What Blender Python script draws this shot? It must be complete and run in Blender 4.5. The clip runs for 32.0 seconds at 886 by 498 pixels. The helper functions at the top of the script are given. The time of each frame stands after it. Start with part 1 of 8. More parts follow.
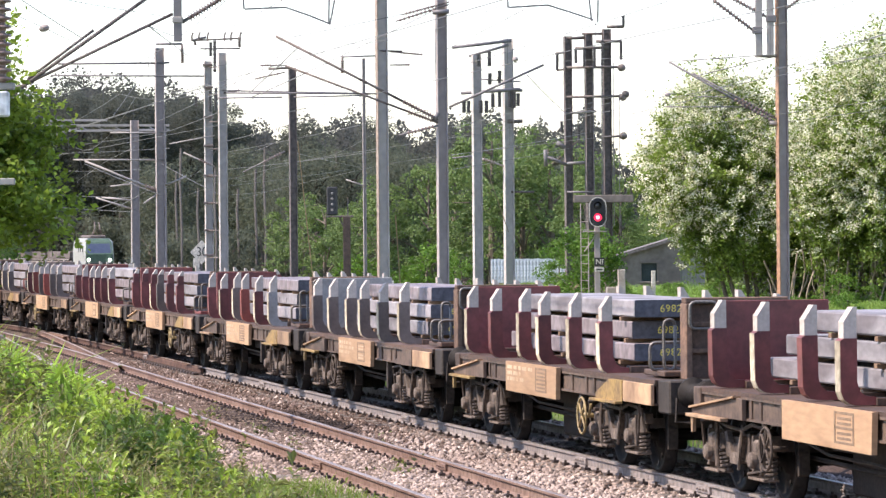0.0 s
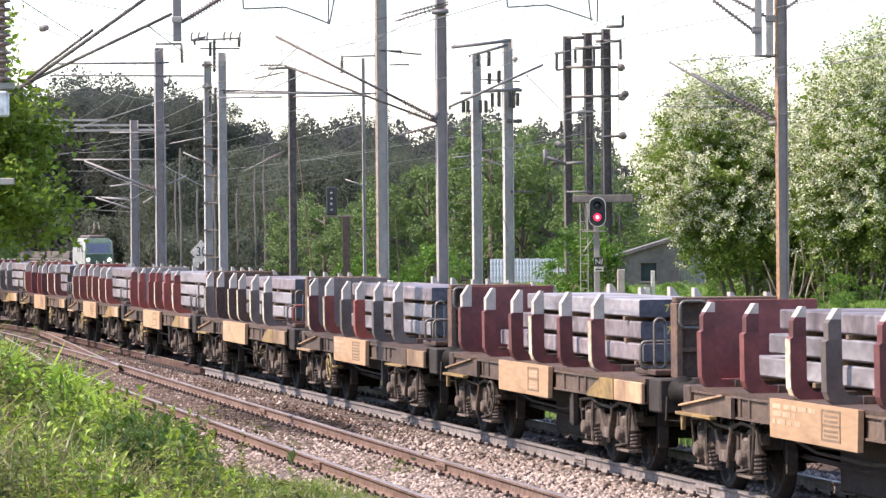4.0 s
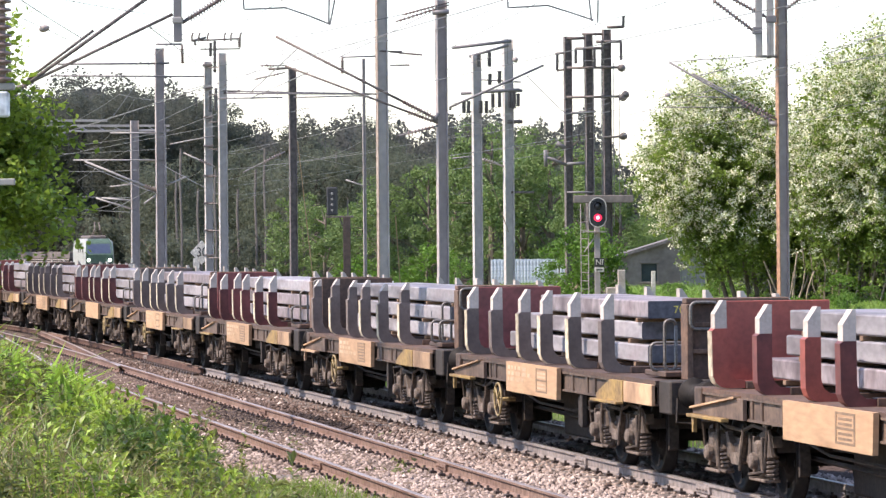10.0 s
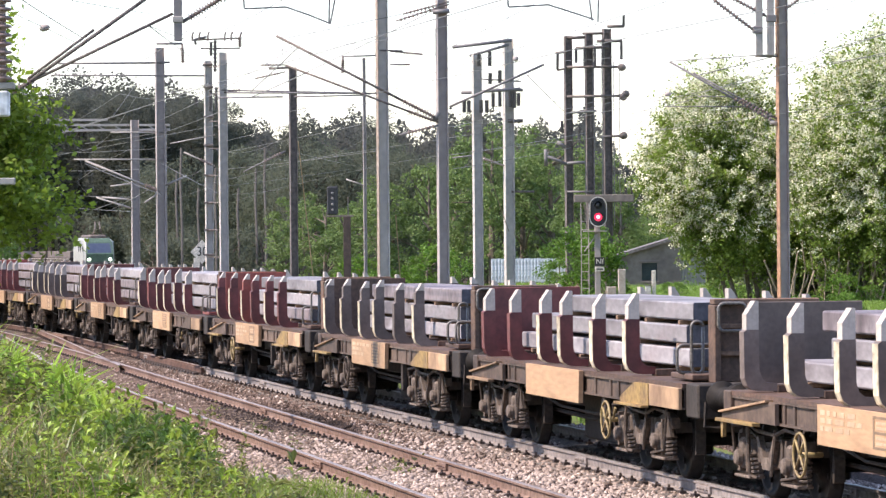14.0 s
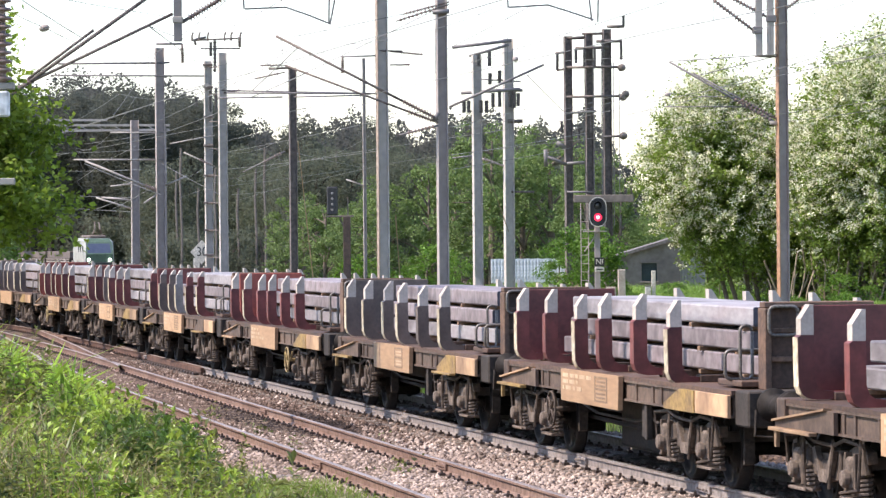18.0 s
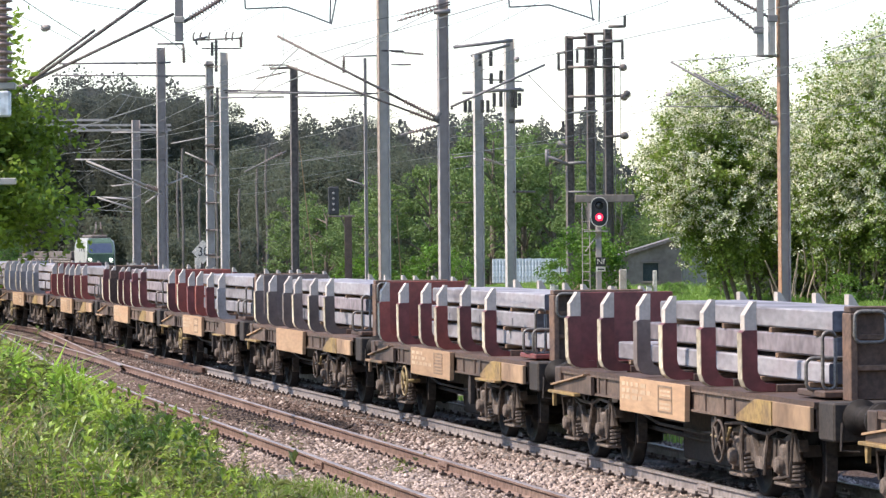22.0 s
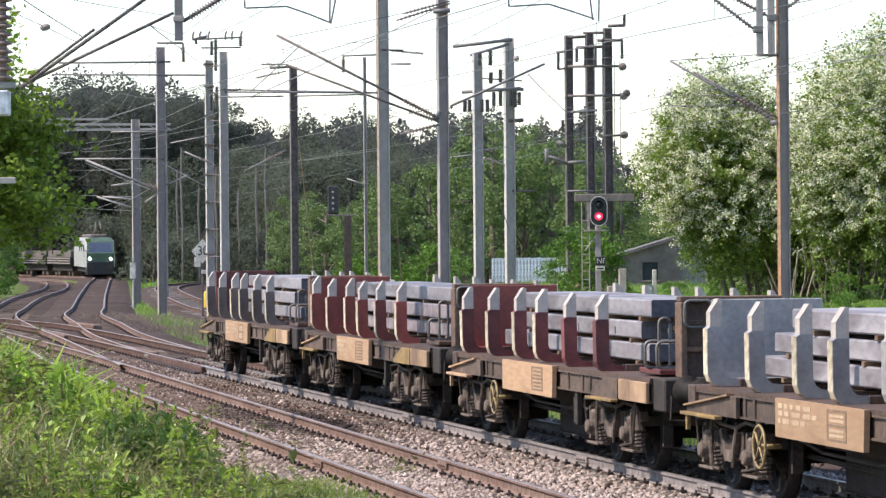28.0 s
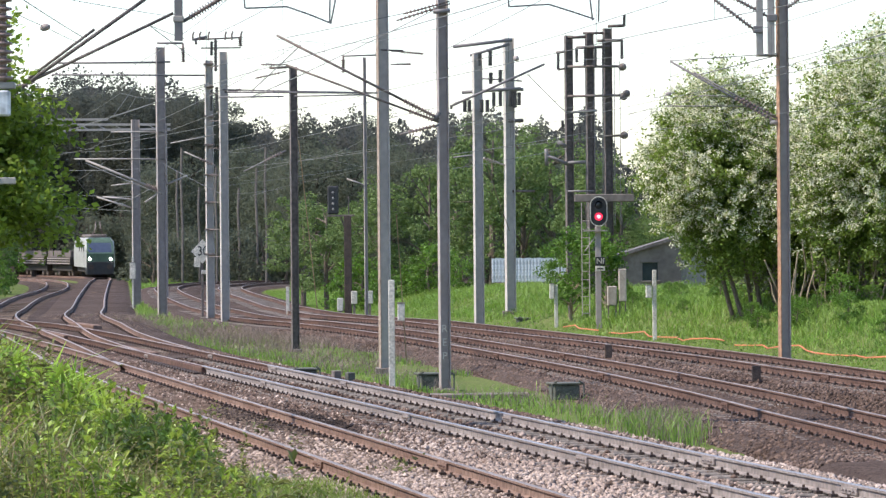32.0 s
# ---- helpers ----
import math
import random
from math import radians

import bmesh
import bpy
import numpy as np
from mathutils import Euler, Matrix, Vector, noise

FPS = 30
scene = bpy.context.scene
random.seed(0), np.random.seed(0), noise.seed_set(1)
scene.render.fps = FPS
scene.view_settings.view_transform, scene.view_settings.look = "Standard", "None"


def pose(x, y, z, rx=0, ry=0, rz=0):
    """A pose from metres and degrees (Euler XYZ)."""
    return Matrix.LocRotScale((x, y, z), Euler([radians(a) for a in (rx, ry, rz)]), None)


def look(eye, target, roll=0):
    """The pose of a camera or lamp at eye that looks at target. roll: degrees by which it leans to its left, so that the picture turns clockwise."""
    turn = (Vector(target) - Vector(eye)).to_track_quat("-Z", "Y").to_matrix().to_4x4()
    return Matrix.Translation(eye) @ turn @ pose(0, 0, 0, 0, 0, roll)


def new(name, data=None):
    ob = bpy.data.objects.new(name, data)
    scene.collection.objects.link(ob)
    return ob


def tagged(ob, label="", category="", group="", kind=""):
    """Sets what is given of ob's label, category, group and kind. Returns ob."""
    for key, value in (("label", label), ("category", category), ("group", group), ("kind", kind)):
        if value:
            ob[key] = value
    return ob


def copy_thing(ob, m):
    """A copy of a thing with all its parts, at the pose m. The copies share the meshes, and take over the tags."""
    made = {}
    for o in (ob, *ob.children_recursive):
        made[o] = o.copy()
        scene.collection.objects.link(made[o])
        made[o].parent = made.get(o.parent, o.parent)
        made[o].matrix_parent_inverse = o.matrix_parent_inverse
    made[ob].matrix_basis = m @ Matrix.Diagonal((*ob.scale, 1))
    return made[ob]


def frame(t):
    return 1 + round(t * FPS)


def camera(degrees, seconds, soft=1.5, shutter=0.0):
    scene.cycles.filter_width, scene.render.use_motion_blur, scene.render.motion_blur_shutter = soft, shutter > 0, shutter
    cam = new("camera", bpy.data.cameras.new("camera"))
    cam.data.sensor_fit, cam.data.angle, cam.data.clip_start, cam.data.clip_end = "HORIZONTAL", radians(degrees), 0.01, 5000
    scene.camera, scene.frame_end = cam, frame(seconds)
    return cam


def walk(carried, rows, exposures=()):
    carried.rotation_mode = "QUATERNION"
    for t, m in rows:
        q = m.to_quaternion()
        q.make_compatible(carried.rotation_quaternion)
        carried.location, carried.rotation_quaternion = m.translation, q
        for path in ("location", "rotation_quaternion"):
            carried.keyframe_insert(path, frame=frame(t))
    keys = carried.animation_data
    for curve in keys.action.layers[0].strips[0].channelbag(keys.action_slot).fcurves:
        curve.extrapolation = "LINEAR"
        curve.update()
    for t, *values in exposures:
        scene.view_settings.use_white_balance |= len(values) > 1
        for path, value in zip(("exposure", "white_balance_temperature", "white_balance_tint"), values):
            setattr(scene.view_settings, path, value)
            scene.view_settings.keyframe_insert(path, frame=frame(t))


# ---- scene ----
# camera: a long lens on a tripod beside the line
cam = camera(13.19, 32.0, soft=1.4)
# the tripod trembles a little in the wind: seconds, degrees of turn and tilt
SHAKE = [
    (0, -0.0016, 0.0016), (0.5, 0.0243, 0.0000), (1, 0.0130, 0.0000), (1.5, 0.0259, 0.0000), (2, 0.0130, 0.0000), (2.5, 0.0000, 0.0000),
    (3, 0.0196, -0.0112), (3.5, -0.0128, -0.0017), (5.5, 0.0114, 0.0000), (6, 0.0000, 0.0000), (6.5, 0.0210, -0.0128), (7, 0.0259, -0.0128),
    (7.5, -0.0016, -0.0065), (8, 0.0049, -0.0128), (8.5, 0.0017, 0.0000), (9, 0.0386, -0.0112), (9.5, 0.0016, 0.0000), (10, -0.0016, 0.0065),
    (10.5, 0.0306, 0.0000), (11, 0.0243, -0.0112), (11.5, -0.0097, -0.0080), (12, -0.0224, -0.0128), (12.5, 0.0386, -0.0016), (13, 0.0196, -0.0097),
    (13.5, -0.0016, 0.0114), (14, 0.0033, -0.0033), (14.5, 0.0162, -0.0177), (16.5, 0.0354, -0.0177), (17, 0.0130, -0.0128), (17.5, 0.0354, -0.0065),
    (18, 0.0000, 0.0000), (18.5, 0.0386, -0.0238), (19, 0.0093, 0.0000), (19.5, 0.0112, 0.0019), (20, 0.0130, 0.0000), (20.5, 0.0114, -0.0016),
    (21, 0.0000, -0.0128), (21.5, 0.0114, 0.0000), (22, 0.0193, -0.0016), (22.5, -0.0128, 0.0000), (23, -0.0047, -0.0080), (23.5, -0.0128, 0.0000),
    (24, 0.0130, -0.0128), (24.5, 0.0322, -0.0128), (25, 0.0179, -0.0081), (25.5, 0.0130, -0.0112), (27.5, 0.0114, -0.0241), (28, 0.0130, -0.0128),
    (28.5, 0.0259, -0.0128), (29, 0.0598, -0.0258), (29.5, 0.0130, -0.0144), (30, 0.0370, -0.0144), (30.5, -0.0128, 0.0000), (31, 0.0130, -0.0128),
    (31.5, 0.0227, -0.0161), (32, 0.0114, -0.0097),
]
walk(cam, [(t, pose(0, 0, 2.96, 90 - 0.2256 + tilt, 0.5, turn)) for t, turn, tilt in SHAKE],
     exposures=[(0.0, 1.18, 6500, 20), (14.0, 1.16, 6500, 20), (20.0, 1.08, 6400, 17), (26.0, 0.90, 6300, 15), (32.0, 0.83, 6300, 15)])

# daylight: hazy bright sky, the sun square to the train on the left
SUN_TO = Vector((-0.63, -0.12, 0.765)).normalized()
world = bpy.data.worlds.new("sky")
scene.world = world
world.use_nodes = True
wn = world.node_tree.nodes
sky = wn.new("ShaderNodeTexSky")
sky.sky_type = "NISHITA"
sky.sun_disc = False
sky.sun_elevation = math.asin(SUN_TO.z)
sky.sun_rotation = math.atan2(SUN_TO.x, SUN_TO.y)
sky.dust_density = 0.35
sky.air_density = 1.0
sky.ozone_density = 1.0
wn["Background"].inputs["Strength"].default_value = 0.15
world.node_tree.links.new(sky.outputs[0], wn["Background"].inputs[0])
sun_data = bpy.data.lights.new("sun", "SUN")
sun_data.energy = 3.7
sun_data.angle = radians(0.6)
sun_data.color = (1.0, 0.91, 0.77)
sun = new("sun", sun_data)
sun.matrix_world = look(SUN_TO * 60, (0, 0, 0))
# ---- materials ----
def mat(name, c1, c2=None, rough=0.7, metal=0.0, scale=3.0, fine=40.0, bump=0.2, c3=None, island=0.0, obj_random=0.0, stretch=(1, 1, 1), emit=None, space="Object", dist=0.01, spec=0.5, trans=0.0, fine_amt=0.35):
    m = bpy.data.materials.new(name)
    m.use_nodes = True
    nt = m.node_tree
    N, Lk = nt.nodes, nt.links
    bs = N["Principled BSDF"]
    bs.inputs["Roughness"].default_value = rough
    bs.inputs["Metallic"].default_value = metal
    bs.inputs["Specular IOR Level"].default_value = spec
    c2 = c2 or tuple(v * 0.75 for v in c1)
    tc = N.new("ShaderNodeTexCoord")
    mp = N.new("ShaderNodeMapping")
    mp.inputs["Scale"].default_value = stretch
    Lk.new(tc.outputs["Object"], mp.inputs[0])
    n1 = N.new("ShaderNodeTexNoise")
    n1.inputs["Scale"].default_value = scale
    n1.inputs["Detail"].default_value = 4
    n2 = N.new("ShaderNodeTexNoise")
    n2.inputs["Scale"].default_value = fine
    n2.inputs["Detail"].default_value = 3
    Lk.new(mp.outputs[0], n1.inputs["Vector"])
    Lk.new(mp.outputs[0], n2.inputs["Vector"])
    rp = N.new("ShaderNodeValToRGB")
    rp.color_ramp.elements[0].position = 0.32
    rp.color_ramp.elements[0].color = (*c1, 1)
    rp.color_ramp.elements[1].position = 0.68
    rp.color_ramp.elements[1].color = (*c2, 1)
    if c3:
        el = rp.color_ramp.elements.new(0.5)
        el.color = (*c3, 1)
    Lk.new(n1.outputs["Fac"], rp.inputs[0])
    mul = N.new("ShaderNodeMixRGB")
    mul.blend_type = "MULTIPLY"
    mul.inputs[0].default_value = 1.0
    ma = N.new("ShaderNodeMapRange")
    ma.inputs["From Min"].default_value = 0.3
    ma.inputs["From Max"].default_value = 0.7
    ma.inputs["To Min"].default_value = 1.0 - fine_amt
    ma.inputs["To Max"].default_value = 1.0 + fine_amt
    Lk.new(n2.outputs["Fac"], ma.inputs["Value"])
    Lk.new(rp.outputs[0], mul.inputs[1])
    Lk.new(ma.outputs[0], mul.inputs[2])
    col = mul.outputs[0]
    if island or obj_random:
        src = N.new("ShaderNodeNewGeometry").outputs["Random Per Island"] if island else N.new("ShaderNodeObjectInfo").outputs["Random"]
        amt = island or obj_random
        hr = N.new("ShaderNodeMapRange")
        hr.inputs["To Min"].default_value = 1.0 - amt
        hr.inputs["To Max"].default_value = 1.0 + amt
        Lk.new(src, hr.inputs["Value"])
        m2 = N.new("ShaderNodeMixRGB")
        m2.blend_type = "MULTIPLY"
        m2.inputs[0].default_value = 1.0
        Lk.new(col, m2.inputs[1])
        Lk.new(hr.outputs[0], m2.inputs[2])
        col = m2.outputs[0]
    Lk.new(col, bs.inputs["Base Color"])
    if bump:
        bp = N.new("ShaderNodeBump")
        bp.inputs["Strength"].default_value = bump
        bp.inputs["Distance"].default_value = dist
        Lk.new(n2.outputs["Fac"], bp.inputs["Height"])
        Lk.new(bp.outputs[0], bs.inputs["Normal"])
    if trans:
        tr = N.new("ShaderNodeBsdfTranslucent")
        mx = N.new("ShaderNodeMixShader")
        mx.inputs[0].default_value = trans
        Lk.new(col, tr.inputs["Color"])
        Lk.new(bs.outputs[0], mx.inputs[1])
        Lk.new(tr.outputs[0], mx.inputs[2])
        Lk.new(mx.outputs[0], N["Material Output"].inputs["Surface"])
    if emit:
        bs.inputs["Emission Color"].default_value = (*emit[0], 1)
        bs.inputs["Emission Strength"].default_value = emit[1]
    return m


M = {
    "grass": mat("grass_ground", (0.10, 0.145, 0.032), (0.125, 0.14, 0.05), 0.9, scale=0.5, fine=9, bump=0.6, dist=0.05, spec=0.06),
    "soil": mat("soil", (0.13, 0.10, 0.07), (0.08, 0.06, 0.045), 0.95, scale=0.6, fine=14, bump=0.6, dist=0.03, spec=0.06),
    "ballast": mat("ballast", (0.085, 0.058, 0.045), (0.145, 0.105, 0.086), 0.9, scale=0.25, fine=17, bump=1.0, dist=0.05, fine_amt=0.6, spec=0.06),
    "stone": mat("ballast_stone", (0.25, 0.186, 0.152), (0.40, 0.325, 0.28), 0.9, scale=0.22, fine=12, bump=0.3, island=0.45, spec=0.06),
    "rail_side": mat("rusty_rail", (0.241, 0.167, 0.132), (0.172, 0.109, 0.0862), 0.75, 0.15, scale=0.6, fine=12, bump=0.2, spec=0.06),
    "rail_grey": mat("dusty_grey_rail", (0.276, 0.236, 0.213), (0.196, 0.161, 0.144), 0.7, 0.15, scale=0.4, fine=10, bump=0.15),
    "rail_brown": mat("brown_rusty_rail", (0.145, 0.09, 0.07), (0.10, 0.062, 0.05), 0.75, 0.15, scale=0.4, fine=10, bump=0.15, spec=0.06),
    "ballast_brown": mat("brown_ballast", (0.06, 0.042, 0.035), (0.10, 0.075, 0.064), 0.9, scale=0.25, fine=17, bump=1.0, dist=0.05, fine_amt=0.6, spec=0.06),
    "stone_dark": mat("dark_ballast_stone", (0.035, 0.027, 0.024), (0.07, 0.052, 0.045), 0.7, scale=0.3, fine=12, bump=0.3, island=0.45, spec=0.06),
    "stone_brown": mat("brown_ballast_stone", (0.092, 0.062, 0.048), (0.165, 0.12, 0.10), 0.9, scale=0.22, fine=12, bump=0.3, island=0.45, spec=0.06),
    "rail_top": mat("polished_rail", (0.48, 0.44, 0.42), (0.36, 0.31, 0.29), 0.42, 0.75, scale=0.5, fine=9, bump=0.05, fine_amt=0.12),
    "rail_dull": mat("dull_rail_head", (0.38, 0.30, 0.255), (0.28, 0.21, 0.17), 0.48, 0.55, scale=0.5, fine=9, bump=0.1),
    "sleeper": mat("concrete_sleeper", (0.213, 0.19, 0.167), (0.152, 0.122, 0.106), 0.9, scale=2, fine=25, bump=0.3, obj_random=0.25, spec=0.06),
    "sleeper_wood": mat("timber_sleeper", (0.12, 0.085, 0.06), (0.17, 0.13, 0.10), 0.9, scale=2, fine=18, bump=0.4, stretch=(1, 6, 6), obj_random=0.3, spec=0.06),
    "box_green": mat("grey_green_iron", (0.12, 0.125, 0.10), (0.075, 0.075, 0.062), 0.75, 0.1, scale=5, fine=30),
    "iron_dark": mat("dark_iron", (0.06, 0.045, 0.04), (0.10, 0.07, 0.055), 0.7, 0.4, scale=5, fine=40),
    "maroon": mat("maroon_paint", (0.144, 0.031, 0.0287), (0.0978, 0.0276, 0.0253), 0.55, scale=2.2, fine=14, bump=0.1, c3=(0.172, 0.046, 0.0414), obj_random=0.3, fine_amt=0.16),
    "red": mat("faded_red_paint", (0.30, 0.068, 0.046), (0.20, 0.05, 0.038), 0.55, scale=2.0, fine=14, bump=0.1, obj_random=0.25, fine_amt=0.16),
    "grey": mat("grey_brown_paint", (0.178, 0.135, 0.115), (0.112, 0.083, 0.071), 0.6, scale=2.0, fine=14, bump=0.1, obj_random=0.25, fine_amt=0.16),
    "pale_grey": mat("pale_grey_paint", (0.31, 0.293, 0.282), (0.218, 0.201, 0.19), 0.6, scale=2.0, fine=14, bump=0.1, obj_random=0.2, fine_amt=0.16),
    "brown": mat("brown_rusty_paint", (0.105, 0.058, 0.038), (0.068, 0.042, 0.031), 0.7, scale=2.4, fine=16, bump=0.15, obj_random=0.25),
    "rusty_bar": mat("rusty_bulkhead_frame", (0.165, 0.095, 0.06), (0.10, 0.062, 0.045), 0.75, scale=3, fine=16, bump=0.15, obj_random=0.25),
    "tip": mat("white_tip_paint", (0.50, 0.43, 0.37), (0.38, 0.32, 0.27), 0.6, scale=4, fine=20, bump=0.1, obj_random=0.12, fine_amt=0.12),
    "beige": mat("beige_dusty_paint", (0.391, 0.236, 0.132), (0.299, 0.172, 0.0943), 0.65, scale=0.9, fine=7, bump=0.1, c3=(0.414, 0.259, 0.144), obj_random=0.18, fine_amt=0.14, stretch=(0.5, 1, 2.5)),
    "faded": mat("faded_stencil_paint", (0.50, 0.37, 0.24), (0.42, 0.285, 0.175), 0.7, scale=2, fine=9, bump=0, fine_amt=0.15),
    "panel_ink": mat("faded_dark_stencil", (0.20, 0.135, 0.085), (0.27, 0.175, 0.105), 0.7, scale=2, fine=9, bump=0, fine_amt=0.2),
    "gusset": mat("dusty_brown_plate", (0.36, 0.225, 0.13), (0.20, 0.12, 0.07), 0.7, scale=1.0, fine=7, bump=0.1, c3=(0.40, 0.255, 0.145), obj_random=0.3, fine_amt=0.2),
    "strip": mat("cream_edge_paint", (0.54, 0.46, 0.33), (0.38, 0.31, 0.21), 0.6, scale=3, fine=14, bump=0.1, obj_random=0.3),
    "sole": mat("dusty_solebar", (0.135, 0.09, 0.063), (0.07, 0.046, 0.034), 0.75, scale=1.3, fine=10, bump=0.15, obj_random=0.2),
    "ochre": mat("ochre_yellow_paint", (0.31, 0.20, 0.065), (0.20, 0.125, 0.055), 0.6, scale=3, fine=14, bump=0.1),
    "yellow": mat("yellow_wheel_paint", (0.34, 0.25, 0.10), (0.20, 0.14, 0.07), 0.55, scale=4, fine=20, bump=0.1),
    "tail_yellow": mat("bright_yellow_plastic", (0.72, 0.47, 0.03), (0.62, 0.40, 0.03), 0.45, scale=4, fine=20, bump=0, fine_amt=0.08),
    "bogie": mat("dusty_bogie_iron", (0.125, 0.09, 0.066), (0.036, 0.026, 0.020), 0.85, 0.1, scale=4, fine=24, bump=0.25),
    "axle": mat("pale_dust_axlebox", (0.21, 0.158, 0.12), (0.06, 0.044, 0.034), 0.8, 0.1, scale=6, fine=30, bump=0.2),
    "spring": mat("dusty_spring_steel", (0.19, 0.15, 0.125), (0.09, 0.07, 0.058), 0.75, 0.1, scale=6, fine=30, bump=0.2),
    # wheels and underframe near-black: shade below the wagons put into both colours
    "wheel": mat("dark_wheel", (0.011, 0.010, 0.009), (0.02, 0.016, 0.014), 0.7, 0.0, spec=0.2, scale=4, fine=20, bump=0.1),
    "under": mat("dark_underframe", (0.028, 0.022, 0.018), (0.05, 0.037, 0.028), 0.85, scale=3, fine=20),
    "handrail": mat("grimy_handrail", (0.20, 0.18, 0.16), (0.13, 0.115, 0.10), 0.5, 0.4, scale=6, fine=30),
    "slab": mat("mill_scale_steel", (0.248, 0.215, 0.220), (0.143, 0.123, 0.128), 0.6, 0.0, scale=1.1, fine=7, bump=0.1, c3=(0.285, 0.265, 0.272), stretch=(0.6, 1, 1.6), obj_random=0.2, fine_amt=0.2),
    "slab_pink": mat("rust_bloomed_steel", (0.204, 0.157, 0.162), (0.123, 0.095, 0.0997), 0.6, 0.1, scale=1.2, fine=7, bump=0.15, c3=(0.247, 0.209, 0.214), stretch=(0.8, 1, 0.8), obj_random=0.2),
    # slab ends darker than the sides: shade on the end faces put into the colour
    "slab_end": mat("shaded_steel_end", (0.085, 0.085, 0.10), (0.055, 0.055, 0.068), 0.7, 0.0, scale=2, fine=14, bump=0.1),
    "chalk": mat("yellow_stencil_paint", (0.72, 0.58, 0.10), (0.60, 0.47, 0.10), 0.7, scale=20, fine=60, bump=0),
    "timber": mat("spacer_timber", (0.26, 0.16, 0.09), (0.14, 0.09, 0.06), 0.85, scale=6, fine=30, stretch=(6, 1, 6)),
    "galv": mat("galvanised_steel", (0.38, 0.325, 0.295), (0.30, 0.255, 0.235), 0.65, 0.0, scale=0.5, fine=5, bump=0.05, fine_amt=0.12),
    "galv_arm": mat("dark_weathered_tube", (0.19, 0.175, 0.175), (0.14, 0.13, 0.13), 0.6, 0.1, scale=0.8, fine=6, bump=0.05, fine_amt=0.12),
    # paler copies of galv: sunlight on masts and tubes put into the colour
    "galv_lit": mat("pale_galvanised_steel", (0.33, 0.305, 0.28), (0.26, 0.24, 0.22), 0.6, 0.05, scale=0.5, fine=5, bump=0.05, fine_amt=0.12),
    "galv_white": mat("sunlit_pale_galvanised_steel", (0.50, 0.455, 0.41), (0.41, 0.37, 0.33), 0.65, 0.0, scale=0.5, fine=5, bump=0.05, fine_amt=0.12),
    # rust of the sunward flange, with the warm sun's orange put into it
    "rust": mat("weathered_rust_steel", (0.38, 0.20, 0.10), (0.30, 0.20, 0.14), 0.75, 0.2, scale=0.7, fine=9, bump=0.15),
    "pole_brown": mat("brown_grey_mast", (0.29, 0.215, 0.165), (0.36, 0.285, 0.23), 0.7, 0.2, scale=0.7, fine=9, bump=0.1),
    "pole_dark": mat("dark_mast", (0.12, 0.096, 0.086), (0.18, 0.148, 0.132), 0.7, 0.2, scale=0.7, fine=9, bump=0.1),
    "wire": mat("overhead_wire", (0.13, 0.125, 0.125), (0.18, 0.17, 0.165), 0.5, 0.6, scale=1, fine=9, bump=0),
    "insul": mat("brown_insulator", (0.17, 0.11, 0.09), (0.24, 0.18, 0.16), 0.3, scale=5, fine=20, bump=0),
    "insul_dark": mat("dark_insulator", (0.045, 0.04, 0.04), (0.07, 0.06, 0.06), 0.35, scale=5, fine=20, bump=0),
    "white": mat("weathered_white_paint", (0.62, 0.58, 0.50), (0.48, 0.44, 0.37), 0.6, scale=3, fine=18, bump=0.05),
    "black": mat("matt_black_paint", (0.02, 0.02, 0.022), (0.03, 0.03, 0.03), 0.5, scale=4, fine=18, bump=0.05),
    "red_lamp": mat("red_signal_lens", (0.6, 0.02, 0.02), (0.6, 0.02, 0.02), 0.2, emit=((1.0, 0.03, 0.08), 1.1), bump=0),
    "red_core": mat("red_signal_core", (0.9, 0.2, 0.2), (0.9, 0.2, 0.2), 0.2, emit=((1.0, 0.35, 0.40), 1.6), bump=0),
    "lens_dark": mat("dark_lens", (0.03, 0.03, 0.035), (0.03, 0.03, 0.035), 0.12, bump=0),
    "headlamp": mat("lit_headlamp", (1, 1, 0.95), (1, 1, 0.95), 0.2, emit=((1.0, 0.95, 0.85), 30.0), bump=0),
    "concrete": mat("stained_concrete", (0.215, 0.18, 0.155), (0.145, 0.118, 0.104), 0.9, scale=0.9, fine=5, bump=0.1, fine_amt=0.18),
    "roof": mat("grey_roof_sheet", (0.17, 0.15, 0.145), (0.12, 0.105, 0.10), 0.9, scale=1, fine=9, bump=0.2),
    "corrug": mat("pale_corrugated_sheet", (0.62, 0.64, 0.68), (0.50, 0.52, 0.55), 0.5, 0.1, scale=1, fine=9, bump=0.05),
    "glass": mat("dark_window_glass", (0.03, 0.04, 0.05), (0.05, 0.06, 0.07), 0.08, bump=0),
    "windscreen": mat("blue_grey_windscreen", (0.05, 0.065, 0.11), (0.08, 0.095, 0.14), 0.25, scale=1, fine=5, bump=0, fine_amt=0.08),
    "loco_green": mat("dull_green_paint", (0.075, 0.125, 0.085), (0.055, 0.095, 0.065), 0.5, scale=1, fine=8, bump=0),
    "loco_cream": mat("cream_grey_paint", (0.372, 0.372, 0.341), (0.298, 0.298, 0.279), 0.5, scale=1, fine=8, bump=0),
    "plastic_orange": mat("orange_plastic_net", (0.50, 0.16, 0.06), (0.42, 0.13, 0.05), 0.6, scale=4, fine=20, bump=0),
    "bark": mat("tree_bark", (0.10, 0.075, 0.055), (0.16, 0.13, 0.10), 0.95, scale=4, fine=20, bump=0.5, stretch=(4, 4, 1)),
    "bark_dark": mat("dark_pine_bark", (0.05, 0.04, 0.034), (0.075, 0.062, 0.052), 0.95, spec=0.1, scale=4, fine=20, bump=0.5, stretch=(4, 4, 1)),
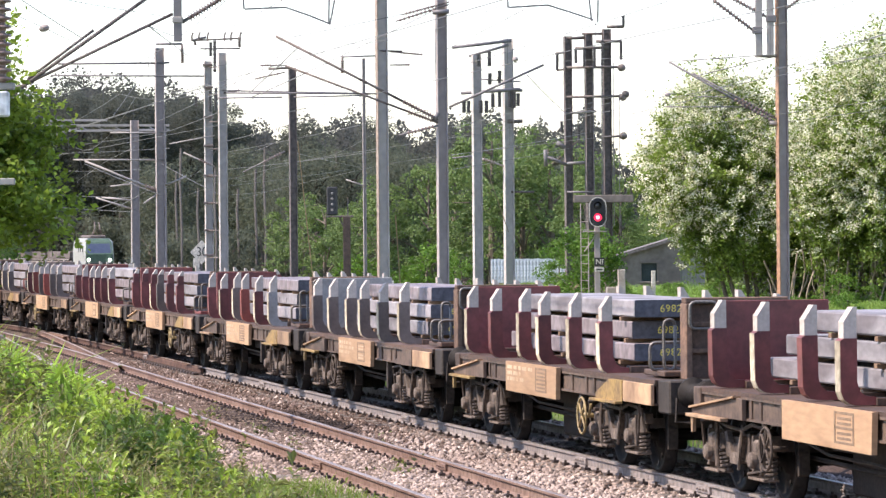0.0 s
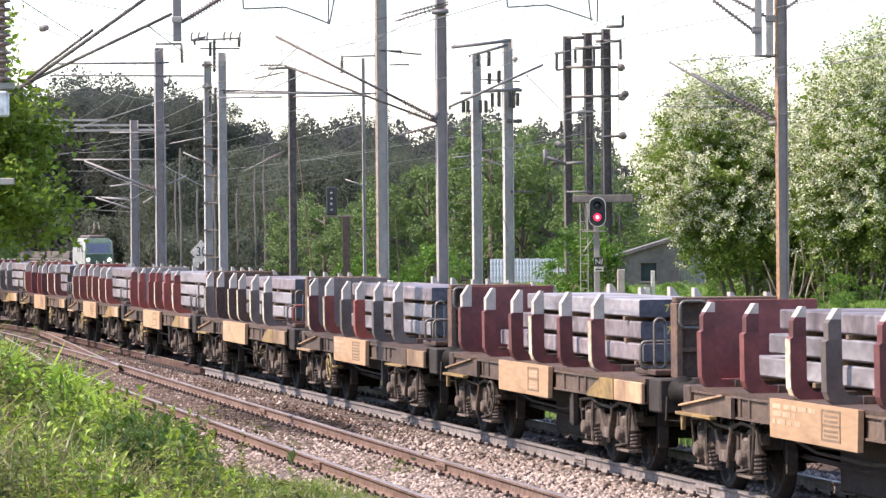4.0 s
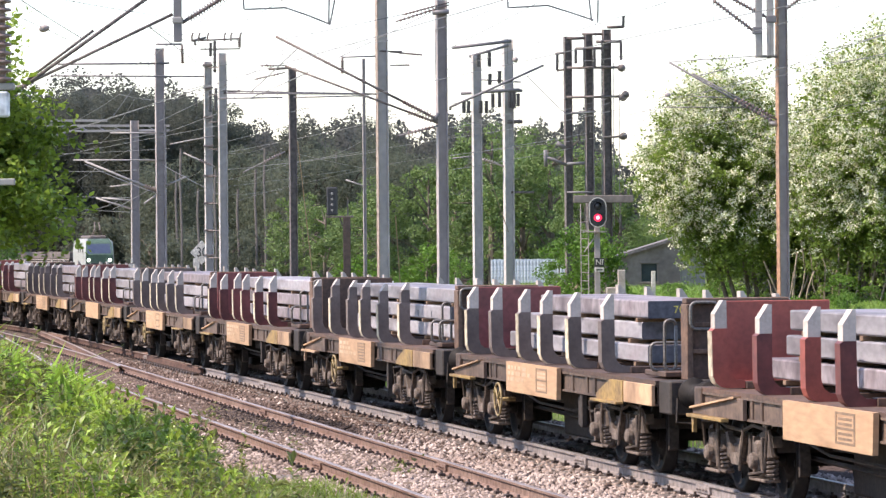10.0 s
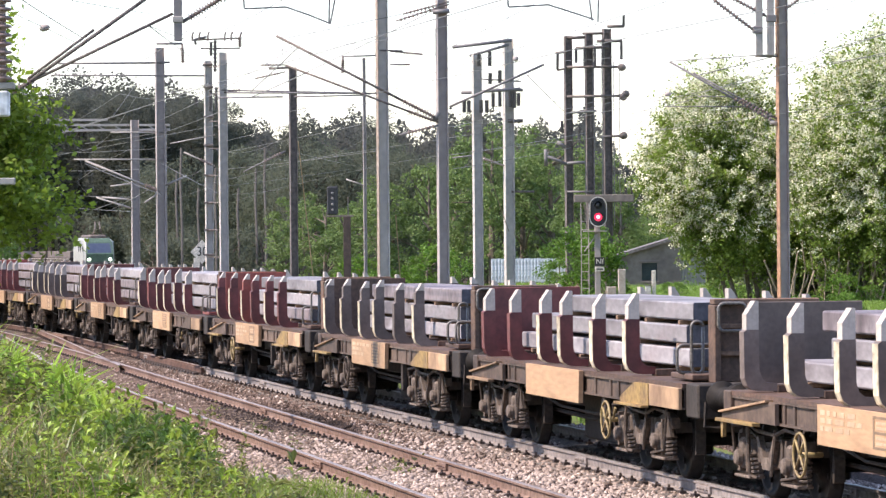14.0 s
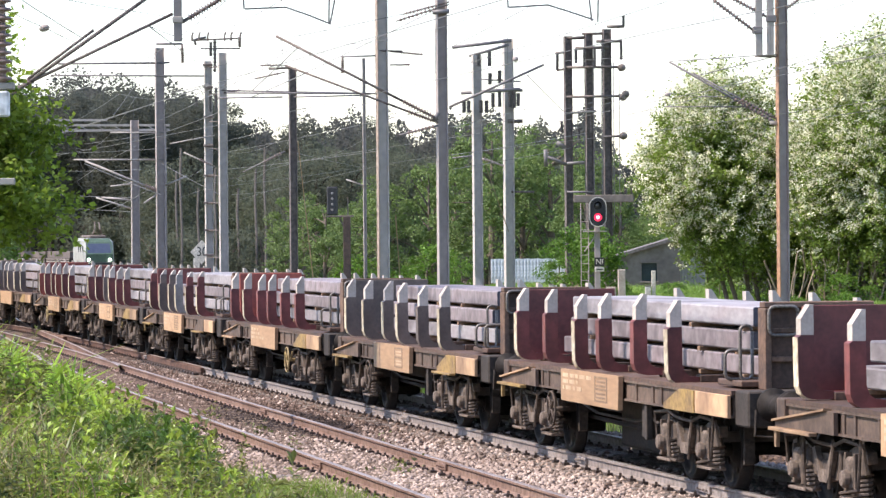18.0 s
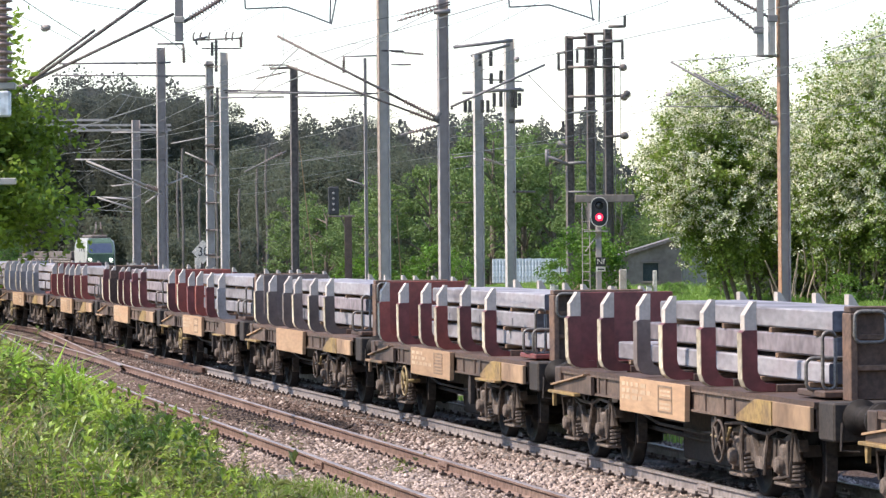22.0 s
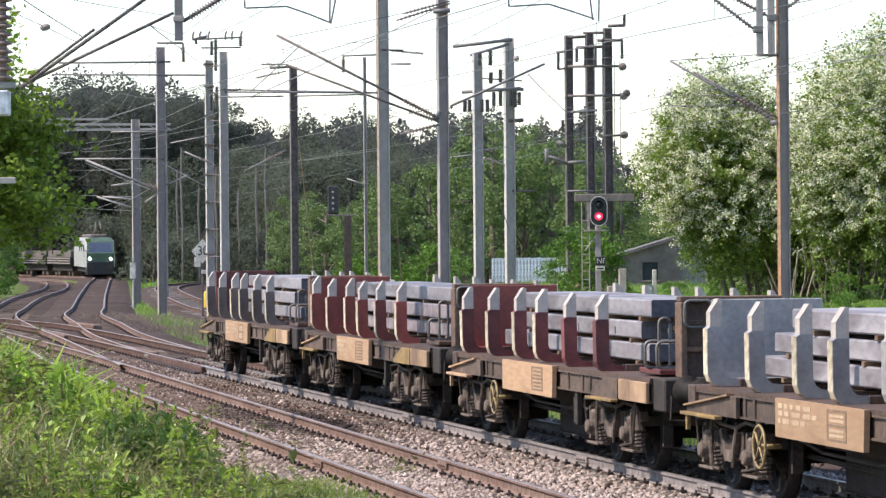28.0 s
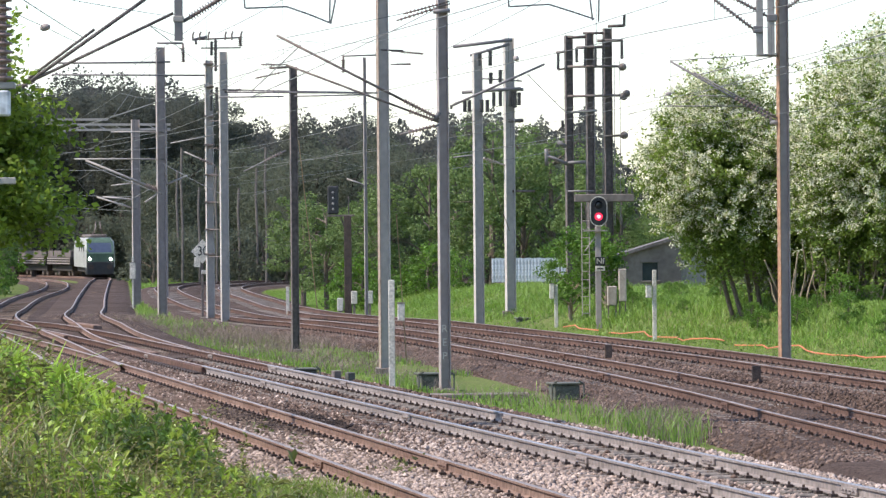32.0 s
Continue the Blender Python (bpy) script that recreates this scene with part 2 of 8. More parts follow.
    "bark_grey": mat("grey_trunk_bark", (0.17, 0.15, 0.135), (0.12, 0.105, 0.095), 0.95, spec=0.1, scale=4, fine=20, bump=0.4, stretch=(4, 4, 1)),
    "bark_pale": mat("pale_stems", (0.34, 0.27, 0.19), (0.25, 0.19, 0.13), 0.95, scale=4, fine=20, bump=0.3, stretch=(4, 4, 1)),
    "leaf_haw": mat("hawthorn_leaf", (0.155, 0.23, 0.035), (0.215, 0.29, 0.05), 0.6, scale=0.5, fine=3, bump=0, island=0.45, trans=0.4, fine_amt=0.2),
    "blossom": mat("white_blossom", (0.83, 0.80, 0.62), (0.72, 0.70, 0.49), 0.7, scale=0.8, fine=5, bump=0, island=0.15, trans=0.2, fine_amt=0.1),
    "leaf_left": mat("fresh_tree_leaf", (0.26, 0.35, 0.045), (0.16, 0.24, 0.028), 0.5, scale=0.8, fine=4, bump=0, island=0.45, trans=0.5, fine_amt=0.2),
    "leaf_mid": mat("spring_leaf", (0.15, 0.22, 0.06), (0.11, 0.165, 0.05), 0.7, scale=0.25, fine=2, bump=0, island=0.25, trans=0.35, fine_amt=0.2),
    "leaf_bush": mat("bright_bush_leaf", (0.12, 0.23, 0.025), (0.08, 0.16, 0.02), 0.6, scale=0.6, fine=3, bump=0, island=0.4, trans=0.4, fine_amt=0.2),
    # far leaves and needles greyed: distance haze put into their base colour
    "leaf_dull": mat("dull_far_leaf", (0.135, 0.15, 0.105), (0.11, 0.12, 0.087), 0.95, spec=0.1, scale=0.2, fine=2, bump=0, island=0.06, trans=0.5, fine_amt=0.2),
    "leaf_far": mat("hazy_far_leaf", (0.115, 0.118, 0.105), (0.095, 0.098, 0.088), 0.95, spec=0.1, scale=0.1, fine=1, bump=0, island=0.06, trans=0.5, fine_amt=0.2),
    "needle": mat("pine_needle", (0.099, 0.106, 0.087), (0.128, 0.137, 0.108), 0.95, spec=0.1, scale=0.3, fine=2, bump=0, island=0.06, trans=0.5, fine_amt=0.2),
    "weed_bright": mat("bright_weed_leaf", (0.31, 0.40, 0.06), (0.20, 0.285, 0.04), 0.4, scale=0.7, fine=5, bump=0, island=0.4, trans=0.4, fine_amt=0.2),
    "weed": mat("weed_leaf", (0.21, 0.225, 0.065), (0.10, 0.12, 0.035), 0.5, scale=0.7, fine=5, bump=0, island=0.45, trans=0.4, fine_amt=0.2),
    "blade": mat("grass_blade", (0.211, 0.299, 0.044), (0.132, 0.194, 0.0352), 0.45, scale=0.5, fine=4, bump=0, island=0.4, trans=0.4, fine_amt=0.2),
    "blade_bank": mat("bank_grass_blade", (0.165, 0.295, 0.037), (0.215, 0.315, 0.060), 0.55, scale=0.4, fine=3, bump=0, island=0.35, trans=0.35, fine_amt=0.2),
    "reed": mat("reed_blade", (0.32, 0.47, 0.055), (0.22, 0.35, 0.044), 0.4, scale=0.6, fine=4, bump=0, island=0.35, trans=0.45, fine_amt=0.2),
    "straw": mat("dry_stem", (0.34, 0.25, 0.14), (0.22, 0.15, 0.09), 0.8, scale=0.8, fine=6, bump=0, island=0.4, trans=0.2),
    "brownweed": mat("withered_scrub", (0.27, 0.205, 0.17), (0.19, 0.145, 0.115), 0.9, scale=0.6, fine=4, bump=0, island=0.4, trans=0.2),
}


# ---- mesh helpers ----
class Builder:
    """Collects faces for one mesh; every face has a slot number."""

    def __init__(self):
        self.v, self.f, self.s = [], [], []

    def add(self, verts, faces, slot=0):
        k = len(self.v)
        self.v += [tuple(p) for p in verts]
        self.f += [tuple(i + k for i in f) for f in faces]
        self.s += [slot] * len(faces)
        return self

    def box(self, x0, x1, y0, y1, z0, z1, slot=0, c=0.0):
        if c <= 0:
            vs = [(x, y, z) for x in (x0, x1) for y in (y0, y1) for z in (z0, z1)]
            fs = [(0, 1, 3, 2), (4, 6, 7, 5), (0, 4, 5, 1), (2, 3, 7, 6), (0, 2, 6, 4), (1, 5, 7, 3)]
            return self.add(vs, fs, slot)
        bm = bmesh.new()
        bmesh.ops.create_cube(bm, size=1.0)
        for p in bm.verts:
            p.co = Vector(((x0 + x1) / 2 + p.co.x * (x1 - x0), (y0 + y1) / 2 + p.co.y * (y1 - y0), (z0 + z1) / 2 + p.co.z * (z1 - z0)))
        bmesh.ops.bevel(bm, geom=list(bm.edges), offset=c, segments=1, affect="EDGES")
        bm.verts.index_update()
        self.add([p.co for p in bm.verts], [[q.index for q in f.verts] for f in bm.faces], slot)
        bm.free()
        return self

    def prism(self, outline, a0, a1, axis="x", slot=0):
        """An outline of (u, v) swept from a0 to a1 along an axis."""
        n = len(outline)
        if axis == "x":
            put = lambda a, u, v: (a, u, v)
        elif axis == "y":
            put = lambda a, u, v: (u, a, v)
        else:
            put = lambda a, u, v: (u, v, a)
        vs = [put(a0, *p) for p in outline] + [put(a1, *p) for p in outline]
        fs = [tuple(range(n)), tuple(range(2 * n - 1, n - 1, -1))]
        fs += [(i, (i + 1) % n, n + (i + 1) % n, n + i) for i in range(n)]
        return self.add(vs, fs, slot)

    def tube(self, p0, p1, r0, r1=None, n=6, slot=0):
        p0, p1 = Vector(p0), Vector(p1)
        r1 = r0 if r1 is None else r1
        d = (p1 - p0).normalized()
        a = d.orthogonal().normalized()
        b = d.cross(a)
        vs = []
        for p, r in ((p0, r0), (p1, r1)):
            for i in range(n):
                t = 2 * math.pi * i / n
                vs.append(p + a * (r * math.cos(t)) + b * (r * math.sin(t)))
        fs = [tuple(range(n - 1, -1, -1)), tuple(range(n, 2 * n))]
        fs += [(i, (i + 1) % n, n + (i + 1) % n, n + i) for i in range(n)]
        return self.add(vs, fs, slot)

    def path(self, pts, r, n=5, slot=0):
        """One bent tube through the points."""
        P = [Vector(p) for p in pts]
        vs, a = [], None
        for i, p in enumerate(P):
            d = (P[min(i + 1, len(P) - 1)] - P[max(i - 1, 0)]).normalized()
            a = d.orthogonal().normalized() if a is None else (a - d * a.dot(d)).normalized()
            b = d.cross(a)
            for k in range(n):
                t = 2 * math.pi * k / n
                vs.append(p + a * (r * math.cos(t)) + b * (r * math.sin(t)))
        fs = [tuple(range(n - 1, -1, -1)), tuple(range((len(P) - 1) * n, len(P) * n))]
        fs += [(i * n + k, i * n + (k + 1) % n, (i + 1) * n + (k + 1) % n, (i + 1) * n + k) for i in range(len(P) - 1) for k in range(n)]
        return self.add(vs, fs, slot)

    def ring(self, centre, axis, radius, r, n=20, m=5, slot=0):
        c, ax = Vector(centre), Vector(axis).normalized()
        a = ax.orthogonal().normalized()
        b = ax.cross(a)
        vs, fs = [], []
        for i in range(n):
            t = 2 * math.pi * i / n
            o = a * math.cos(t) + b * math.sin(t)
            for j in range(m):
                u = 2 * math.pi * j / m
                vs.append(c + o * (radius + r * math.cos(u)) + ax * (r * math.sin(u)))
        for i in range(n):
            for j in range(m):
                fs.append((i * m + j, ((i + 1) % n) * m + j, ((i + 1) % n) * m + (j + 1) % m, i * m + (j + 1) % m))
        return self.add(vs, fs, slot)

    def lathe(self, centre, axis, prof, n=16, slot=0):
        """prof: (along, radius) pairs turned round an axis."""
        c, ax = Vector(centre), Vector(axis).normalized()
        a = ax.orthogonal().normalized()
        b = ax.cross(a)
        vs, fs = [], []
        for h, r in prof:
            for i in range(n):
                t = 2 * math.pi * i / n
                vs.append(c + ax * h + (a * math.cos(t) + b * math.sin(t)) * r)
        for k in range(len(prof) - 1):
            for i in range(n):
                fs.append((k * n + i, k * n + (i + 1) % n, (k + 1) * n + (i + 1) % n, (k + 1) * n + i))
        fs.append(tuple(range(n - 1, -1, -1)))
        fs.append(tuple(range((len(prof) - 1) * n, len(prof) * n)))
        return self.add(vs, fs, slot)

    def mesh(self, name, mats, smooth=False):
        me = bpy.data.meshes.new(name)
        me.from_pydata(self.v, [], self.f)
        for m in mats:
            me.materials.append(m)
        if any(self.s):
            me.polygons.foreach_set("material_index", self.s)
        if smooth:
            me.polygons.foreach_set("use_smooth", [True] * len(me.polygons))
        me.update()
        return me


def part(name, data, parent, label="", at=None):
    ob = new(name, data)
    ob.parent = parent
    if at is not None:
        ob.matrix_basis = at
    return tagged(ob, label) if label else ob


def thing(name, data, label, category, group="", kind="", at=None):
    ob = new(name, data)
    if at is not None:
        ob.matrix_basis = at
    return tagged(ob, label, category, group, kind)


def quads_mesh(name, V, m, per=4):
    """A mesh of loose faces from an array (faces, corners, 3)."""
    n = len(V)
    me = bpy.data.meshes.new(name)
    me.vertices.add(n * per)
    me.vertices.foreach_set("co", np.ascontiguousarray(V, dtype=np.float32).ravel())
    me.loops.add(n * per)
    me.loops.foreach_set("vertex_index", np.arange(n * per, dtype=np.int32))
    me.polygons.add(n)
    me.polygons.foreach_set("loop_start", np.arange(0, n * per, per, dtype=np.int32))
    me.materials.append(m)
    me.update(calc_edges=True)
    return me


def leaf_quads(P, size, rng, up=0.3, slim=0.55):
    """Leaf-shaped diamonds at the places P, turned at random."""
    n = len(P)
    d = rng.normal(size=(n, 3))
    d[:, 2] *= 0.7
    d /= np.linalg.norm(d, axis=1)[:, None]
    w = rng.normal(size=(n, 3))
    w[:, 2] += up
    w = np.cross(d, w)
    w /= np.linalg.norm(w, axis=1)[:, None] + 1e-6
    s = size * rng.uniform(0.6, 1.35, size=(n, 1))
    return np.stack([P - d * s * 0.5, P + w * s * slim * 0.5, P + d * s * 0.5, P - w * s * slim * 0.5], axis=1)
# ---- plan of the line ----
E0 = Vector((-0.20082, 0.97963))      # the straight of the main line, away from the camera
NL = Vector((-0.97963, -0.20082))     # to its left
T1_0 = Vector((13.12, 0.0))
ARC_FROM, ARC_R, ARC_LEN = 114.0, 560.0, 230.0


def drop(y):
    """The fall of the line with distance."""
    return float(np.interp(y, [0, 130, 180, 290, 366, 520], [0, 0, -0.4, -0.5, -1.0, -1.3]))


def train_path(s):
    """Place and heading (away) at the distance -s beyond the camera's square."""
    d = -s
    if d <= ARC_FROM:
        return T1_0 + E0 * d, E0
    u = min(d - ARC_FROM, ARC_LEN)
    a = u / ARC_R
    p = T1_0 + E0 * ARC_FROM + E0 * (ARC_R * math.sin(a)) + NL * (ARC_R * (1 - math.cos(a)))
    h = E0 * math.cos(a) + NL * math.sin(a)
    return p + h * (d - ARC_FROM - u), h


def spline(pts, step=2.5):
    """Points at even steps along a smooth line through the given ones."""
    P = np.array([pts[0]] + list(pts) + [pts[-1]], float)
    out = []
    for i in range(1, len(P) - 2):
        a, b, c, d = P[i - 1], P[i], P[i + 1], P[i + 2]
        n = max(2, int(np.linalg.norm(c - b) / step))
        for k in range(n):
            t = k / n
            out.append(0.5 * ((2 * b) + (c - a) * t + (2 * a - 5 * b + 4 * c - d) * t * t + (3 * b - a - 3 * c + d) * t ** 3))
    out.append(P[-2])
    return [Vector((p[0], p[1])) for p in out]


def sides(line):
    """The left-hand normals along a line."""
    out = []
    for i in range(len(line)):
        d = (line[min(i + 1, len(line) - 1)] - line[max(i - 1, 0)]).normalized()
        out.append(Vector((-d.y, d.x)))
    return out


LINES = {
    "t1": [train_path(-s)[0] for s in np.arange(8, 215, 3.0)],
    "t2": spline([(8.9 - 0.193 * y, y) for y in (6, 40, 70, 95)] + [(-13.3, 114), (-17.4, 133), (-24, 158), (-36, 195)]),
    "t3": spline([(9.9, 8), (8.3, 38), (6.95, 54), (6.1, 62), (5.35, 70), (4.05, 81), (2.7, 90.5), (1.0, 101.5), (-0.75, 112), (-2.5, 121), (-6.9, 142), (-10.3, 172), (-13.9, 205), (-16.9, 235), (-18.6, 258), (-18.6, 276), (-15, 292), (-6, 304), (8, 312)]),
    "t4": spline([(15.5, 20), (12.0, 54), (9.7, 72), (8.4, 80), (7.0, 90), (5.65, 98), (4.5, 104.5), (2.3, 115.5), (-0.1, 127.5), (-4.4, 150), (-7.2, 176), (-10.0, 205), (-12.6, 232), (-14.1, 253), (-13.8, 270), (-10, 283), (-2, 292), (10, 298)]),
    "q": spline([(-6.97, 98), (-9.9, 116), (-12.4, 136), (-14.9, 158), (-17.1, 184), (-19.9, 216), (-23.2, 255), (-27.0, 300), (-32.8, 366), (-37.5, 388), (-46, 412), (-62, 436), (-90, 460)]),
    "p": spline([(-8.2, 88), (-11.8, 111), (-15.0, 131), (-18.1, 155), (-20.5, 180), (-23.4, 215), (-26.1, 257), (-31.0, 304), (-37.6, 350), (-46, 385), (-62, 415), (-90, 440)]),
}
LX = {k: (np.array([p.y for p in v]), np.array([p.x for p in v])) for k, v in LINES.items()}


def line_x(key, y):
    return float(np.interp(y, *LX[key]))


def smooth(a, b, v):
    t = min(1.0, max(0.0, (v - a) / (b - a)))
    return t * t * (3 - 2 * t)


def ground_z(x, y):
    z = drop(y) - 0.36
    yy = min(max(y, 10), 250)
    right = x - line_x("t4", yy)
    far = 1 - smooth(165, 205, y)
    z += (1.15 * smooth(2.6, 8.0, right) + 0.25 * smooth(9, 16, right)) * far
    left = line_x("t2", min(yy, 110)) - x
    z += (0.42 * smooth(2.2, 6.0, left) + 0.55 * smooth(3.4, 6.4, left)) * (1 - smooth(66, 100, y))
    z += 0.06 * math.sin(x * 1.3 + y * 0.4) * smooth(2.5, 6, max(right, left)) * far
    return z


def build_ground():
    xs = sorted(set(list(np.arange(-70, 70.1, 1.0)) + [-2500, -1200, -600, -300, -150, -100, 100, 150, 300, 600, 1200, 2500]))
    ys = sorted(set([-400, -150, -60, -20] + list(np.arange(0, 260.1, 1.5)) + list(np.arange(262, 520, 8)) + [560, 700, 1000, 1600, 2600, 4000]))
    b = Builder()
    b.v = [(x, y, ground_z(x, y)) for y in ys for x in xs]
    n = len(xs)
    b.f = [(j * n + i, j * n + i + 1, (j + 1) * n + i + 1, (j + 1) * n + i) for j in range(len(ys) - 1) for i in range(n - 1)]
    b.s = [0] * len(b.f)
    thing("ground", b.mesh("ground", [M["grass"]], smooth=True), "grassy railway land with low banks", "ground", kind="structure")


RAIL_PROFILE = [(-0.070, -0.165), (0.070, -0.165), (0.070, -0.150), (0.012, -0.128), (0.012, -0.045), (0.036, -0.032), (0.036, -0.006), (0.028, 0.0), (-0.028, 0.0), (-0.036, -0.006), (-0.036, -0.032), (-0.012, -0.045), (-0.012, -0.128), (-0.070, -0.150)]


def rail_mesh(line, norm, off, top, body, beyond=None):
    b = Builder()
    n = len(RAIL_PROFILE)
    for p, q in zip(line, norm):
        z = drop(p.y)
        for u, w in RAIL_PROFILE:
            b.v.append((p.x + q.x * (off + u), p.y + q.y * (off + u), z + w))
    for i in range(len(line) - 1):
        for j in range(n):
            b.f.append((i * n + j, i * n + (j + 1) % n, (i + 1) * n + (j + 1) % n, (i + 1) * n + j))
            old = beyond and line[i].y > beyond
            b.s.append((3 if old else 1) if j in (6, 7, 8) else (2 if old else 0))
    return b.mesh("rail", [M[body], top, M["rail_brown"], M["rail_dull"]])


def sleeper_mesh(wood):
    b = Builder()
    h = 1.25
    if wood:
        b.box(-0.12, 0.12, -h, h, -0.33, -0.175, 0, 0.012)
    else:
        b.box(-0.13, 0.13, -h, -0.36, -0.36, -0.178, 0, 0.015)
        b.box(-0.13, 0.13, 0.36, h, -0.36, -0.178, 0, 0.015)
        b.box(-0.03, 0.03, -0.4, 0.4, -0.30, -0.24, 1)
    for g in (-0.7525, 0.7525):
        for o in (-0.115, 0.115):
            b.box(-0.06, 0.06, g + o - 0.04, g + o + 0.04, -0.185, -0.140, 1)
            b.tube((0, g + o, -0.15), (0, g + o, -0.105), 0.018, n=5, slot=1)
    return b.mesh("sleeper", [M["sleeper_wood" if wood else "sleeper"], M["iron_dark"]])


def build_track(key, label, top, wood, y0, y1, joints=(), body="rail_side", beyond=None):
    line = LINES[key]
    norm = sides(line)
    root = thing("railway_track", None, label, "track", kind="structure")
    for off in (0.7525, -0.7525):
        part("rail", rail_mesh(line, norm, off, top, body, beyond), root)
    # fish plates at the rail joints
    fp = Builder().box(-0.30, 0.30, -0.045, 0.045, -0.125, -0.035, 0, 0.006)
    for k in (-0.2, -0.07, 0.07, 0.2):
        fp.tube((k, -0.07, -0.08), (k, 0.07, -0.08), 0.016, n=6)
    fp = fp.mesh("fish_plate", [M[body]])
    cum = [0.0]
    for p, q in zip(line, line[1:]):
        cum.append(cum[-1] + (q - p).length)
    xs, ys = [p.x for p in line], [p.y for p in line]

    def at(d):
        x, y = np.interp(d, cum, xs), np.interp(d, cum, ys)
        x2, y2 = np.interp(d + 0.5, cum, xs), np.interp(d + 0.5, cum, ys)
        return x, y, math.degrees(math.atan2(y2 - y, x2 - x))

    for y in joints:
        d = float(np.interp(y, ys, cum))
        for off in (0.7525, -0.7525):
            x, yy, a = at(d + (0.9 if off > 0 else 0))
            m = pose(x, yy, drop(yy), 0, 0, a) @ pose(0, off, 0)
            part("fish_plate", fp, root, at=m)
    me = sleeper_mesh(wood)
    joined = Builder()
    d, far = 0.0, []
    while d < cum[-1]:
        x, y, a = at(d)
        if y0 <= y <= y1:
            part("sleeper", me, root, at=pose(x, y, drop(y), 0, random.uniform(-0.4, 0.4), a + random.uniform(-0.8, 0.8)))
        elif y1 < y < 330:
            far.append((x, y, a))
        d += 0.6
    if far:
        for x, y, a in far:
            m = pose(x, y, drop(y), 0, 0, a)
            vs = [m @ Vector(c) for c in ((-0.13, -1.25, -0.18), (0.13, -1.25, -0.18), (0.13, 1.25, -0.18), (-0.13, 1.25, -0.18))]
            lo = [v - Vector((0, 0, 0.12)) for v in vs]
            joined.add(vs + lo, [(0, 1, 2, 3), (0, 4, 5, 1), (1, 5, 6, 2), (2, 6, 7, 3), (3, 7, 4, 0)])
        tagged(part("far_sleepers", joined.mesh("far_sleepers", [M["sleeper_wood" if wood else "sleeper"]]), root), kind="stuff")
    return root


def build_ballast(key, half, lift, name="ballast_bed"):
    line = LINES[key]
    norm = sides(line)
    b = Builder()
    prof = [(half + 0.6, -0.50), (half, -0.20), (half * 0.5, -0.185), (0.0, -0.19), (-half * 0.5, -0.185), (-half, -0.20), (-half - 0.6, -0.50)]
    n = len(prof)
    for p, q in zip(line, norm):
        for u, w in prof:
            wob = 0.05 * noise.noise(Vector((p.x + q.x * u, p.y + q.y * u, 3.1)))
            b.v.append((p.x + q.x * u, p.y + q.y * u, drop(p.y) + w + lift + wob * 0.6))
    for i in range(len(line) - 1):
        for j in range(n - 1):
            b.f.append((i * n + j, i * n + j + 1, (i + 1) * n + j + 1, (i + 1) * n + j))
            b.s.append(0)
    thing(name, b.mesh(name, [M["ballast_brown" if key in ("t3", "t4", "q", "p") else "ballast"]], smooth=True), "bed of brown-grey crushed stone ballast", "ballast", kind="structure")


# ---- masts and overhead line ----
def mast_mesh(h, w, d, m, left=None):
    """An H-section upright: two flanges and a web; the flange to the sun may be coloured apart."""
    t = 0.018
    b = Builder()
    w2, d2, e = w / 2, d / 2, d / 2 - t
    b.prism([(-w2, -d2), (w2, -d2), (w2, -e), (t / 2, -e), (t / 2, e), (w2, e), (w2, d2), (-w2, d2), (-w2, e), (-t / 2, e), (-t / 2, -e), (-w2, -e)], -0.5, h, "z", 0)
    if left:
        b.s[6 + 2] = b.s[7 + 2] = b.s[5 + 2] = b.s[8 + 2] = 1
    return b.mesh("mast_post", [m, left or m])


def mast(x, y, h, w, m, label, turn=0.0, name="overhead_line_mast", z=None, left=None):
    z = ground_z(x, y) if z is None else z
    root = thing(name, None, label, "mast", at=pose(x, y, z))
    part("post", mast_mesh(h - z, w, w, m, left), root, at=pose(0, 0, 0, 0, 0, turn + 103))
    fb = Builder().box(-w * 0.9, w * 0.9, -w * 0.9, w * 0.9, -0.3, 0.12, 0, 0.02)
    part("footing", fb.mesh("footing", [M["concrete"]]), root)
    return root


def loc(root, p):
    return Vector(p) - root.matrix_basis.translation


def insulator(b, p0, p1, r=0.06, n=8, slot=0, sheds=8):
    """A string of sheds from p0 to p1."""
    p0, p1 = Vector(p0), Vector(p1)
    L = (p1 - p0).length
    prof = [(0, r * 0.35)]
    for i in range(sheds):
        a = L * (i + 0.2) / sheds
        prof += [(a, r * 0.4), (a + L * 0.15 / sheds, r), (a + L * 0.4 / sheds, r * 0.95), (a + L * 0.55 / sheds, r * 0.4)]
    prof.append((L, r * 0.35))
    b.lathe(p0, p1 - p0, prof, n, slot)


def arm(root, p0, p1, r, m, ins=None, name="cantilever_arm", sheds=9, insm=None):
    """A tube of a cantilever from p0 at the mast to p1, with its insulator on a stretch."""
    a, c = loc(root, p0), loc(root, p1)
    ob = part(name, Builder().tube(a, c, r, n=8).mesh(name, [m], True), root)
    if ins:
        b = Builder()
        insulator(b, a.lerp(c, ins[0]), a.lerp(c, ins[1]), r * 2.3, sheds=sheds)
        part("insulator", b.mesh("insulator", [insm or M["insul"]]), ob)
    return ob


def wire(pts, r, label="thin overhead line wire", group="overhead wires", name="overhead_wire", m=None):
    b = Builder().path([Vector(p) for p in pts], r, n=4)
    return thing(name, b.mesh(name, [m or M["wire"]]), label, "wire", group)


def sagging(p0, p1, sag, n=10):
    p0, p1 = Vector(p0), Vector(p1)
    return [p0.lerp(p1, k / n) - Vector((0, 0, sag * 4 * (k / n) * (1 - k / n))) for k in range(n + 1)]


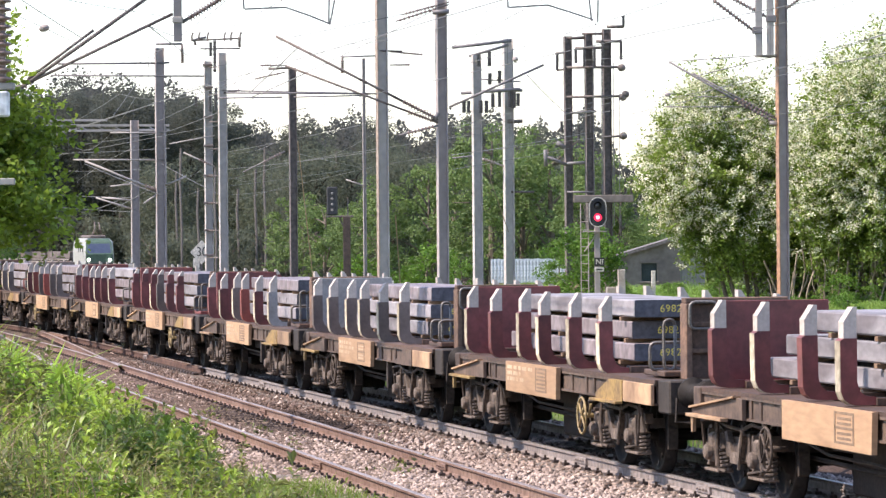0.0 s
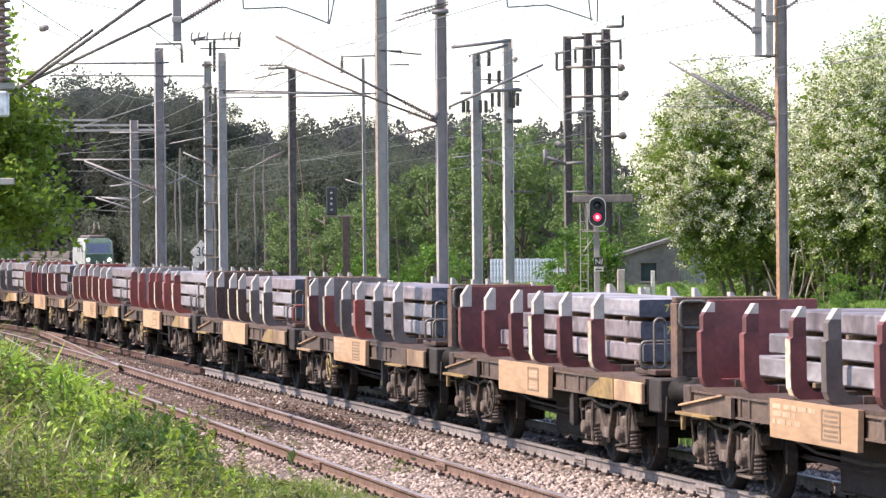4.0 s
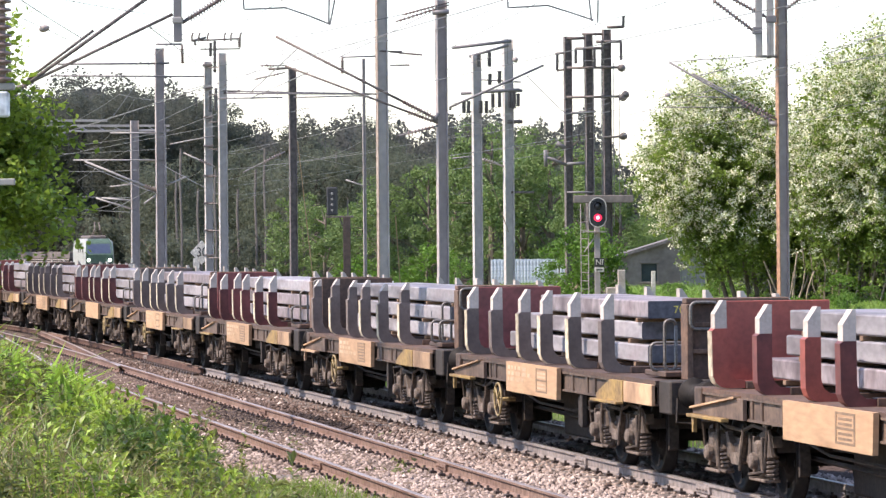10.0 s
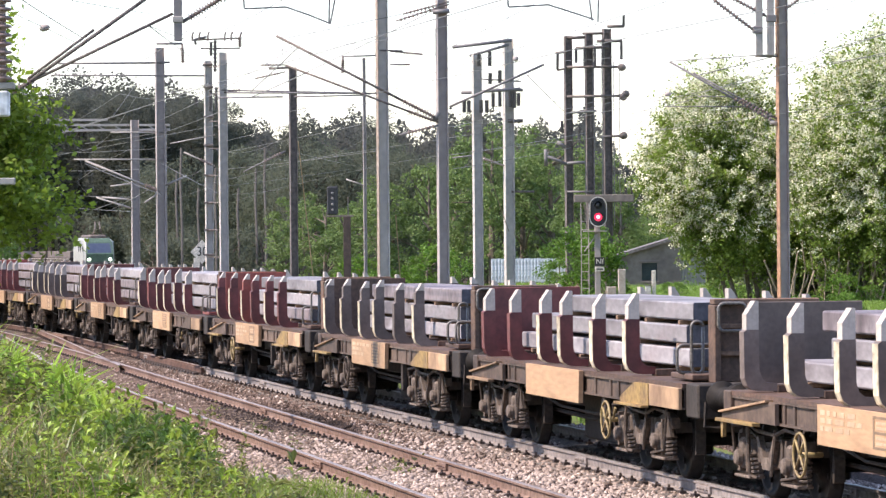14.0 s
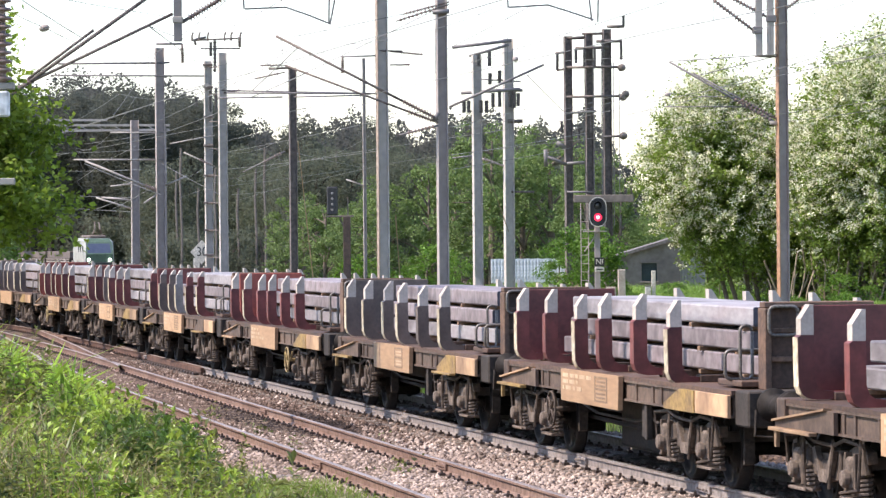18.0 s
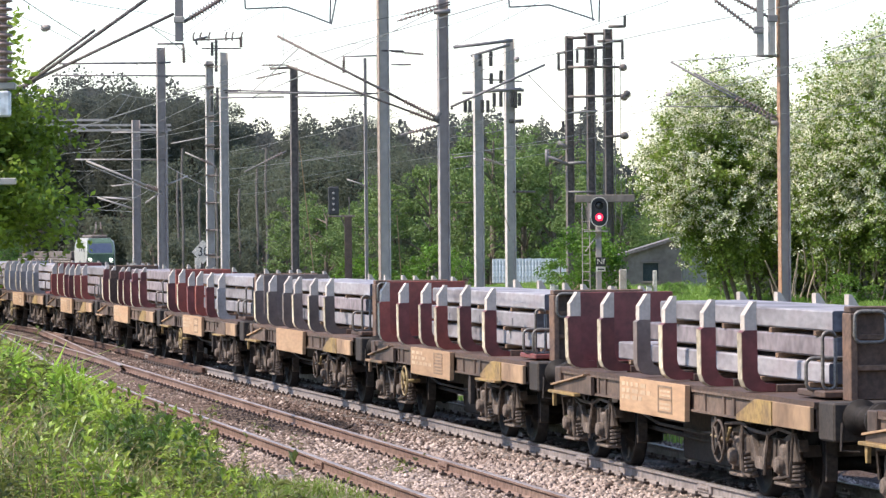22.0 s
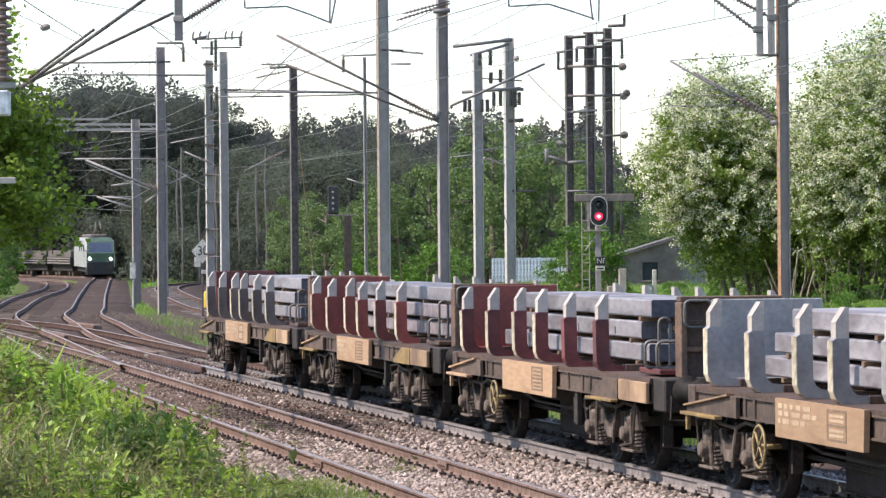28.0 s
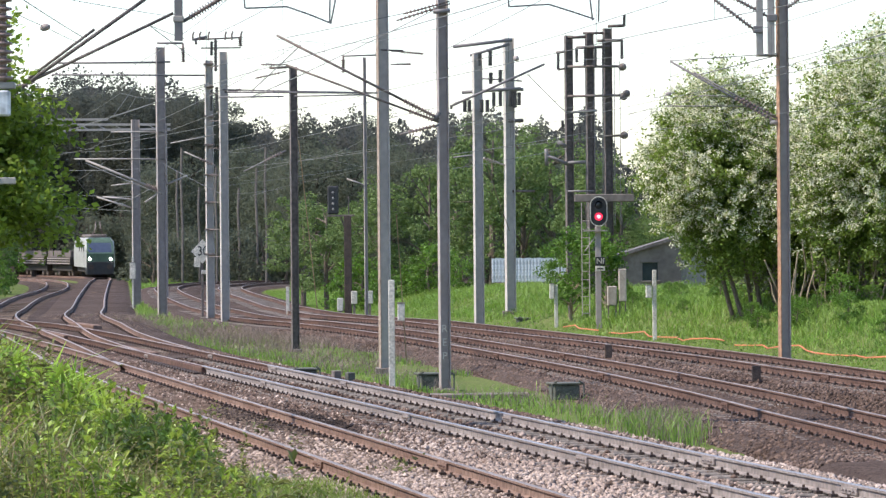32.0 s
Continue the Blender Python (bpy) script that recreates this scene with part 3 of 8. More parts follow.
def catenary(key, supports, zc, zm, stagger=0.18):
    """Contact wire, carrier wire and droppers over one line, held at the supports."""
    con, car, drops = [], [], []
    for i, (a, b) in enumerate(zip(supports, supports[1:])):
        pa = Vector((line_x(key, a) + stagger * (-1) ** i, a, drop(a) + zm))
        pb = Vector((line_x(key, b) - stagger * (-1) ** i, b, drop(b) + zm))
        up = sagging(pa, pb, 0.55)
        lo = [Vector((u.x, u.y, drop(u.y) + zc)) for u in up]
        car += up if not car else up[1:]
        con += lo if not con else lo[1:]
        for u, w in list(zip(up, lo))[1:-1:2]:
            drops.append((u, w))
    t = wire(con, 0.007, "copper contact wire over a track", name="contact_wire")
    b = Builder().path(car, 0.006, n=4)
    part("carrier_wire", b.mesh("carrier_wire", [M["wire"]]), t)
    for u, w in drops:
        part("dropper", Builder().tube(u, w, 0.004, n=3).mesh("dropper", [M["wire"]]), t)


def build_overhead():
    g, gl, r, pb, pd = M["galv"], M["galv_lit"], M["rust"], M["pole_brown"], M["pole_dark"]
    # masts between the lines, near to far
    p6 = mast(0.0, 79.1, 7.80, 0.21, g, "grey galvanised overhead line mast with painted letters")
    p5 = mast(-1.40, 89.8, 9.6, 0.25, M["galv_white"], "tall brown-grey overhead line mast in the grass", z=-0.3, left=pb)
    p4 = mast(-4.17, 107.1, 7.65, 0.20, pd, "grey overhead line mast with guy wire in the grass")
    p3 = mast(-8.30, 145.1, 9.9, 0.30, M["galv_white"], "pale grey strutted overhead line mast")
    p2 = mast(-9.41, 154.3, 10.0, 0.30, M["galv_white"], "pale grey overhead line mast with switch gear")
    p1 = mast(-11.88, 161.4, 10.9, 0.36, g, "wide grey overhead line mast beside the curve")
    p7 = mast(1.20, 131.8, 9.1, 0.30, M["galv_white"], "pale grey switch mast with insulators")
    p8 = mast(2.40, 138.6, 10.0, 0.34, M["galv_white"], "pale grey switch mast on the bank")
    p9 = mast(4.68, 142.0, 10.25, 0.27, pd, "dark transformer mast behind the signal")
    p10 = mast(5.45, 142.0, 10.35, 0.27, pd, "dark transformer mast behind the signal")
    p11 = mast(6.12, 142.0, 10.5, 0.29, pd, "dark transformer mast with side insulators")
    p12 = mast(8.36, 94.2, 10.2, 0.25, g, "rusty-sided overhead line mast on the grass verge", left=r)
    thin = mast(-3.15, 155.0, 10.1, 0.12, g, "thin grey overhead line post")
    pz = mast(-15.95, 198.8, 9.0, 0.40, g, "distant grey overhead line mast with small signal")
    # painted letters on the near mast
    for i, ch in enumerate("REP"):
        cu = bpy.data.curves.new("letter", "FONT")
        cu.body, cu.size, cu.align_x, cu.extrude = ch, 0.22, "CENTER", 0.001
        cu.materials.append(M["white"])
        part("painted_letter", cu, p6, at=pose(0.0, -0.112, 1.28 - 0.28 * i, 90, 0, 0))
    return dict(p1=p1, p2=p2, p3=p3, p4=p4, p5=p5, p6=p6, p7=p7, p8=p8, p9=p9, p10=p10, p11=p11, p12=p12, thin=thin, pz=pz)


build_ground()
for k, half, lift in (("t4", 1.75, 0.0), ("t3", 1.9, 0.006), ("t1", 1.9, -0.040), ("t2", 1.75, 0.0), ("q", 1.9, 0.018), ("p", 1.75, 0.006)):
    build_ballast(k, half, lift)
build_track("t1", "straight main track with worn grey rails on ballast", M["rail_top"], False, 36, 150, joints=(44.5, 50.5, 62.5, 77.5, 86.3, 96.2), body="rail_grey", beyond=85.5)
# switch blade with its chairs beside the near rail
sw = thing("switch_blade", Builder().box(0.0, 9.6, 0.055, 0.13, -0.19, -0.012, 0, 0.01).mesh("switch_blade", [M["rail_brown"]]), "rust-brown switch blade on slide chairs beside the rail", "switch", kind="structure", at=pose(13.12 - 0.205 * 86.6 - 0.737, 86.45, 0, 0, 0, 101.6))
chair = Builder().box(-0.10, 0.10, 0.13, 0.30, -0.26, -0.12, 0, 0.015).mesh("slide_chair", [M["iron_dark"]])
for k in range(20):
    part("slide_chair", chair, sw, at=pose(0.15 + 0.48 * k, 0, 0))
build_track("t2", "rusty side track half hidden by weeds", M["rail_dull"], True, 36, 115, joints=(50, 66))
build_track("t3", "curved second main track with rusty rails", M["rail_dull"], False, 50, 150, joints=(66, 80, 94, 110), body="rail_brown")
build_track("t4", "curved outer main track below the grass bank", M["rail_dull"], False, 64, 150, joints=(78, 96), body="rail_brown")
build_track("q", "curved track leading to the waiting train", M["rail_dull"], True, 100, 170)
build_track("p", "curved track at the edge of the junction", M["rail_dull"], True, 100, 170)
MASTS = build_overhead()


def insulator_post(root, p0, p1, r):
    b = Builder()
    a, c = loc(root, p0), loc(root, p1)
    insulator(b, a, c, r * 0.92, 8, 0, 8)
    b.tube(a, c, r * 0.62, n=8)
    part("insulator", b.mesh("insulator", [M["insul_dark"]]), root)


def build_overhead_gear():
    g, gl, r, pb = M['galv_arm'], M['galv_lit'], M['pole_dark'], M['pole_dark']
    arm(MASTS['p6'], (-0.07, 79.00, 5.32), (-3.41, 79.00, 7.07), 0.028, pb, (0.03, 0.22), 'cantilever_arm', 11)
    arm(MASTS['p6'], (-0.07, 79.00, 5.25), (-3.22, 79.00, 6.46), 0.024, pb, (0.04, 0.2), 'cantilever_arm', 9)
    arm(MASTS['p6'], (-0.07, 79.00, 5.20), (-0.89, 79.00, 5.00), 0.022, g, (0.1, 0.8), 'cantilever_arm', 8)
    arm(MASTS['p6'], (-0.07, 79.00, 5.46), (-0.16, 79.00, 5.30), 0.05, g, None, 'bracket', 9)
    arm(MASTS['p6'], (0.15, 79.00, 5.57), (2.11, 79.00, 6.43), 0.026, g, None, 'cantilever_arm', 9)
    arm(MASTS['p6'], (0.17, 79.00, 7.69), (-0.94, 79.00, 7.35), 0.016, pb, (0.25, 0.95), 'anchor_string', 9)
    arm(MASTS['p6'], (0.17, 79.00, 7.74), (-0.80, 79.00, 7.49), 0.016, pb, (0.25, 0.95), 'anchor_string', 9)
    arm(MASTS['p6'], (0.17, 79.00, 7.55), (-0.18, 79.00, 7.53), 0.05, g, None, 'bracket', 9)
    arm(MASTS['p5'], (-1.50, 89.80, 6.26), (-5.05, 89.80, 6.31), 0.022, g, None, 'registration_tube', 9)
    arm(MASTS['p5'], (-1.50, 89.80, 7.27), (-0.91, 89.80, 7.25), 0.02, pb, None, 'bracket', 9)
    arm(MASTS['p5'], (-1.20, 89.80, 7.24), (-0.44, 89.80, 7.17), 0.016, pb, (0.3, 1.0), 'anchor_string', 8)
    arm(MASTS['p5'], (-1.21, 89.80, 6.93), (-0.74, 89.80, 6.93), 0.016, pb, (0.3, 1.0), 'anchor_string', 6)
    arm(MASTS['p4'], (-4.36, 107.00, 7.71), (-5.07, 107.00, 7.71), 0.018, pb, (0.2, 0.95), 'anchor_string', 7)
    arm(MASTS['p4'], (-4.36, 107.00, 7.52), (-5.23, 107.00, 7.33), 0.018, pb, (0.2, 0.95), 'anchor_string', 8)
    arm(MASTS['p4'], (-4.44, 107.00, 6.82), (-6.26, 107.00, 6.81), 0.022, g, None, 'registration_tube', 9)
    arm(MASTS['p4'], (-4.13, 107.00, 6.82), (-2.11, 107.00, 6.85), 0.022, g, None, 'registration_tube', 9)
    arm(MASTS['p4'], (-4.23, 107.00, 7.64), (-4.83, 107.00, 7.61), 0.035, pb, None, 'bracket', 9)
    arm(MASTS['p4'], (-4.38, 107.00, 5.31), (-5.57, 107.00, 4.73), 0.022, g, (0.1, 0.5), 'cantilever_arm', 7)
    arm(MASTS['p12'], (8.31, 94.20, 5.56), (5.60, 94.20, 7.14), 0.028, g, (0.08, 0.42), 'cantilever_arm', 10)
    arm(MASTS['p12'], (8.31, 94.20, 5.67), (6.18, 94.20, 6.86), 0.022, g, (0.1, 0.45), 'cantilever_arm', 9)
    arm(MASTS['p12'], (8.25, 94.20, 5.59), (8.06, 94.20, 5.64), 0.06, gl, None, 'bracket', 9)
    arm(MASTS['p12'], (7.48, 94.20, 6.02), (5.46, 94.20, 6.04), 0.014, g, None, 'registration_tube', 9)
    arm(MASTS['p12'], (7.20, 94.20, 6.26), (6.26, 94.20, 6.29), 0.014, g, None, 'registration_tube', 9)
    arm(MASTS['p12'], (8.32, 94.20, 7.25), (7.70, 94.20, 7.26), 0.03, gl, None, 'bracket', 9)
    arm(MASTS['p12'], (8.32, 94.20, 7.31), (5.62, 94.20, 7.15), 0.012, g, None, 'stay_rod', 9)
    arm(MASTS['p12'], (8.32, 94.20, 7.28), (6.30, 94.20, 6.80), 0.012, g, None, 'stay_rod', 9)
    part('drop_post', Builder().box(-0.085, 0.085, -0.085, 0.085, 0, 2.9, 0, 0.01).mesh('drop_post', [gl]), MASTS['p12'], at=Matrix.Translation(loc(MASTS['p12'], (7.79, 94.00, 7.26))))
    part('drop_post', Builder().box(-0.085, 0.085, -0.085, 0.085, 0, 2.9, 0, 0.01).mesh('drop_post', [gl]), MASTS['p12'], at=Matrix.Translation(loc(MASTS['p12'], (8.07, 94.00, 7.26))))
    arm(MASTS['p12'], (7.68, 94.00, 7.87), (6.68, 94.00, 8.64), 0.03, g, (0.1, 1.0), 'strut_insulator', 12)
    arm(MASTS['p12'], (8.03, 94.00, 8.19), (7.07, 94.00, 8.72), 0.03, g, (0.1, 1.0), 'strut_insulator', 11)
    arm(MASTS['p12'], (8.48, 94.00, 8.42), (8.94, 94.00, 8.76), 0.03, g, (0.1, 1.0), 'strut_insulator', 7)
    part('clamp', Builder().box(-0.12, 0.12, -0.12, 0.12, 0, 0.18, 0, 0.02).mesh('clamp', [g]), MASTS['p12'], at=Matrix.Translation(loc(MASTS['p12'], (7.75, 94.00, 7.80))))
    part('clamp', Builder().box(-0.12, 0.12, -0.12, 0.12, 0, 0.18, 0, 0.02).mesh('clamp', [g]), MASTS['p12'], at=Matrix.Translation(loc(MASTS['p12'], (8.09, 94.00, 8.08))))
    arm(MASTS['p1'], (-11.93, 161.40, 10.26), (-16.16, 161.40, 10.27), 0.045, g, None, 'registration_tube', 9)
    arm(MASTS['p1'], (-11.93, 161.40, 10.26), (-11.45, 161.40, 10.28), 0.045, g, None, 'registration_tube', 9)
    arm(MASTS['p1'], (-12.01, 161.40, 11.07), (-10.92, 161.40, 11.06), 0.05, g, None, 'cross_bar', 9)
    arm(MASTS['p1'], (-10.92, 161.40, 11.06), (-10.90, 161.40, 10.25), 0.05, pb, (0.2, 1), 'insulator_string', 7)
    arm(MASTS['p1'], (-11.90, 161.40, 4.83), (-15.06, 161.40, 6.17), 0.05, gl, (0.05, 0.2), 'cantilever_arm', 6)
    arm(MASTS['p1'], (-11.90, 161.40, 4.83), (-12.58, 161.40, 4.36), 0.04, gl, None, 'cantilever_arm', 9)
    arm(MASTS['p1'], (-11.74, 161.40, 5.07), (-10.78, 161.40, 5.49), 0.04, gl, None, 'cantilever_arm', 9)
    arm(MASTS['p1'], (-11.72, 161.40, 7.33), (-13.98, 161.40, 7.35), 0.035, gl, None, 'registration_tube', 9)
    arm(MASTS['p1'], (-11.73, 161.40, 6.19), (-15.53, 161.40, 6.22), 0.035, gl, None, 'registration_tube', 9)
    arm(MASTS['p2'], (-9.47, 154.30, 9.40), (-15.73, 154.30, 9.48), 0.035, g, None, 'registration_tube', 9)
    arm(MASTS['p2'], (-9.46, 154.30, 10.97), (-10.03, 154.30, 10.84), 0.05, g, None, 'cross_bar', 9)
    arm(MASTS['p2'], (-10.03, 154.30, 10.84), (-8.09, 154.30, 10.91), 0.035, pb, None, 'cross_bar', 9)
    for hx in (-10.03, -9.75, -9.40, -8.72, -8.46, -8.09):
        part('hook', Builder().path([loc(MASTS['p2'], (hx, 154.2, 10.80)), loc(MASTS['p2'], (hx, 154.2, 11.02)), loc(MASTS['p2'], (hx + 0.05, 154.2, 11.16))], 0.04, 6).mesh('hook', [pb]), MASTS['p2'])
    for hz in (9.85, 8.95, 7.75, 6.6, 5.4, 4.3, 3.2, 2.2):
        part('clamp', Builder().box(-0.20, 0.20, -0.19, 0.19, -0.04, 0.04, 0, 0.01).mesh('clamp', [pb]), MASTS['p2'], at=Matrix.Translation(loc(MASTS['p2'], (-9.41, 154.3, hz))))
    arm(MASTS['p2'], (-9.94, 154.30, 10.88), (-9.89, 154.30, 10.65), 0.05, pb, None, 'bracket', 9)
    arm(MASTS['p2'], (-8.12, 154.30, 10.96), (-8.12, 154.30, 10.55), 0.05, pb, (0, 1), 'insulator_string', 5)
    arm(MASTS['p2'], (-9.70, 154.30, 10.50), (-8.10, 154.30, 10.50), 0.03, pb, None, 'cross_bar', 9)
    insulator_post(MASTS['p2'], (-9.23, 153.50, 10.72), (-9.24, 153.50, 10.16), 0.09)
    insulator_post(MASTS['p2'], (-9.07, 153.50, 10.79), (-9.08, 153.50, 9.52), 0.09)
    insulator_post(MASTS['p2'], (-9.27, 153.50, 8.80), (-9.28, 153.50, 7.94), 0.09)
    insulator_post(MASTS['p2'], (-9.04, 153.50, 8.91), (-9.05, 153.50, 8.00), 0.09)
    insulator_post(MASTS['p2'], (-9.84, 153.50, 8.53), (-9.84, 153.50, 8.17), 0.09)
    arm(MASTS['p3'], (-8.25, 145.10, 8.37), (-7.63, 145.10, 8.47), 0.03, pb, (0.2, 1.0), 'anchor_string', 5)
    arm(MASTS['p3'], (-8.38, 145.10, 8.47), (-2.60, 145.10, 8.30), 0.03, g, None, 'registration_tube', 9)
    arm(MASTS['p3'], (-8.62, 145.10, 5.59), (-9.79, 145.10, 6.13), 0.03, gl, (0.1, 0.5), 'cantilever_arm', 6)
    arm(MASTS['p3'], (-8.61, 145.10, 6.77), (-10.32, 145.10, 6.46), 0.025, gl, None, 'registration_tube', 9)
    part('strut', Builder().tube(loc(MASTS['p3'], (-9.07, 149.50, 9.53)), loc(MASTS['p3'], (-8.56, 149.00, 9.53)), 0.02, n=5).mesh('strut', [pb]), MASTS['p3'])
    part('strut', Builder().tube(loc(MASTS['p3'], (-9.07, 149.50, 8.47)), loc(MASTS['p3'], (-8.57, 149.00, 8.47)), 0.02, n=5).mesh('strut', [pb]), MASTS['p3'])
    part('strut', Builder().tube(loc(MASTS['p3'], (-9.08, 149.50, 7.41)), loc(MASTS['p3'], (-8.57, 149.00, 7.41)), 0.02, n=5).mesh('strut', [pb]), MASTS['p3'])
    part('strut', Builder().tube(loc(MASTS['p3'], (-9.09, 149.50, 6.35)), loc(MASTS['p3'], (-8.58, 149.00, 6.35)), 0.02, n=5).mesh('strut', [pb]), MASTS['p3'])
    part('strut', Builder().tube(loc(MASTS['p3'], (-9.10, 149.50, 5.30)), loc(MASTS['p3'], (-8.59, 149.00, 5.30)), 0.02, n=5).mesh('strut', [pb]), MASTS['p3'])
    part('strut', Builder().tube(loc(MASTS['p3'], (-9.11, 149.50, 4.24)), loc(MASTS['p3'], (-8.60, 149.00, 4.24)), 0.02, n=5).mesh('strut', [pb]), MASTS['p3'])
    part('strut', Builder().tube(loc(MASTS['p3'], (-9.12, 149.50, 3.18)), loc(MASTS['p3'], (-8.61, 149.00, 3.18)), 0.02, n=5).mesh('strut', [pb]), MASTS['p3'])
    part('strut', Builder().tube(loc(MASTS['p3'], (-9.13, 149.50, 2.12)), loc(MASTS['p3'], (-8.62, 149.00, 2.12)), 0.02, n=5).mesh('strut', [pb]), MASTS['p3'])
    arm(MASTS['p7'], (0.37, 133.00, 9.43), (2.44, 133.00, 9.65), 0.06, g, None, 'cross_bar', 9)
    arm(MASTS['p7'], (0.96, 133.00, 9.12), (2.34, 133.00, 9.50), 0.05, g, None, 'cross_bar', 9)
    arm(MASTS['p7'], (0.66, 133.00, 7.84), (2.72, 133.00, 7.96), 0.06, g, None, 'cross_bar', 9)
    insulator_post(MASTS['p7'], (0.76, 131.20, 7.53), (0.76, 131.20, 7.10), 0.10)
    insulator_post(MASTS['p7'], (0.92, 131.20, 7.52), (0.91, 131.20, 7.10), 0.10)
    insulator_post(MASTS['p7'], (1.28, 131.20, 9.13), (1.27, 131.20, 8.68), 0.10)
    insulator_post(MASTS['p7'], (1.34, 131.20, 7.52), (1.34, 131.20, 7.09), 0.10)
    insulator_post(MASTS['p7'], (1.53, 131.20, 7.52), (1.53, 131.20, 7.09), 0.10)
    insulator_post(MASTS['p7'], (1.65, 131.20, 9.18), (1.64, 131.20, 8.68), 0.10)
    insulator_post(MASTS['p7'], (1.66, 131.20, 8.45), (1.65, 131.20, 8.06), 0.10)
    insulator_post(MASTS['p7'], (1.99, 131.20, 8.54), (1.98, 131.20, 8.10), 0.10)
    insulator_post(MASTS['p8'], (1.84, 138.00, 8.02), (1.84, 138.00, 7.51), 0.10)
    insulator_post(MASTS['p8'], (2.08, 138.00, 8.08), (2.08, 138.00, 7.51), 0.10)
    insulator_post(MASTS['p8'], (2.45, 138.00, 8.11), (2.45, 138.00, 7.50), 0.10)
    insulator_post(MASTS['p8'], (2.61, 138.00, 8.07), (2.61, 138.00, 7.46), 0.10)
    insulator_post(MASTS['p8'], (2.76, 138.00, 8.01), (2.75, 138.00, 7.54), 0.10)
    arm(MASTS['p8'], (1.64, 138.60, 8.14), (2.93, 138.60, 8.13), 0.06, g, None, 'cross_bar', 9)
    arm(MASTS['p8'], (1.20, 138.60, 8.56), (2.87, 138.60, 8.44), 0.03, g, None, 'cross_bar', 9)
    arm(MASTS['p8'], (2.37, 138.60, 7.01), (2.92, 138.60, 7.01), 0.07, pb, None, 'cross_bar', 9)
    arm(MASTS['p8'], (1.38, 138.60, 5.80), (0.36, 138.60, 5.70), 0.03, g, None, 'registration_tube', 9)
    arm(MASTS['p8'], (1.38, 138.60, 5.69), (2.29, 138.60, 5.38), 0.035, gl, (0.1, 0.6), 'cantilever_arm', 5)
    arm(MASTS['p8'], (2.49, 138.60, 4.46), (3.31, 138.60, 4.45), 0.04, pb, None, 'cross_bar', 9)
    arm(MASTS['p9'], (4.65, 142.00, 10.17), (5.32, 142.00, 10.19), 0.06, pb, None, 'cross_bar', 9)
    arm(MASTS['p9'], (4.21, 142.00, 9.61), (4.65, 142.00, 9.67), 0.05, pb, None, 'cross_bar', 9)
    arm(MASTS['p9'], (4.27, 142.00, 8.98), (4.64, 142.00, 9.04), 0.04, pb, None, 'cross_bar', 9)
    insulator_post(MASTS['p9'], (4.29, 141.80, 9.60), (4.28, 141.80, 8.99), 0.08)
    arm(MASTS['p10'], (4.63, 141.60, 9.07), (6.62, 141.60, 9.07), 0.05, pb, None, 'cross_bar', 9)
    arm(MASTS['p10'], (4.62, 141.60, 7.98), (6.75, 141.60, 8.00), 0.05, pb, None, 'cross_bar', 9)
    arm(MASTS['p10'], (4.95, 141.60, 9.77), (6.20, 141.60, 9.80), 0.06, pb, None, 'cross_bar', 9)
    arm(MASTS['p10'], (5.22, 142.00, 10.33), (6.16, 142.00, 10.33), 0.05, pb, None, 'cross_bar', 9)
    arm(MASTS['p10'], (4.76, 141.60, 7.39), (5.70, 141.60, 7.45), 0.05, g, None, 'cross_bar', 9)
    arm(MASTS['p11'], (6.14, 142.00, 10.58), (6.77, 142.00, 10.59), 0.06, pb, None, 'cross_bar', 9)
    arm(MASTS['p11'], (5.73, 141.60, 10.02), (6.67, 141.60, 10.03), 0.06, pb, None, 'cross_bar', 9)
    insulator_post(MASTS['p10'], (4.96, 141.40, 9.76), (4.96, 141.40, 9.22), 0.08)
    insulator_post(MASTS['p10'], (5.28, 141.40, 9.80), (5.27, 141.40, 9.09), 0.08)
    insulator_post(MASTS['p10'], (5.65, 141.40, 9.80), (5.65, 141.40, 9.05), 0.08)
    insulator_post(MASTS['p11'], (5.95, 141.40, 10.09), (5.94, 141.40, 9.13), 0.08)
    insulator_post(MASTS['p11'], (6.63, 141.40, 10.02), (6.63, 141.40, 9.33), 0.08)
    insulator_post(MASTS['p11'], (6.73, 141.40, 10.96), (6.72, 141.40, 10.54), 0.08)
    insulator_post(MASTS['p10'], (5.53, 141.40, 7.28), (5.52, 141.40, 6.65), 0.08)
    insulator_post(MASTS['p9'], (4.42, 141.40, 7.08), (4.42, 141.40, 6.66), 0.08)
    insulator_post(MASTS['p11'], (6.76, 141.40, 4.91), (6.75, 141.40, 4.37), 0.08)
    insulator_post(MASTS['p11'], (6.99, 141.40, 4.91), (6.98, 141.40, 4.37), 0.08)
    insulator_post(MASTS['p10'], (5.06, 141.40, 6.86), (5.06, 141.40, 6.38), 0.08)
    part('bell', Builder().lathe(loc(MASTS['p10'], (6.65, 141.40, 9.04)), (0, 0, 1), [(-0.14, 0.05), (-0.08, 0.14), (0.0, 0.16), (0.09, 0.12), (0.14, 0.04)], 12).mesh('bell', [M['pole_dark']], True), MASTS['p10'])
    part('bell', Builder().lathe(loc(MASTS['p10'], (6.78, 141.40, 8.06)), (0, 0, 1), [(-0.14, 0.05), (-0.08, 0.14), (0.0, 0.16), (0.09, 0.12), (0.14, 0.04)], 12).mesh('bell', [M['pole_dark']], True), MASTS['p10'])
    part('bell', Builder().lathe(loc(MASTS['p10'], (6.68, 141.40, 7.95)), (0, 0, 1), [(-0.14, 0.05), (-0.08, 0.14), (0.0, 0.16), (0.09, 0.12), (0.14, 0.04)], 12).mesh('bell', [M['pole_dark']], True), MASTS['p10'])
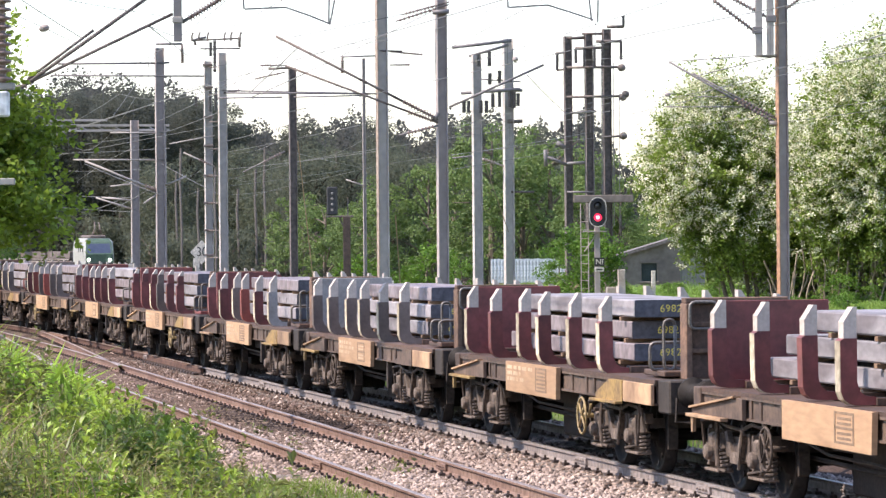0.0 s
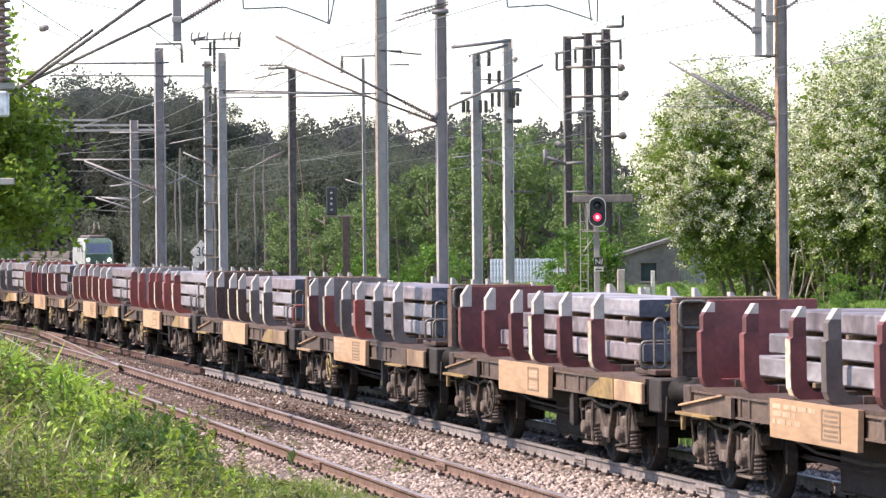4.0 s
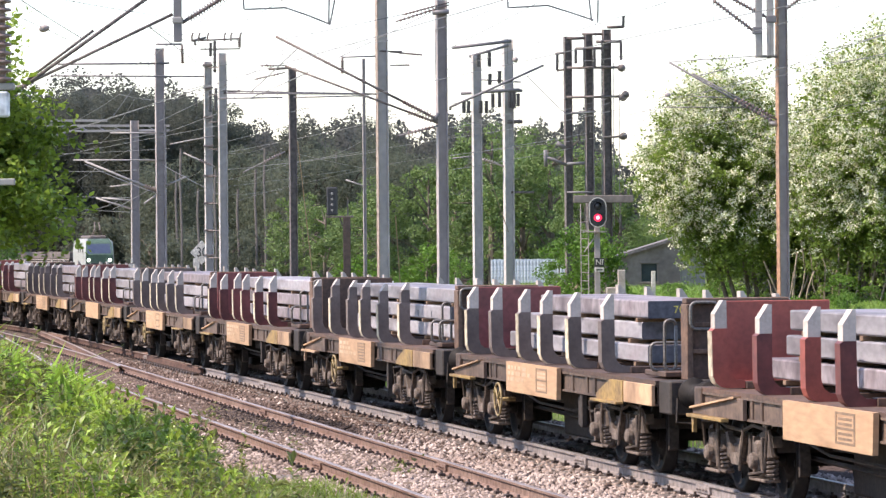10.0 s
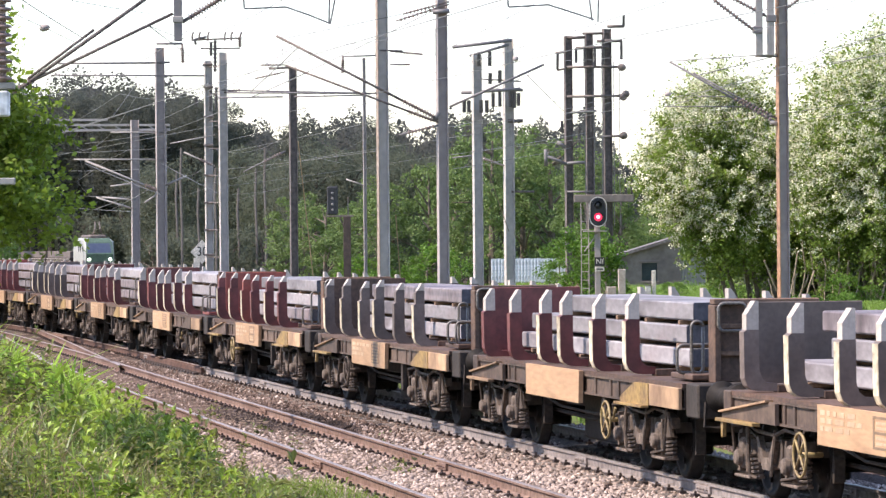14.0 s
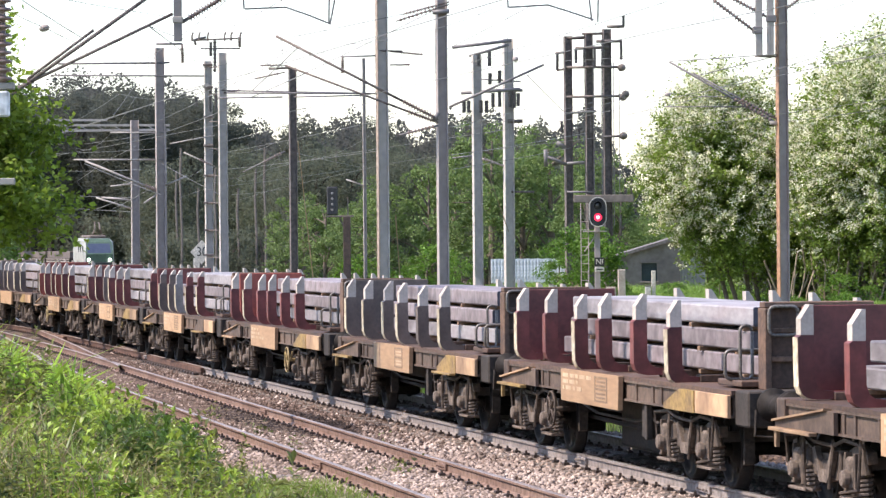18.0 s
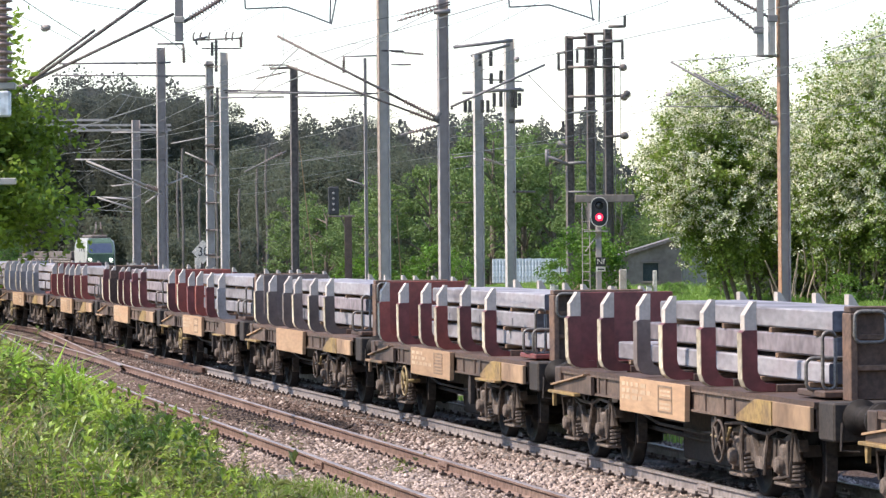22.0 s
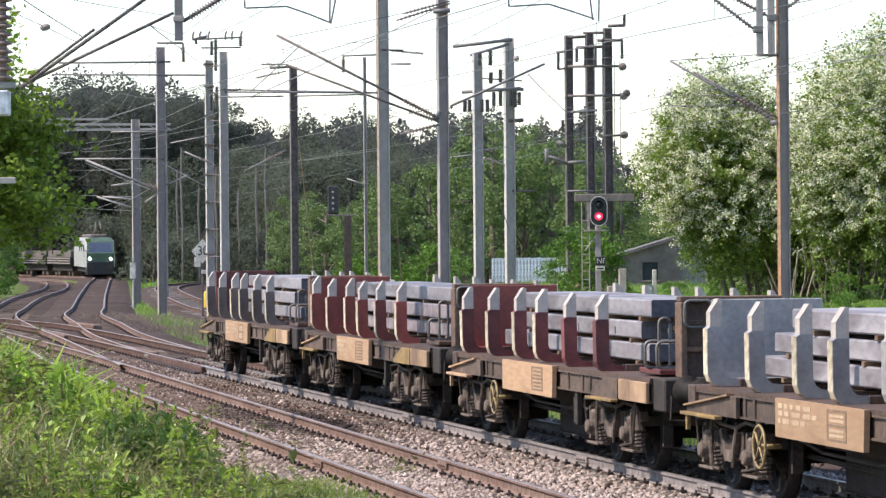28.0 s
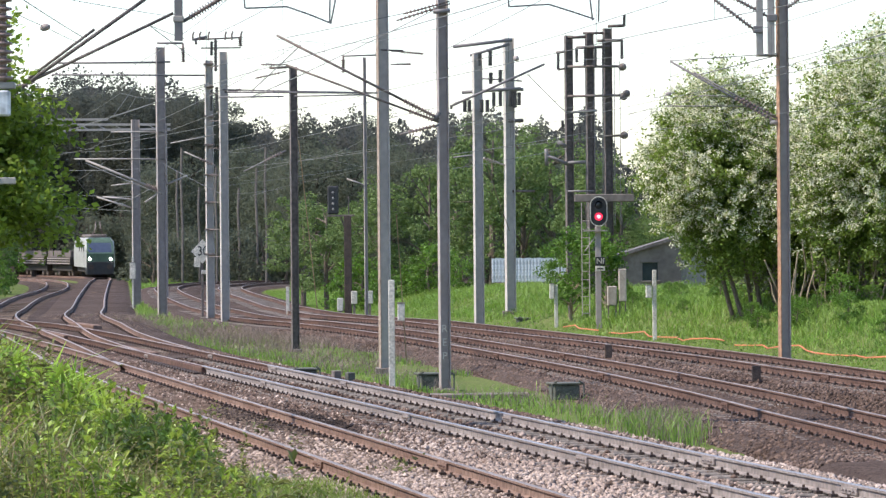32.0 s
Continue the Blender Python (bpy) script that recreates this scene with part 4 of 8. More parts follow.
    part('bell', Builder().lathe(loc(MASTS['p10'], (6.69, 141.40, 6.52)), (0, 0, 1), [(-0.14, 0.05), (-0.08, 0.14), (0.0, 0.16), (0.09, 0.12), (0.14, 0.04)], 12).mesh('bell', [M['pole_dark']], True), MASTS['p10'])
    arm(MASTS['p10'], (5.97, 141.60, 6.49), (6.70, 141.60, 6.52), 0.04, pb, None, 'cross_bar', 9)
    part('platform_beam', Builder().box(-1.1, 1.1, -0.15, 0.15, -0.14, 0.14, 0, 0.02).mesh('platform_beam', [M['concrete']]), MASTS['p10'], at=Matrix.Translation(loc(MASTS['p10'], (5.93, 141.30, 4.21))))
    arm(MASTS['p9'], (4.61, 141.80, 5.48), (3.75, 141.80, 5.84), 0.06, g, None, 'cross_bar', 9)
    arm(MASTS['p9'], (3.82, 141.80, 6.05), (3.83, 141.80, 5.42), 0.07, g, None, 'cross_bar', 9)
    arm(MASTS['p9'], (4.60, 141.60, 5.52), (5.27, 141.60, 5.55), 0.06, g, None, 'cross_bar', 9)
    arm(MASTS['p9'], (4.59, 141.60, 4.47), (5.57, 141.60, 4.46), 0.04, g, None, 'cross_bar', 9)
    arm(MASTS['p9'], (4.24, 141.80, 6.32), (4.55, 141.80, 6.11), 0.08, g, None, 'cross_bar', 9)
    wire([(5.60, 141.20, 9.25), (5.59, 141.20, 3.21)], 0.02, 'down lead cable on the transformer masts', 'down leads', 'down_lead')
    wire([(5.89, 141.20, 9.24), (5.88, 141.20, 3.21)], 0.02, 'down lead cable on the transformer masts', 'down leads', 'down_lead')
    wire([(6.33, 141.20, 9.24), (6.32, 141.20, 3.20)], 0.02, 'down lead cable on the transformer masts', 'down leads', 'down_lead')
    wire([(6.54, 141.20, 9.24), (6.53, 141.20, 3.20)], 0.02, 'down lead cable on the transformer masts', 'down leads', 'down_lead')
    arm(MASTS['thin'], (-4.05, 155.00, 10.16), (-2.65, 155.00, 10.19), 0.035, g, None, 'cross_bar', 9)
    arm(MASTS['thin'], (-4.00, 155.00, 10.16), (-4.01, 155.00, 9.49), 0.05, pb, (0.2, 1), 'insulator_string', 6)
    arm(MASTS['thin'], (-3.09, 155.00, 4.91), (-3.91, 155.00, 5.20), 0.03, gl, None, 'cantilever_arm', 9)
    arm(MASTS['pz'], (-15.93, 198.80, 4.84), (-17.69, 198.80, 5.00), 0.05, gl, None, 'cantilever_arm', 9)
    arm(MASTS['pz'], (-15.93, 198.80, 4.34), (-17.98, 198.80, 5.00), 0.05, gl, None, 'cantilever_arm', 9)
    arm(MASTS['pz'], (-15.92, 198.80, 5.72), (-17.24, 198.80, 5.58), 0.04, gl, None, 'cantilever_arm', 9)
    left = mast(-7.51, 62.0, 7.6, 0.22, pb, 'overhead line mast half hidden by the tree')
    MASTS['left'] = left
    arm(MASTS['left'], (-7.44, 62.00, 4.94), (-4.74, 62.00, 6.83), 0.03, r, (0.16, 0.3), 'cantilever_arm', 5)
    arm(MASTS['left'], (-6.69, 62.00, 5.53), (-5.62, 62.00, 6.31), 0.024, pb, None, 'cantilever_arm', 9)
    arm(MASTS['left'], (-7.42, 62.00, 5.12), (-4.34, 62.00, 6.56), 0.026, pb, None, 'cantilever_arm', 9)
    hung = thing('drop_post', None, 'grey hanging drop post of an overhead portal', 'drop post', at=Matrix.Translation((-4.26, 62.00, 6.11)))
    part('post', Builder().box(-0.065, 0.065, -0.065, 0.065, 0.0, 2.6, 0, 0.008).mesh('post', [g]), hung)
    part('clamp', Builder().box(-0.085, 0.085, -0.085, 0.085, 0.30, 0.40, 0, 0.01).mesh('clamp', [M['galv_lit']]), hung)
    MASTS['hung'] = hung
    arm(MASTS['hung'], (-4.19, 62.00, 6.42), (-3.47, 62.00, 6.85), 0.03, g, (0.15, 1.0), 'strut_insulator', 14)
    beam = thing('portal_beam', Builder().box(-3.4, 16.0, -0.2, 0.2, 0.0, 0.5, 0, 0.01).mesh('portal_beam', [g]), 'grey portal beam spanning the tracks overhead', 'portal beam', at=pose(-4.26, 62.0, 8.62))
    wire([(-2.97, 58.00, 6.39), (-2.35, 58.00, 6.41), (-2.01, 58.00, 6.29), (-1.67, 58.00, 6.15)], 0.018, 'grey steady arm hung on dropper wires', 'steady arms', 'steady_arm')
    wire([(1.02, 58.00, 6.38), (1.62, 58.00, 6.41), (1.96, 58.00, 6.30), (2.31, 58.00, 6.18)], 0.018, 'grey steady arm hung on dropper wires', 'steady arms', 'steady_arm')
    wire([(-2.99, 58.00, 6.57), (-2.98, 58.00, 6.39)], 0.018, 'grey steady arm hung on dropper wires', 'steady arms', 'steady_arm')
    wire([(-1.69, 58.00, 6.56), (-1.70, 58.00, 6.16)], 0.018, 'grey steady arm hung on dropper wires', 'steady arms', 'steady_arm')
    wire([(-1.60, 58.00, 6.56), (-1.65, 58.00, 6.30), (-1.68, 58.00, 6.16)], 0.018, 'grey steady arm hung on dropper wires', 'steady arms', 'steady_arm')
    wire([(1.00, 58.00, 6.54), (1.02, 58.00, 6.38)], 0.018, 'grey steady arm hung on dropper wires', 'steady arms', 'steady_arm')
    wire([(2.24, 58.00, 6.53), (2.28, 58.00, 6.16)], 0.018, 'grey steady arm hung on dropper wires', 'steady arms', 'steady_arm')
    wire([(2.38, 58.00, 6.53), (2.37, 58.00, 6.14)], 0.018, 'grey steady arm hung on dropper wires', 'steady arms', 'steady_arm')
    wire(sagging((-6.73, 60.00, 6.49), (-6.82, 66.00, 6.57), 0.01, 5), 0.007)
    wire(sagging((-6.82, 66.00, 6.57), (-6.67, 70.00, 6.51), 0.01, 5), 0.007)
    wire(sagging((-6.59, 60.00, 6.70), (-6.55, 70.00, 6.59), 0.01, 5), 0.009)
    wire(sagging((-5.93, 60.00, 6.69), (-5.35, 75.00, 7.26), 0.01, 5), 0.008)
    wire(sagging((-5.91, 100.00, 8.21), (-3.45, 85.00, 8.22), 0.03, 5), 0.009)
    wire(sagging((-3.22, 79.20, 7.03), (-0.41, 79.00, 7.58), 0.01, 5), 0.01)
    wire(sagging((-4.92, 100.00, 6.58), (-0.06, 79.00, 7.61), 0.03, 5), 0.01)
    wire(sagging((-6.51, 110.00, 7.82), (-3.70, 100.00, 7.92), 0.03, 5), 0.008)
    wire(sagging((-2.92, 79.00, 6.86), (-4.79, 95.00, 6.48), 0.01, 5), 0.012)
    wire(sagging((-2.75, 79.00, 6.32), (-4.96, 100.00, 6.58), 0.01, 5), 0.012)
    wire(sagging((-0.31, 100.00, 7.13), (4.42, 75.00, 7.47), 0.03, 5), 0.009)
    wire(sagging((0.11, 85.00, 7.05), (1.91, 70.00, 7.25), 0.01, 5), 0.008)
    wire(sagging((1.76, 79.00, 6.22), (2.89, 90.00, 5.78), 0.01, 5), 0.01)
    wire(sagging((2.89, 90.00, 5.78), (5.74, 141.00, 7.43), 0.01, 5), 0.012)
    wire(sagging((-4.74, 62.00, 6.37), (-9.27, 150.00, 9.55), 0.01, 5), 0.01)
    wire(sagging((-4.17, 62.10, 6.15), (-4.74, 62.00, 6.37), 0.01, 5), 0.008)
    wire(sagging((-15.09, 150.00, 6.95), (-7.89, 130.00, 8.10), 0.03, 5), 0.012)
    wire(sagging((-12.87, 150.00, 7.70), (-11.82, 160.00, 10.67), 0.03, 5), 0.01)
    wire(sagging((-11.85, 160.00, 7.77), (-6.74, 130.00, 8.28), 0.03, 5), 0.012)
    wire(sagging((-11.01, 155.00, 8.75), (-9.10, 150.00, 8.93), 0.03, 5), 0.02)
    wire(sagging((-11.38, 160.00, 7.36), (-5.51, 120.00, 7.42), 0.03, 5), 0.012)
    wire(sagging((-8.18, 145.00, 6.54), (-1.97, 110.00, 6.78), 0.03, 5), 0.01)
    wire(sagging((-8.46, 150.00, 6.23), (-0.03, 95.00, 6.10), 0.03, 5), 0.009)
    wire(sagging((-4.14, 107.00, 5.27), (-2.81, 155.00, 5.60), 0.03, 5), 0.008)
    wire(sagging((-8.47, 150.00, 5.56), (-1.50, 110.00, 5.40), 0.03, 5), 0.01)
    wire(sagging((-7.98, 150.00, 10.87), (-2.61, 110.00, 8.28), 0.03, 5), 0.007)
    wire(sagging((-7.99, 150.00, 9.98), (-4.44, 107.00, 7.67), 0.03, 5), 0.007)
    wire(sagging((-7.87, 150.00, 10.69), (-1.96, 110.00, 8.43), 0.03, 5), 0.006)
    wire(sagging((-4.72, 110.00, 8.26), (0.25, 90.00, 7.16), 0.03, 5), 0.006)
    wire(sagging((0.29, 110.00, 6.03), (4.57, 142.00, 7.93), 0.03, 5), 0.01)
    wire(sagging((0.28, 110.00, 5.22), (5.40, 142.00, 6.67), 0.03, 5), 0.01)
    wire(sagging((0.30, 120.00, 4.98), (4.77, 142.00, 6.11), 0.03, 5), 0.01)
    wire(sagging((3.01, 138.00, 6.89), (6.34, 120.00, 7.32), 0.03, 5), 0.008)
    wire(sagging((6.61, 141.00, 6.53), (5.87, 100.00, 6.36), 0.03, 5), 0.008)
    wire(sagging((6.63, 141.00, 9.44), (7.69, 95.00, 7.23), 0.03, 5), 0.006)
    wire(sagging((6.29, 130.00, 6.92), (8.71, 75.00, 6.80), 0.03, 5), 0.009)
    wire(sagging((6.61, 141.00, 6.63), (9.12, 100.00, 6.78), 0.03, 5), 0.007)
    wire(sagging((8.51, 94.00, 7.17), (9.42, 78.00, 7.07), 0.03, 5), 0.01)
    wire(sagging((8.50, 94.00, 5.65), (9.41, 78.00, 5.52), 0.03, 5), 0.008)
    wire(sagging((6.49, 94.00, 6.29), (5.86, 125.00, 6.77), 0.03, 5), 0.009)
    wire(sagging((5.69, 94.00, 6.37), (5.97, 110.00, 6.79), 0.03, 5), 0.012)
    wire(sagging((-15.40, 165.00, 6.12), (-11.83, 161.00, 4.71), 0.03, 5), 0.02)
    wire(sagging((-8.48, 150.00, 4.46), (-11.74, 160.00, 6.00), 0.03, 5), 0.012)
    wire(sagging((-15.49, 180.00, 4.27), (-11.70, 161.00, 5.30), 0.03, 5), 0.015)
    wire(sagging((-8.47, 150.00, 4.90), (-3.96, 165.00, 5.78), 0.03, 5), 0.01)
    wire(sagging((-8.26, 150.00, 4.57), (-6.68, 160.00, 4.89), 0.03, 5), 0.01)
    wire(sagging((-16.32, 175.00, 7.21), (-11.38, 160.00, 7.36), 0.03, 5), 0.012)
    wire(sagging((-18.12, 180.00, 6.90), (-11.38, 160.00, 6.65), 0.03, 5), 0.012)
    wire(sagging((-18.57, 190.00, 6.24), (-13.36, 170.00, 5.94), 0.03, 5), 0.015)
    wire(sagging((-21.16, 210.00, 5.29), (-15.94, 199.00, 4.99), 0.03, 5), 0.02)
    wire(sagging((-21.78, 210.00, 4.68), (-16.10, 199.00, 4.25), 0.03, 5), 0.02)
    wire(sagging((-18.54, 205.00, 4.46), (-16.91, 200.00, 4.86), 0.03, 5), 0.02)
    wire([(-4.03, 107.00, 5.59), (-3.55, 107.00, 0.88)], 0.018, 'taut guy wire staying a mast', 'guy wires', 'guy_wire', M['straw'])
    wire([(-1.11, 90.00, 3.42), (-0.90, 90.00, -0.03)], 0.018, 'taut guy wire staying a mast', 'guy wires', 'guy_wire', M['straw'])
    wire([(1.47, 132.00, 5.37), (2.26, 132.00, 3.02)], 0.018, 'taut guy wire staying a mast', 'guy wires', 'guy_wire', M['straw'])
    thing('warning_ball', Builder().lathe((-6.73, 65.00, 6.51), (1, 0, 0.2), [(-0.09, 0.02), (-0.06, 0.055), (0, 0.065), (0.06, 0.05), (0.09, 0.015)], 12).mesh('warning_ball', [M['galv']], True), 'grey egg-shaped insulator on a wire', 'insulator')
    thing('warning_ball', Builder().lathe((2.55, 132.00, 8.96), (0, 0, 1), [(-0.1, 0.03), (-0.06, 0.09), (0, 0.11), (0.06, 0.09), (0.1, 0.03)], 12).mesh('warning_ball', [M['galv']], True), 'grey round insulator on a wire', 'insulator')
    thing('warning_ball', Builder().lathe((5.54, 94.00, 6.33), (1, 0, 0.1), [(-0.07, 0.03), (0, 0.06), (0.07, 0.03)], 12).mesh('warning_ball', [M['galv']], True), 'grey round insulator on a wire', 'insulator')
    gan = thing('signal_gantry', None, 'distant grey lattice gantry across the curve', 'gantry', at=pose(0, 215, 0))
    part('beam', Builder().tube((-22.26, 0, 9.25), (-15.29, 0, 9.19), 0.09, n=4).mesh('beam', [gl]), gan)
    part('beam', Builder().tube((-21.31, 0, 8.93), (-15.29, 0, 8.94), 0.09, n=4).mesh('beam', [gl]), gan)
    part('beam', Builder().tube((-22.89, 0, 9.54), (-18.77, 0, 9.51), 0.09, n=4).mesh('beam', [gl]), gan)
    part('leg', Builder().box(-0.12, 0.12, -0.12, 0.12, 0, 10.19, 0).mesh('leg', [g]), gan, at=pose(-15.60, 0, -1.0))
    part('brace', Builder().tube((-21.31, 0, 9.24), (-20.84, 0, 8.95), 0.04, n=4).mesh('brace', [gl]), gan)
    part('brace', Builder().tube((-20.36, 0, 9.24), (-19.88, 0, 8.95), 0.04, n=4).mesh('brace', [gl]), gan)
    part('brace', Builder().tube((-19.41, 0, 9.23), (-18.93, 0, 8.94), 0.04, n=4).mesh('brace', [gl]), gan)
    part('brace', Builder().tube((-18.46, 0, 9.22), (-17.98, 0, 8.93), 0.04, n=4).mesh('brace', [gl]), gan)
    part('brace', Builder().tube((-17.50, 0, 9.21), (-17.03, 0, 8.92), 0.04, n=4).mesh('brace', [gl]), gan)
    part('brace', Builder().tube((-16.55, 0, 9.20), (-16.08, 0, 8.91), 0.04, n=4).mesh('brace', [gl]), gan)
    catenary('t1', (20, 50, 79, 107, 145, 190), 5.55, 6.95)
    catenary('t2', (20, 62, 107, 150), 5.55, 6.95)
    catenary('t3', (40, 89, 131, 165, 215), 5.55, 6.95)
    catenary('t4', (50, 94, 138, 180, 235), 5.55, 6.95)
    catenary('q', (110, 161, 215, 270, 330, 400), 5.55, 6.95)
    catenary('p', (110, 161, 215, 270, 330, 400), 5.55, 6.95)


build_overhead_gear()
# ---- trackside things ----
def text_part(body, size, m, parent, at, name="letter", width=1.0):
    cu = bpy.data.curves.new(name, "FONT")
    cu.body, cu.size, cu.align_x, cu.align_y, cu.extrude = body, size, "CENTER", "CENTER", 0.002
    cu.materials.append(m)
    return part(name, cu, parent, at=at @ Matrix.Diagonal((width, 1, 1, 1)))


def rounded(w, h, n=10):
    """A stadium outline, w wide and h high, about the middle."""
    r = w / 2
    k = h / 2 - r
    return [(r * math.cos(math.pi * i / n), k + r * math.sin(math.pi * i / n)) for i in range(n + 1)] + [(-r * math.cos(math.pi * i / n), -k - r * math.sin(math.pi * i / n)) for i in range(n + 1)]


def build_red_signal():
    x, y = 4.95, 123.0
    z = ground_z(x, y)
    root = thing("railway_signal", None, "black oval signal head showing one red light on a grey post", "signal", at=pose(x, y, z))
    part("post", Builder().box(-0.09, 0.09, -0.09, 0.09, -0.3, 3.15 - z, 0, 0.01).mesh("post", [M["galv"]]), root)
    hd = part("head", Builder().prism(rounded(0.50, 0.90), -0.10, 0.04, "y", 0).mesh("head", [M["black"]]), root, at=pose(0.02, -0.12, 3.62 - z))
    rim = Builder()
    o, i = rounded(0.56, 0.97, 14), rounded(0.50, 0.91, 14)
    n = len(o)
    for yy in (-0.115, -0.07):
        rim.v += [(p[0], yy, p[1]) for p in o] + [(p[0], yy, p[1]) for p in i]
    for k in range(n):
        q = (k + 1) % n
        rim.f += [(k, q, n + q, n + k), (2 * n + k, 3 * n + k, 3 * n + q, 2 * n + q), (k, 2 * n + k, 2 * n + q, q), (n + k, n + q, 3 * n + q, 3 * n + k)]
    rim.s = [0] * len(rim.f)
    part("rim", rim.mesh("rim", [M["white"]]), hd, "white painted rim")
    for dz, m in ((0.20, "lens_dark"), (-0.17, "red_lamp")):
        part("lens", Builder().lathe((0, -0.10, dz), (0, -1, 0), [(0, 0.125), (0.02, 0.12), (0.035, 0.08), (0.04, 0.03)], 20).mesh("lens", [M[m]], True), hd)
        hood = Builder()
        for k in range(9):
            a0, a1 = math.pi * k / 9, math.pi * (k + 1) / 9
            hood.add([(0.145 * math.cos(a), yy, dz + 0.145 * math.sin(a)) for a in (a0, a1) for yy in (-0.10, -0.24)], [(0, 1, 3, 2)])
        part("hood", hood.mesh("hood", [M["black"]]), hd)
    part("lamp_core", Builder().lathe((0, -0.142, -0.17), (0, -1, 0), [(0, 0.06), (0.004, 0.05)], 14).mesh("lamp_core", [M["red_core"]]), hd)
    pl = part("plate", Builder().box(-0.16, 0.16, -0.012, 0.012, -0.14, 0.14, 0, 0.006).mesh("plate", [M["black"]]), root, at=pose(0.06, -0.13, 2.02 - z))
    text_part("Nf", 0.25, M["white"], pl, pose(0, -0.016, 0, 90, 0, 0))
    pl2 = part("plate", Builder().box(-0.15, 0.15, -0.01, 0.01, -0.075, 0.075, 0, 0.006).mesh("plate", [M["white"]]), root, at=pose(0.06, -0.13, 1.78 - z))
    part("data_bar", Builder().box(-0.10, 0.10, -0.014, -0.010, -0.02, 0.02).mesh("data_bar", [M["black"]]), pl2)
    part("ladder_rail", Builder().tube((-0.52, 0, 0.4), (-0.52, 0, 3.9 - z), 0.016, n=5).mesh("ladder_rail", [M["galv"]]), root)
    part("ladder_rail", Builder().tube((-0.28, 0, 0.4), (-0.28, 0, 3.9 - z), 0.016, n=5).mesh("ladder_rail", [M["galv"]]), root)
    rung = Builder().tube((-0.52, 0, 0), (-0.28, 0, 0), 0.011, n=5).mesh("rung", [M["galv"]])
    for k in range(12):
        part("rung", rung, root, at=pose(0, 0, 0.5 + 0.27 * k))
    part("platform", Builder().box(-0.45, 0.30, -0.25, 0.15, 2.98 - z, 3.02 - z).mesh("platform", [M["galv"]]), root)
    part("brace", Builder().tube((-0.42, -0.1, 2.35 - z), (0.0, -0.1, 2.95 - z), 0.02, n=5).mesh("brace", [M["galv"]]), root)
    # equipment cupboards beside it
    for dx, w, h, lab in ((0.46, 0.30, 0.62, "beige metal signal cupboard on a stand"), (0.80, 0.24, 1.05, "tall beige signal cupboard in the grass")):
        c = thing("signal_cupboard", None, lab, "cupboard", at=pose(x + dx, y + 0.6, ground_z(x + dx, y + 0.6)))
        part("body", Builder().box(-w / 2, w / 2, -0.16, 0.16, 0.55, 0.55 + h, 0, 0.015).mesh("body", [M["tip"]]), c)
        part("door", Builder().box(-w / 2 + 0.02, w / 2 - 0.02, -0.175, -0.161, 0.58, 0.52 + h, 0, 0.004).mesh("door", [M["tip"]]), c)
        for lx in (-w / 2 + 0.03, w / 2 - 0.03):
            part("leg", Builder().box(lx - 0.02, lx + 0.02, -0.05, 0.05, -0.2, 0.55).mesh("leg", [M["concrete"]]), c)


def build_back_signal():
    x, y = -4.15, 165.5
    z = ground_z(x, y)
    root = thing("railway_signal", None, "dark bracket signal with small white lamps by the trees", "signal", at=pose(x, y, z))
    part("post", Builder().box(-0.16, 0.16, -0.16, 0.16, -0.3, 3.75 - z, 0, 0.015).mesh("post", [M["iron_dark"]]), root)
    part("bracket", Builder().box(-0.85, 0.30, -0.14, 0.14, 3.72 - z, 3.80 - z, 0, 0.01).mesh("bracket", [M["pole_dark"]]), root)
    hd = part("head", Builder().box(-0.24, 0.24, -0.10, 0.10, 0, 1.22, 0, 0.05).mesh("head", [M["black"]]), root, at=pose(-0.62, -0.05, 3.82 - z))
    for dz in (0.22, 0.46, 0.70, 0.94):
        part("lens", Builder().lathe((0, -0.10, dz), (0, -1, 0), [(0, 0.055), (0.02, 0.05), (0.03, 0.02)], 14).mesh("lens", [M["galv_lit"]]), hd)
    part("rod", Builder().tube((0.05, 0, 3.8 - z), (0.05, 0, 4.6 - z), 0.03, n=6).mesh("rod", [M["pole_dark"]]), root)
    part("strut", Builder().tube((-0.30, 0, 3.72 - z), (-0.1, 0, 3.2 - z), 0.035, n=6).mesh("strut", [M["pole_dark"]]), root)
    for dx, h in ((-0.32, 0.75), (0.28, 1.05), (0.95, 1.05)):
        c = thing("relay_box", None, "pale grey relay box beside the far track", "relay box", "relay boxes", at=pose(x + dx, y - 1.0, ground_z(x + dx, y - 1.0)))
        part("body", Builder().box(-0.13, 0.13, -0.12, 0.12, h - 0.45, h + 0.1, 0, 0.02).mesh("body", [M["white"]]), c)
        part("stand", Builder().box(-0.05, 0.05, -0.05, 0.05, -0.2, h - 0.45).mesh("stand", [M["concrete"]]), c)


